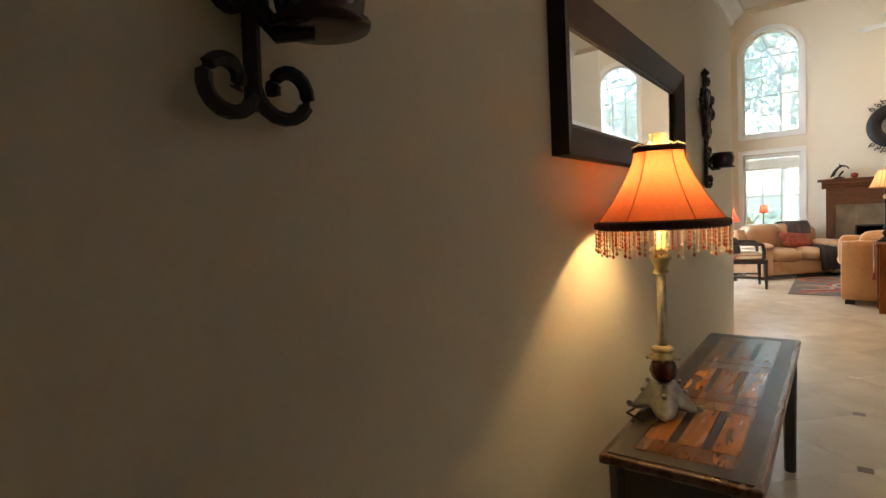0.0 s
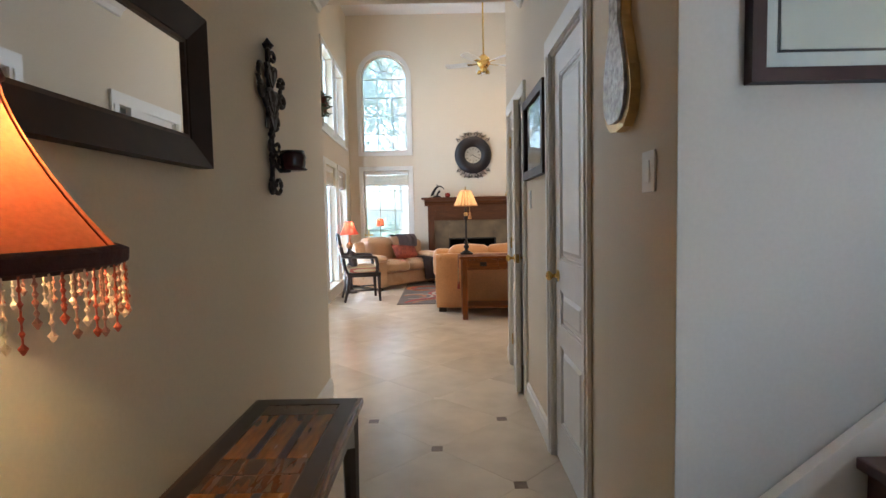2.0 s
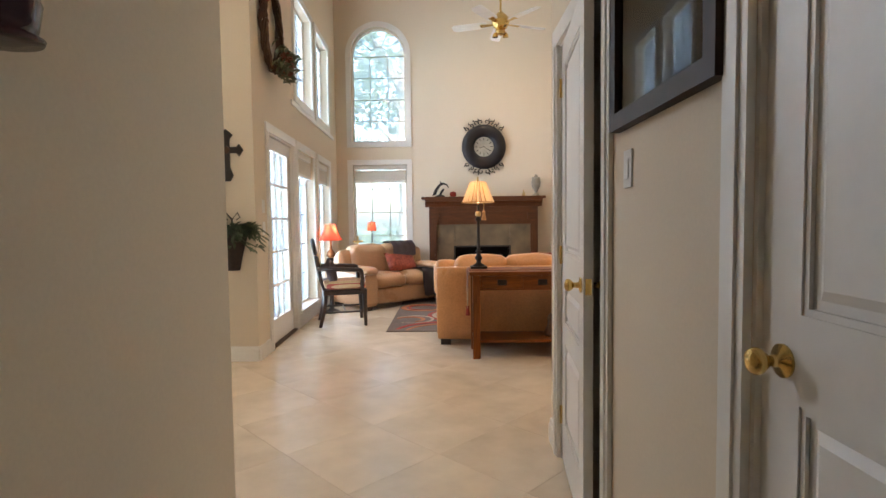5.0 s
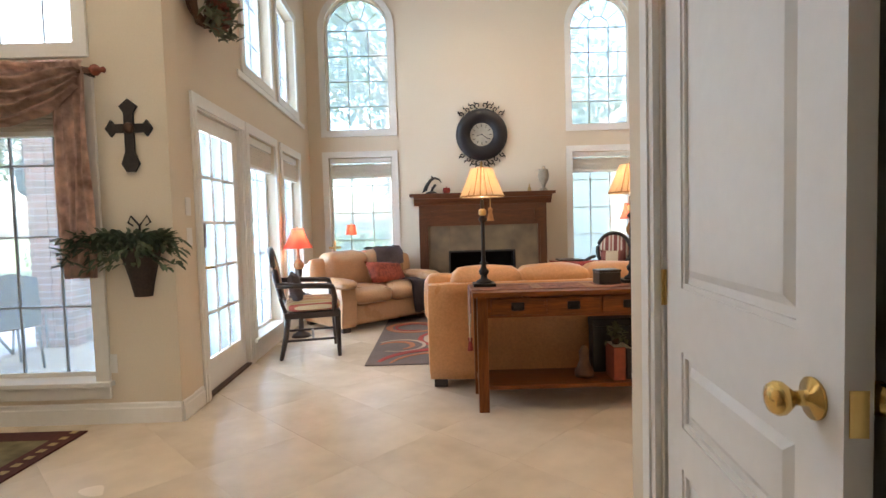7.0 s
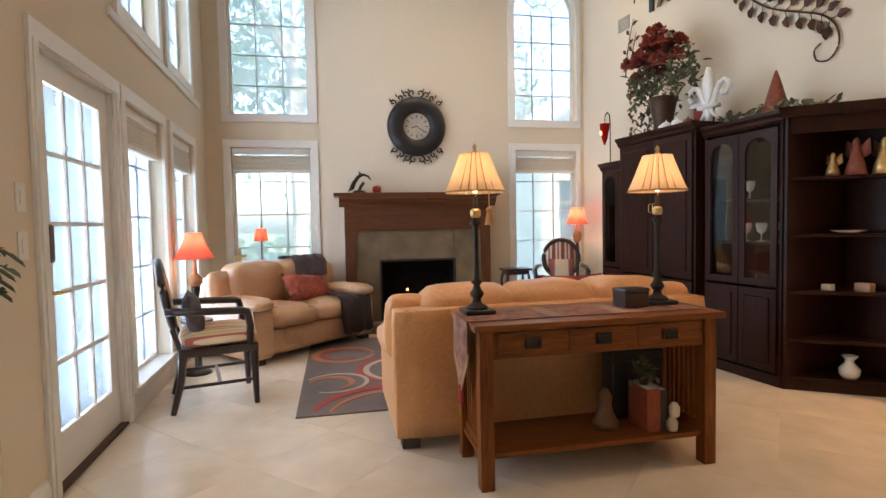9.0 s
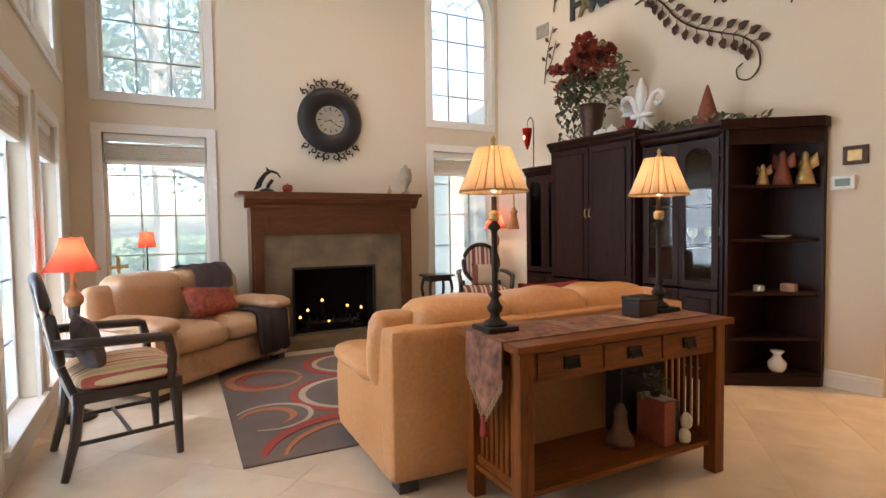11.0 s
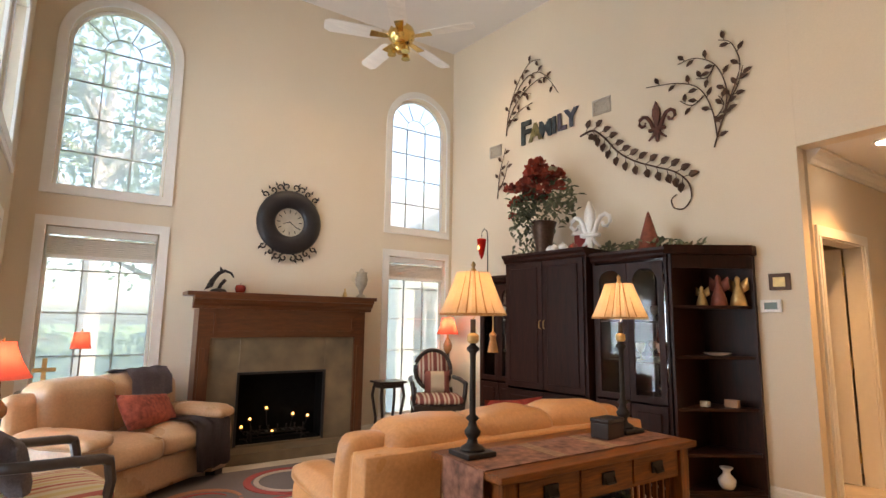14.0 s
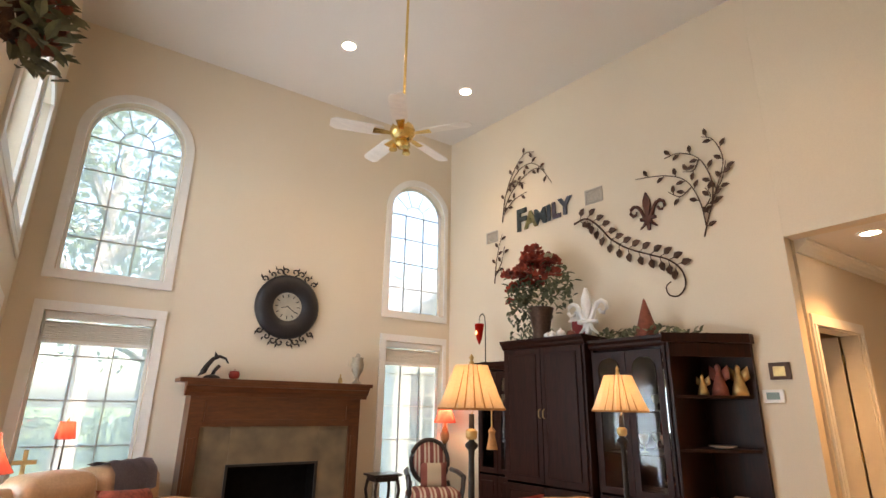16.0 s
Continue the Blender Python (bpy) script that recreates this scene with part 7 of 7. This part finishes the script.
for i in range(6):
    a = 2 * math.pi * i / 6
    part("crown_scroll", tube([(0.03 * math.cos(a), 0.03 * math.sin(a), SZ1 + 0.012), (0.055 * math.cos(a), 0.055 * math.sin(a), SZ1 + 0.024), (0.078 * math.cos(a), 0.078 * math.sin(a), SZ1 + 0.014)], 0.0022, 6), SILV, cl)
part("cord", tube([(-0.09, -0.02, 0.006), (-0.11, -0.06, 0.006), (-0.06, -0.12, 0.006)], 0.004, 5), GIMP, cl, "dark lamp cord", smooth=True)
part("spoke", B(-0.068, 0.068, -0.002, 0.002, SZ1 - 0.004, SZ1), SILV, cl)
part("bulb", lathe([(0.008, 0.62), (0.022, 0.65), (0.026, 0.68), (0.012, 0.71), (0.001, 0.715)], 12), BULB, cl, "glowing bulb", smooth=True)
lamp("console_bulb", "POINT", (-0.235, 1.065, QZ + 0.735), 1.25, (1.0, 0.80, 0.42), 0.025)

# mirror
mi = rig("wall_mirror", label="long mirror in a wide dark brown frame", category="mirror")
mi.matrix_basis = along((HX0, 0.76), (HX0, 3.0)) @ pose(0, 0, 1.437)
MW, MH, F = 1.45, 0.486, 0.088
FRM = mat("mirror_frame_wood", (0.030, 0.012, 0.006), 0.5, vary=0.4, grain=12, bump=0.1, spec=0.25)
for pts in ([(0, 0), (MW, 0), (MW - F, F), (F, F)], [(0, MH), (MW, MH), (MW - F, MH - F), (F, MH - F)], [(0, 0), (F, F), (F, MH - F), (0, MH)], [(MW, 0), (MW - F, F), (MW - F, MH - F), (MW, MH)]):
    bm = bmesh.new()
    cx_, cz_ = MW / 2, MH / 2
    f = [bm.verts.new((x, -0.055 if (0.001 < x < MW - 0.001 and 0.001 < z < MH - 0.001) is False else -0.028, z)) for x, z in pts]
    k = [bm.verts.new((x, -0.001, z)) for x, z in pts]
    bm.faces.new(f)
    bm.faces.new(k[::-1])
    for i in range(4):
        bm.faces.new((f[i], k[i], k[(i + 1) % 4], f[(i + 1) % 4]))
    part("frame_rail", bm, FRM, mi)
bev = bmesh.new()
for x0, x1, z0, z1 in ((F, MW - F, F, F + 0.012), (F, MW - F, MH - F - 0.012, MH - F), (F, F + 0.012, F + 0.012, MH - F - 0.012), (MW - F - 0.012, MW - F, F + 0.012, MH - F - 0.012)):
    box(bev, x0, x1, -0.024, -0.012, z0, z1)
part("inner_bead", bev, BRONZE, mi, "thin bronze inner bead")
part("mirror_glass", B(F + 0.001, MW - F - 0.001, -0.016, -0.006, F + 0.001, MH - F - 0.001), MIRROR, mi, "silvered mirror glass")


# scrolled sconces
def sconce(y, z):
    s = rig("candle_sconce", label="dark scrolled iron sconce with a maroon candle cup", category="wall sconce", group="hall sconces")
    s.matrix_basis = along((HX0, y), (HX0, y + 1)) @ pose(0, 0, z)
    part("stem", tube([(0, -0.015, 0.02), (0.005, -0.02, 0.3), (0, -0.015, 0.70)], 0.012, 6), IRON, s)
    part("tip", lathe([(0.012, 0.68), (0.03, 0.70), (0.012, 0.72), (0.001, 0.735)], 10, m=pose(0, -0.018, 0)), IRON, s)
    for sd in (1, -1):
        for c, r, a0, a1, w in (((0.046, 0.05), 0.046, 180, 560, 0.0105), ((0.034, 0.165), 0.036, 180, -200, 0.009), ((0.05, 0.235), 0.03, 200, 540, 0.008),
                             ((0.045, 0.335), 0.055, 250, -60, 0.011), ((0.05, 0.44), 0.065, 260, -70, 0.012), ((0.025, 0.40), 0.04, 250, -80, 0.010),
                             ((0.145, 0.475), 0.042, 150, 520, 0.012), ((0.155, 0.555), 0.03, 220, -160, 0.011), ((0.035, 0.565), 0.05, 250, -70, 0.010), ((0.03, 0.65), 0.03, 200, -160, 0.009)):
            pts = [(sd * (c[0] + (r * (1 - 0.6 * t / 18)) * math.cos(radians(a0 + (a1 - a0) * t / 18))), -0.02 - 0.012 * math.sin(t / 6), c[1] + (r * (1 - 0.6 * t / 18)) * math.sin(radians(a0 + (a1 - a0) * t / 18))) for t in range(19)]
            part("scroll", tube(pts, w, 6), IRON, s)
        part("side_arm", tube([(0, -0.02, 0.40), (sd * 0.07, -0.025, 0.41), (sd * 0.12, -0.025, 0.455), (sd * 0.16, -0.02, 0.53)], 0.011, 6), IRON, s)
        for z, ln in ((0.30, 0.12), (0.38, 0.13), (0.50, 0.12)):
            bm = bmesh.new()
            for q in (0.02, -0.012):
                prism([(0, z), (sd * ln * 0.30, z + 0.035), (sd * ln * 0.62, z + 0.10), (sd * ln * 0.45, z + 0.11), (sd * ln * 0.12, z + 0.07)], -0.034 + q * 0.3, -0.028 + q * 0.3, "y", bm)
            part("acanthus_leaf", bm, IRON, s)
    part("rosette", lathe([(0.045, 0), (0.05, 0.01), (0.02, 0.025), (0.005, 0.03)], 12, m=pose(0, -0.02, 0.46, 90)), IRON, s)
    part("arm", tube([(0, -0.02, 0.16), (0.02, -0.05, 0.115), (0.055, -0.085, 0.12)], 0.009, 6), IRON, s)
    part("candle_cup", lathe([(0.03, 0.12), (0.058, 0.122), (0.060, 0.128), (0.05, 0.134), (0.053, 0.15), (0.058, 0.185), (0.05, 0.215), (0.042, 0.212), (0.04, 0.15)], 20, m=pose(0.055, -0.10, 0) @ Matrix.Diagonal((1.12, 1.12, 1, 1))), mat("maroon_glass", (0.045, 0.012, 0.014), 0.15, vary=0.3, grain=30, bump=0.2), s, "maroon glass cup", smooth=True)
    return s


sconce(2.935, 1.375)
sconce(-0.215, 1.415)


# framed pictures
def picture(name, m, w, h, frame_w, frame_mat, label, art):
    p = rig(name, label=label, category="picture")
    p.matrix_basis = m
    bm = bmesh.new()
    for pts in ([(0, 0), (w, 0), (w - frame_w, frame_w), (frame_w, frame_w)], [(0, h), (w, h), (w - frame_w, h - frame_w), (frame_w, h - frame_w)],
                [(0, 0), (frame_w, frame_w), (frame_w, h - frame_w), (0, h)], [(w, 0), (w - frame_w, frame_w), (w - frame_w, h - frame_w), (w, h)]):
        part("frame_rail", prism(pts, -0.035, -0.001), frame_mat, p)
    art(p, w, h, frame_w)
    g_ = part("glazing", B(frame_w, w - frame_w, -0.022, -0.020, frame_w, h - frame_w), GLASS, p, "picture glass")
    g_.visible_shadow = False
    return p


PAPER = mat("mat_board", (0.62, 0.66, 0.64), 0.8, vary=0.03)


def pale_print(p, w, h, f):
    part("print", B(f, w - f, -0.012, -0.004, f, h - f), mat("pale_blue_print", (0.42, 0.50, 0.55), 0.6, vary=0.25, grain=3, stain=2), p, "pale blue faded print")


def seascape(p, w, h, f):
    part("mat_board", B(f, w - f, -0.010, -0.004, f, h - f), PAPER, p, "pale grey-green mat board")
    a = f + 0.045
    part("inner_line", B(a - 0.006, w - a + 0.006, -0.0125, -0.0105, a - 0.006, h - a + 0.006), BLACK, p)
    part("water", B(a, w - a, -0.0145, -0.0128, a, a + (h - 2 * a) * 0.42), mat("print_water", (0.60, 0.62, 0.56), 0.6, vary=0.1, grain=5), p)
    part("sky", B(a, w - a, -0.0145, -0.0128, a + (h - 2 * a) * 0.42, h - a), mat("print_sky", (0.66, 0.66, 0.60), 0.6, vary=0.08, grain=4), p)
    pts = [(a + 0.06, a + 0.16), (a + 0.2, a + 0.15), (a + 0.5, a + 0.16), (a + 0.52, a + 0.18), (a + 0.42, a + 0.22), (a + 0.3, a + 0.25), (a + 0.2, a + 0.21), (a + 0.12, a + 0.185)]
    part("shore", prism(pts, -0.0165, -0.0148), mat("print_shore", (0.22, 0.23, 0.15), 0.6, vary=0.4, grain=20), p, "printed shore trees")


MAROON = mat("maroon_frame", (0.030, 0.008, 0.008), 0.4, vary=0.3, grain=10, spec=0.3)
picture("framed_print", hall @ pose(4.94 - 3.84, 0, 1.475), 0.66, 0.49, 0.05, FRM, "pale blue print in a dark brown frame", pale_print)
picture("framed_print", along((HX1, 1.69), (3, 1.69)) @ pose(0.155, 0, 1.555), 0.95, 0.66, 0.032, MAROON, "shoreline print in a maroon frame on the stair wall", seascape)

# gold and crystal plaque
og = rig("crystal_plaque", label="gilt teardrop wall plaque set with crystal", category="wall decor")
og.matrix_basis = hall @ pose(4.94 - 2.035, 0, 1.505)
shape = [(0, 0), (0.06, 0.01), (0.105, 0.06), (0.12, 0.14), (0.11, 0.24), (0.075, 0.36), (0.045, 0.46), (0.05, 0.56), (0.035, 0.64), (0, 0.67)]
shape = [(x, z * 0.72) for x, z in shape]
outline = shape + [(-x, z) for x, z in shape[-2:0:-1]]
part("rim", prism(outline, -0.03, -0.001), GOLD, og, "gilt rim")
part("crystal_field", prism([(x * 0.8, 0.24 + (z - 0.24) * 0.90) for x, z in outline], -0.04, -0.0305), mat("cracked_crystal", (0.42, 0.36, 0.26), 0.15, vary=0.7, grain=45, bump=1.0, second=(0.7, 0.66, 0.58)), og, "cracked crystal mosaic")

# ---- stair ----
stair = rig("staircase", (0, 0, 0), label="stair with dark red-brown treads and a white skirt", category="stairs", kind="structure")
TREAD = mat("stair_tread", (0.075, 0.022, 0.014), 0.3, vary=0.35, grain=9, bump=0.05, stretch=(1, 8, 8), coat=0.3)
rise, tread_run, sx = 0.168, 0.215, 0.73
for i in range(1, 12):
    x0 = sx + tread_run * i
    part("riser", B(x0, x0 + 0.02, 0.75, 1.65, rise * i, rise * (i + 1) - 0.031), TREAD, stair)
    part("tread", B(x0 - 0.03, x0 + tread_run + 0.0, 0.73, 1.652, rise * (i + 1) - 0.03, rise * (i + 1), 0.006), TREAD, stair)
x9 = sx + tread_run * 12
k = rise / tread_run
part("skirt", prism([(HX1 + 0.002, 0.0), (HX1 + 0.002, 0.49), (HX1 + 0.125, 0.49), (x9, 0.49 + k * (x9 - HX1 - 0.125)), (x9, 0.0)], 1.655, 1.686), WHITE, stair, "white painted skirt board")
part("stringer", prism([(HX1 + 0.02, 0), (HX1 + 0.02, rise * 2), (x9, rise * 13), (x9, 0)], 0.69, 0.728), WHITE, stair)

# unseen entry glazing added behind the camera to let daylight in
eg = rig("window_entry", (0, 0, 0), label="unseen white framed entry glazing added for daylight", category="window", kind="structure")
for i in range(3):
    x = 2.5 + 0.9 * i / 2
    part("mullion", B(x - 0.03, x + 0.03, -2.9, -2.84, 0, 2.4), WHITE, eg)
for i in range(2):
    pane = part("pane", B(2.535 + 0.45 * i, 2.915 + 0.45 * i, -2.872, -2.868, 0.0, 2.4), GLASS, eg)
    pane.visible_shadow = False

# ---- outside things ----
def leaf_cloud(name, centres, n, size, material, seed, parent):
    """Many small leaves scattered in uneven clumps."""
    r_ = np.random.RandomState(seed)
    c = np.array([[p[0], p[1], p[2]] for p in centres])
    rad = np.array([p[3] for p in centres])
    pick = r_.randint(0, len(c), n)
    d = r_.normal(size=(n, 3))
    d /= np.linalg.norm(d, axis=1)[:, None]
    pos = c[pick] + d * (rad[pick] * r_.uniform(0.25, 1.0, n) ** 0.5)[:, None]
    a = r_.normal(size=(n, 3))
    a /= np.linalg.norm(a, axis=1)[:, None]
    b = np.cross(a, r_.normal(size=(n, 3)))
    b /= np.linalg.norm(b, axis=1)[:, None]
    s = size * r_.uniform(0.6, 1.3, n)[:, None]
    v = np.stack([pos - a * s, pos + b * s * 0.45, pos + a * s, pos - b * s * 0.45], 1).reshape(-1, 3)
    f = np.arange(4 * n).reshape(-1, 4)
    me = bpy.data.meshes.new(name)
    me.from_pydata(v.tolist(), [], f.tolist())
    me.materials.append(material)
    return share(name, me, parent, Matrix())


def tree(place, h, spread, seed, label):
    r_ = random.Random(seed)
    t = rig("tree", place, label=label, category="tree", group="trees in the yard")
    bm = tube([(0, 0, -0.2), (0.05, 0.02, h * 0.2), (-0.05, 0.06, h * 0.45), (0.05, 0, h * 0.8)], 0.05 * h * 0.55, 9, taper=0.35)
    cl_ = []
    for i in range(11):
        a, z0 = r_.uniform(0, 6.28), h * r_.uniform(0.28, 0.7)
        ln = spread * r_.uniform(0.5, 1.0)
        tip = (ln * math.cos(a), ln * math.sin(a), z0 + h * r_.uniform(0.05, 0.28))
        tube([(0, 0, z0), (tip[0] * 0.5, tip[1] * 0.5, (z0 + tip[2]) / 2 + 0.1), tip], 0.012 * h, 6, bm, 0.3)
        cl_.append((*tip, spread * r_.uniform(0.22, 0.42)))
        cl_.append((tip[0] * 0.6, tip[1] * 0.6, tip[2] * 0.95, spread * r_.uniform(0.2, 0.36)))
    cl_.append((0, 0, h * 0.9, spread * 0.4))
    part("trunk", bm, BARK, t)
    leaf_cloud("crown", cl_, 3000, 0.12, FOLIAGE, seed, t)
    return t


for i, (x, y, h, s) in enumerate(((-0.9, 17.5, 8.5, 3.4), (3.2, 20.0, 9.0, 3.6), (-4.5, 19, 9, 3.6), (7.5, 24, 10, 4.0), (-10.0, 17.5, 8, 3.2), (-16.5, 10.0, 8.5, 3.4), (-12.5, 21, 9, 3.5), (1.0, 27, 10, 4.2))):
    tree((x, y, -0.16), h, s, 30 + i, "broad leafy shade tree in the yard")
hd = rig("hedge", (0, 0, -0.16), label="clipped green hedge along the yard", category="hedge")
leaf_cloud("hedge_leaves", [(-14 + 0.7 * i, 22.5 + 0.25 * math.sin(i), 0.55, 0.75) for i in range(40)], 9000, 0.10, FOLIAGE, 77, hd)
hd["kind"] = "stuff"
rng = random.Random(2)

# wing of the house beyond the corner window
wing = rig("house_wing", (0, 0, -0.16), label="white house wing with a french door and gabled roof", category="house")
part("wall", B(3.30, 3.52, 12.5, 18, 0, 2.75), WHITE, wing)
part("wall", B(4.42, 9.0, 12.5, 12.72, 0, 2.75), WHITE, wing)
part("wall", B(3.52, 4.42, 12.5, 12.72, 2.2, 2.75), WHITE, wing)
part("roof", prism([(3.0, 2.7), (9.3, 2.7), (6.15, 4.9)], 12.2, 18.2), mat("shingle", (0.30, 0.28, 0.26), 0.9, vary=0.3, grain=20, bump=0.4), wing)
dd = part("door", B(3.53, 3.63, 12.52, 12.57, 0.0, 2.19), WHITE, wing)
bm = bmesh.new()
box(bm, 4.31, 4.41, 12.52, 12.57, 0, 2.19)
box(bm, 3.63, 4.31, 12.52, 12.57, 0, 0.25)
box(bm, 3.63, 4.31, 12.52, 12.57, 2.08, 2.19)
for i in (1, 2):
    box(bm, 3.63 + 0.68 * i / 3 - 0.012, 3.63 + 0.68 * i / 3 + 0.012, 12.53, 12.56, 0.25, 2.08)
for j in range(1, 5):
    z = 0.25 + 1.83 * j / 5
    box(bm, 3.63, 4.31, 12.531, 12.559, z - 0.012, z + 0.012)
part("door_grid", bm, WHITE, dd)
part("pane", B(3.63, 4.31, 12.543, 12.547, 0.25, 2.08), GLASS, dd)
# near-black so the room behind the panes looks unlit
part("back_wall", B(3.52, 9.0, 14.0, 14.1, 0, 2.7), UNLIT, wing)

# porch pillar of bricks
pil = rig("brick_pillar", (-3.75, 9.1, -0.06), label="red brick porch pillar on the patio", category="pillar")
part("core", B(-0.19, 0.19, -0.19, 0.19, 0, 3.0), GROUT, pil)
bb = bmesh.new()
box(bb, -0.098, 0.098, -0.012, 0.05, -0.03, 0.03)
brick_me = bpy.data.meshes.new("brick")
bmesh.ops.recalc_face_normals(bb, faces=bb.faces)
bb.to_mesh(brick_me)
bb.free()
brick_me.materials.append(BRICK)
for row in range(40):
    for side in range(4):
        for k_ in range(2):
            off = -0.105 + 0.205 * k_ + (0.0 if row % 2 else 0.012)
            share("brick", brick_me, pil, pose(0, 0, 0.035 + row * 0.073, 0, 0, 90 * side) @ pose(off, -0.19, 0))
lan = rig("porch_lantern", (-4.12, 9.1, 1.62), label="dark verdigris hanging porch lantern", category="lantern")
part("cage", lathe([(0.02, 0), (0.07, 0.05), (0.085, 0.25), (0.10, 0.27), (0.03, 0.36), (0.008, 0.40)], 6), mat("verdigris", (0.03, 0.06, 0.06), 0.6, 0.4, vary=0.3), lan)
part("chain", tube([(0, 0, 0.40), (0, 0, 1.38)], 0.008), IRON, lan)
slab("porch_beam", -6.0, -3.55, 8.95, 9.25, 2.94, 3.2, "white painted porch beam", "beam", WHITE)

# patio table and chairs
pt = rig("patio_table", (-4.25, 8.35, -0.06), label="dark metal patio table on the concrete", category="patio table")
part("tabletop", lathe([(0.52, 0.70), (0.54, 0.71), (0.54, 0.725), (0.5, 0.73)], 36), IRON, pt)
for a in range(4):
    a = radians(45 + 90 * a)
    part("leg", tube([(0.42 * math.cos(a), 0.42 * math.sin(a), 0.70), (0.2 * math.cos(a), 0.2 * math.sin(a), 0.4), (0.42 * math.cos(a), 0.42 * math.sin(a), 0)], 0.016), IRON, pt)
first = None
for i, (x, y, r) in enumerate(((-3.55, 8.0, 60), (-4.2, 7.5, -5), (-5.0, 8.3, -90), (-4.0, 9.15, 170))):
    if first is None:
        first = rig("patio_chair", (x, y, -0.06), r, "dark metal patio chair with a faded red cushion", "patio chair", "chairs round the patio table")
        part("seat_cushion", soft_box(-0.22, 0.22, -0.22, 0.22, 0.43, 0.50, 0.01, 0.03, 4, 0.002), mat("faded_red", (0.30, 0.10, 0.08), 0.9, vary=0.2), first, "faded red cushion", smooth=True)
        part("backrest", prism([(-0.22, 0.45), (0.22, 0.45), (0.2, 0.88), (0, 0.93), (-0.2, 0.88)], -0.235, -0.215), IRON, first)
        for sx_ in (-0.2, 0.2):
            for sy_ in (-0.21, 0.21):
                part("leg", tube([(sx_, sy_, 0.43), (sx_ * 1.1, sy_ * 1.1, 0)], 0.012), IRON, first)
            part("arm", tube([(sx_ * 1.1, -0.22, 0.66), (sx_ * 1.15, 0.2, 0.65), (sx_, 0.21, 0.43)], 0.012), IRON, first)
    else:
        copy_thing(first, pose(x, y, -0.06, 0, 0, r))

# ---- floor tiles: 0.56 m, laid on the diagonal ----
SIDE = 0.56
HALF = SIDE * math.sqrt(0.5)
floor_ob = bpy.data.objects["floor"]
g = 0.0012


def tile_mesh(name, clip):
    e = SIDE / 2 - g / 2
    c = 0.045 if clip else 0.0
    if clip:
        ring = [(-e + c, -e), (e - c, -e), (e, -e + c), (e, e - c), (e - c, e), (-e + c, e), (-e, e - c), (-e, -e + c)]
    else:
        ring = [(-e, -e), (e, -e), (e, e), (-e, e)]
    bm = bmesh.new()
    k = 0.0003
    low = [bm.verts.new((x, y, -0.012)) for x, y in ring]
    mid = [bm.verts.new((x, y, -0.0003)) for x, y in ring]
    up = [bm.verts.new((x * (1 - k / e), y * (1 - k / e), 0)) for x, y in ring]
    for a, b in ((low, mid), (mid, up)):
        for i in range(len(ring)):
            j = (i + 1) % len(ring)
            bm.faces.new((a[i], a[j], b[j], b[i]))
    bm.faces.new(up)
    bmesh.ops.recalc_face_normals(bm, faces=bm.faces)
    me = bpy.data.meshes.new(name)
    bm.to_mesh(me)
    bm.free()
    me.materials.append(TILE)
    return me


plain, clipped = tile_mesh("tile", False), tile_mesh("tile_clipped", True)
ox, oy = 0.71, 3.592      # one joint crossing
ins = bmesh.new()
lathe([(0.0435, -0.012), (0.0435, -0.0015), (0.042, -0.0004)], 4, ins, pose(0, 0, 0, 0, 0, 45))
inset_me = bpy.data.meshes.new("inset")
ins.to_mesh(inset_me)
ins.free()
inset_me.materials.append(INSET)


def on_floor(x, y):
    if y < HEND:
        return (HX0 - 0.3 < x < HX1 + 0.3 and y > -2.9) or (x > HX1 and -2.9 < y < 1.9 and x < 4.3)
    if x < -1.6:
        return x > -4.0 and y < 6.9
    if x < 3.9:
        return y < 11.0
    return 4.9 < y < 8.0 and x < 6.0


for i in range(-26, 27):
    for j in range(-26, 27):
        cx, cy = ox + HALF * (i + j), oy + HALF * (j - i) + HALF
        if on_floor(cx, cy):
            hallway = cy < 4.3
            share("tile", clipped if hallway else plain, floor_ob, pose(cx, cy, 0, 0, 0, 45 + 90 * ((i * 7 + j * 3) % 4)))
        vx, vy = ox + HALF * (i + j), oy + HALF * (j - i)
        if on_floor(vx, vy) and vy < 3.9 and HX0 < vx < HX1:
            share("inset", inset_me, floor_ob, pose(vx, vy, 0, 0, 0, 0))
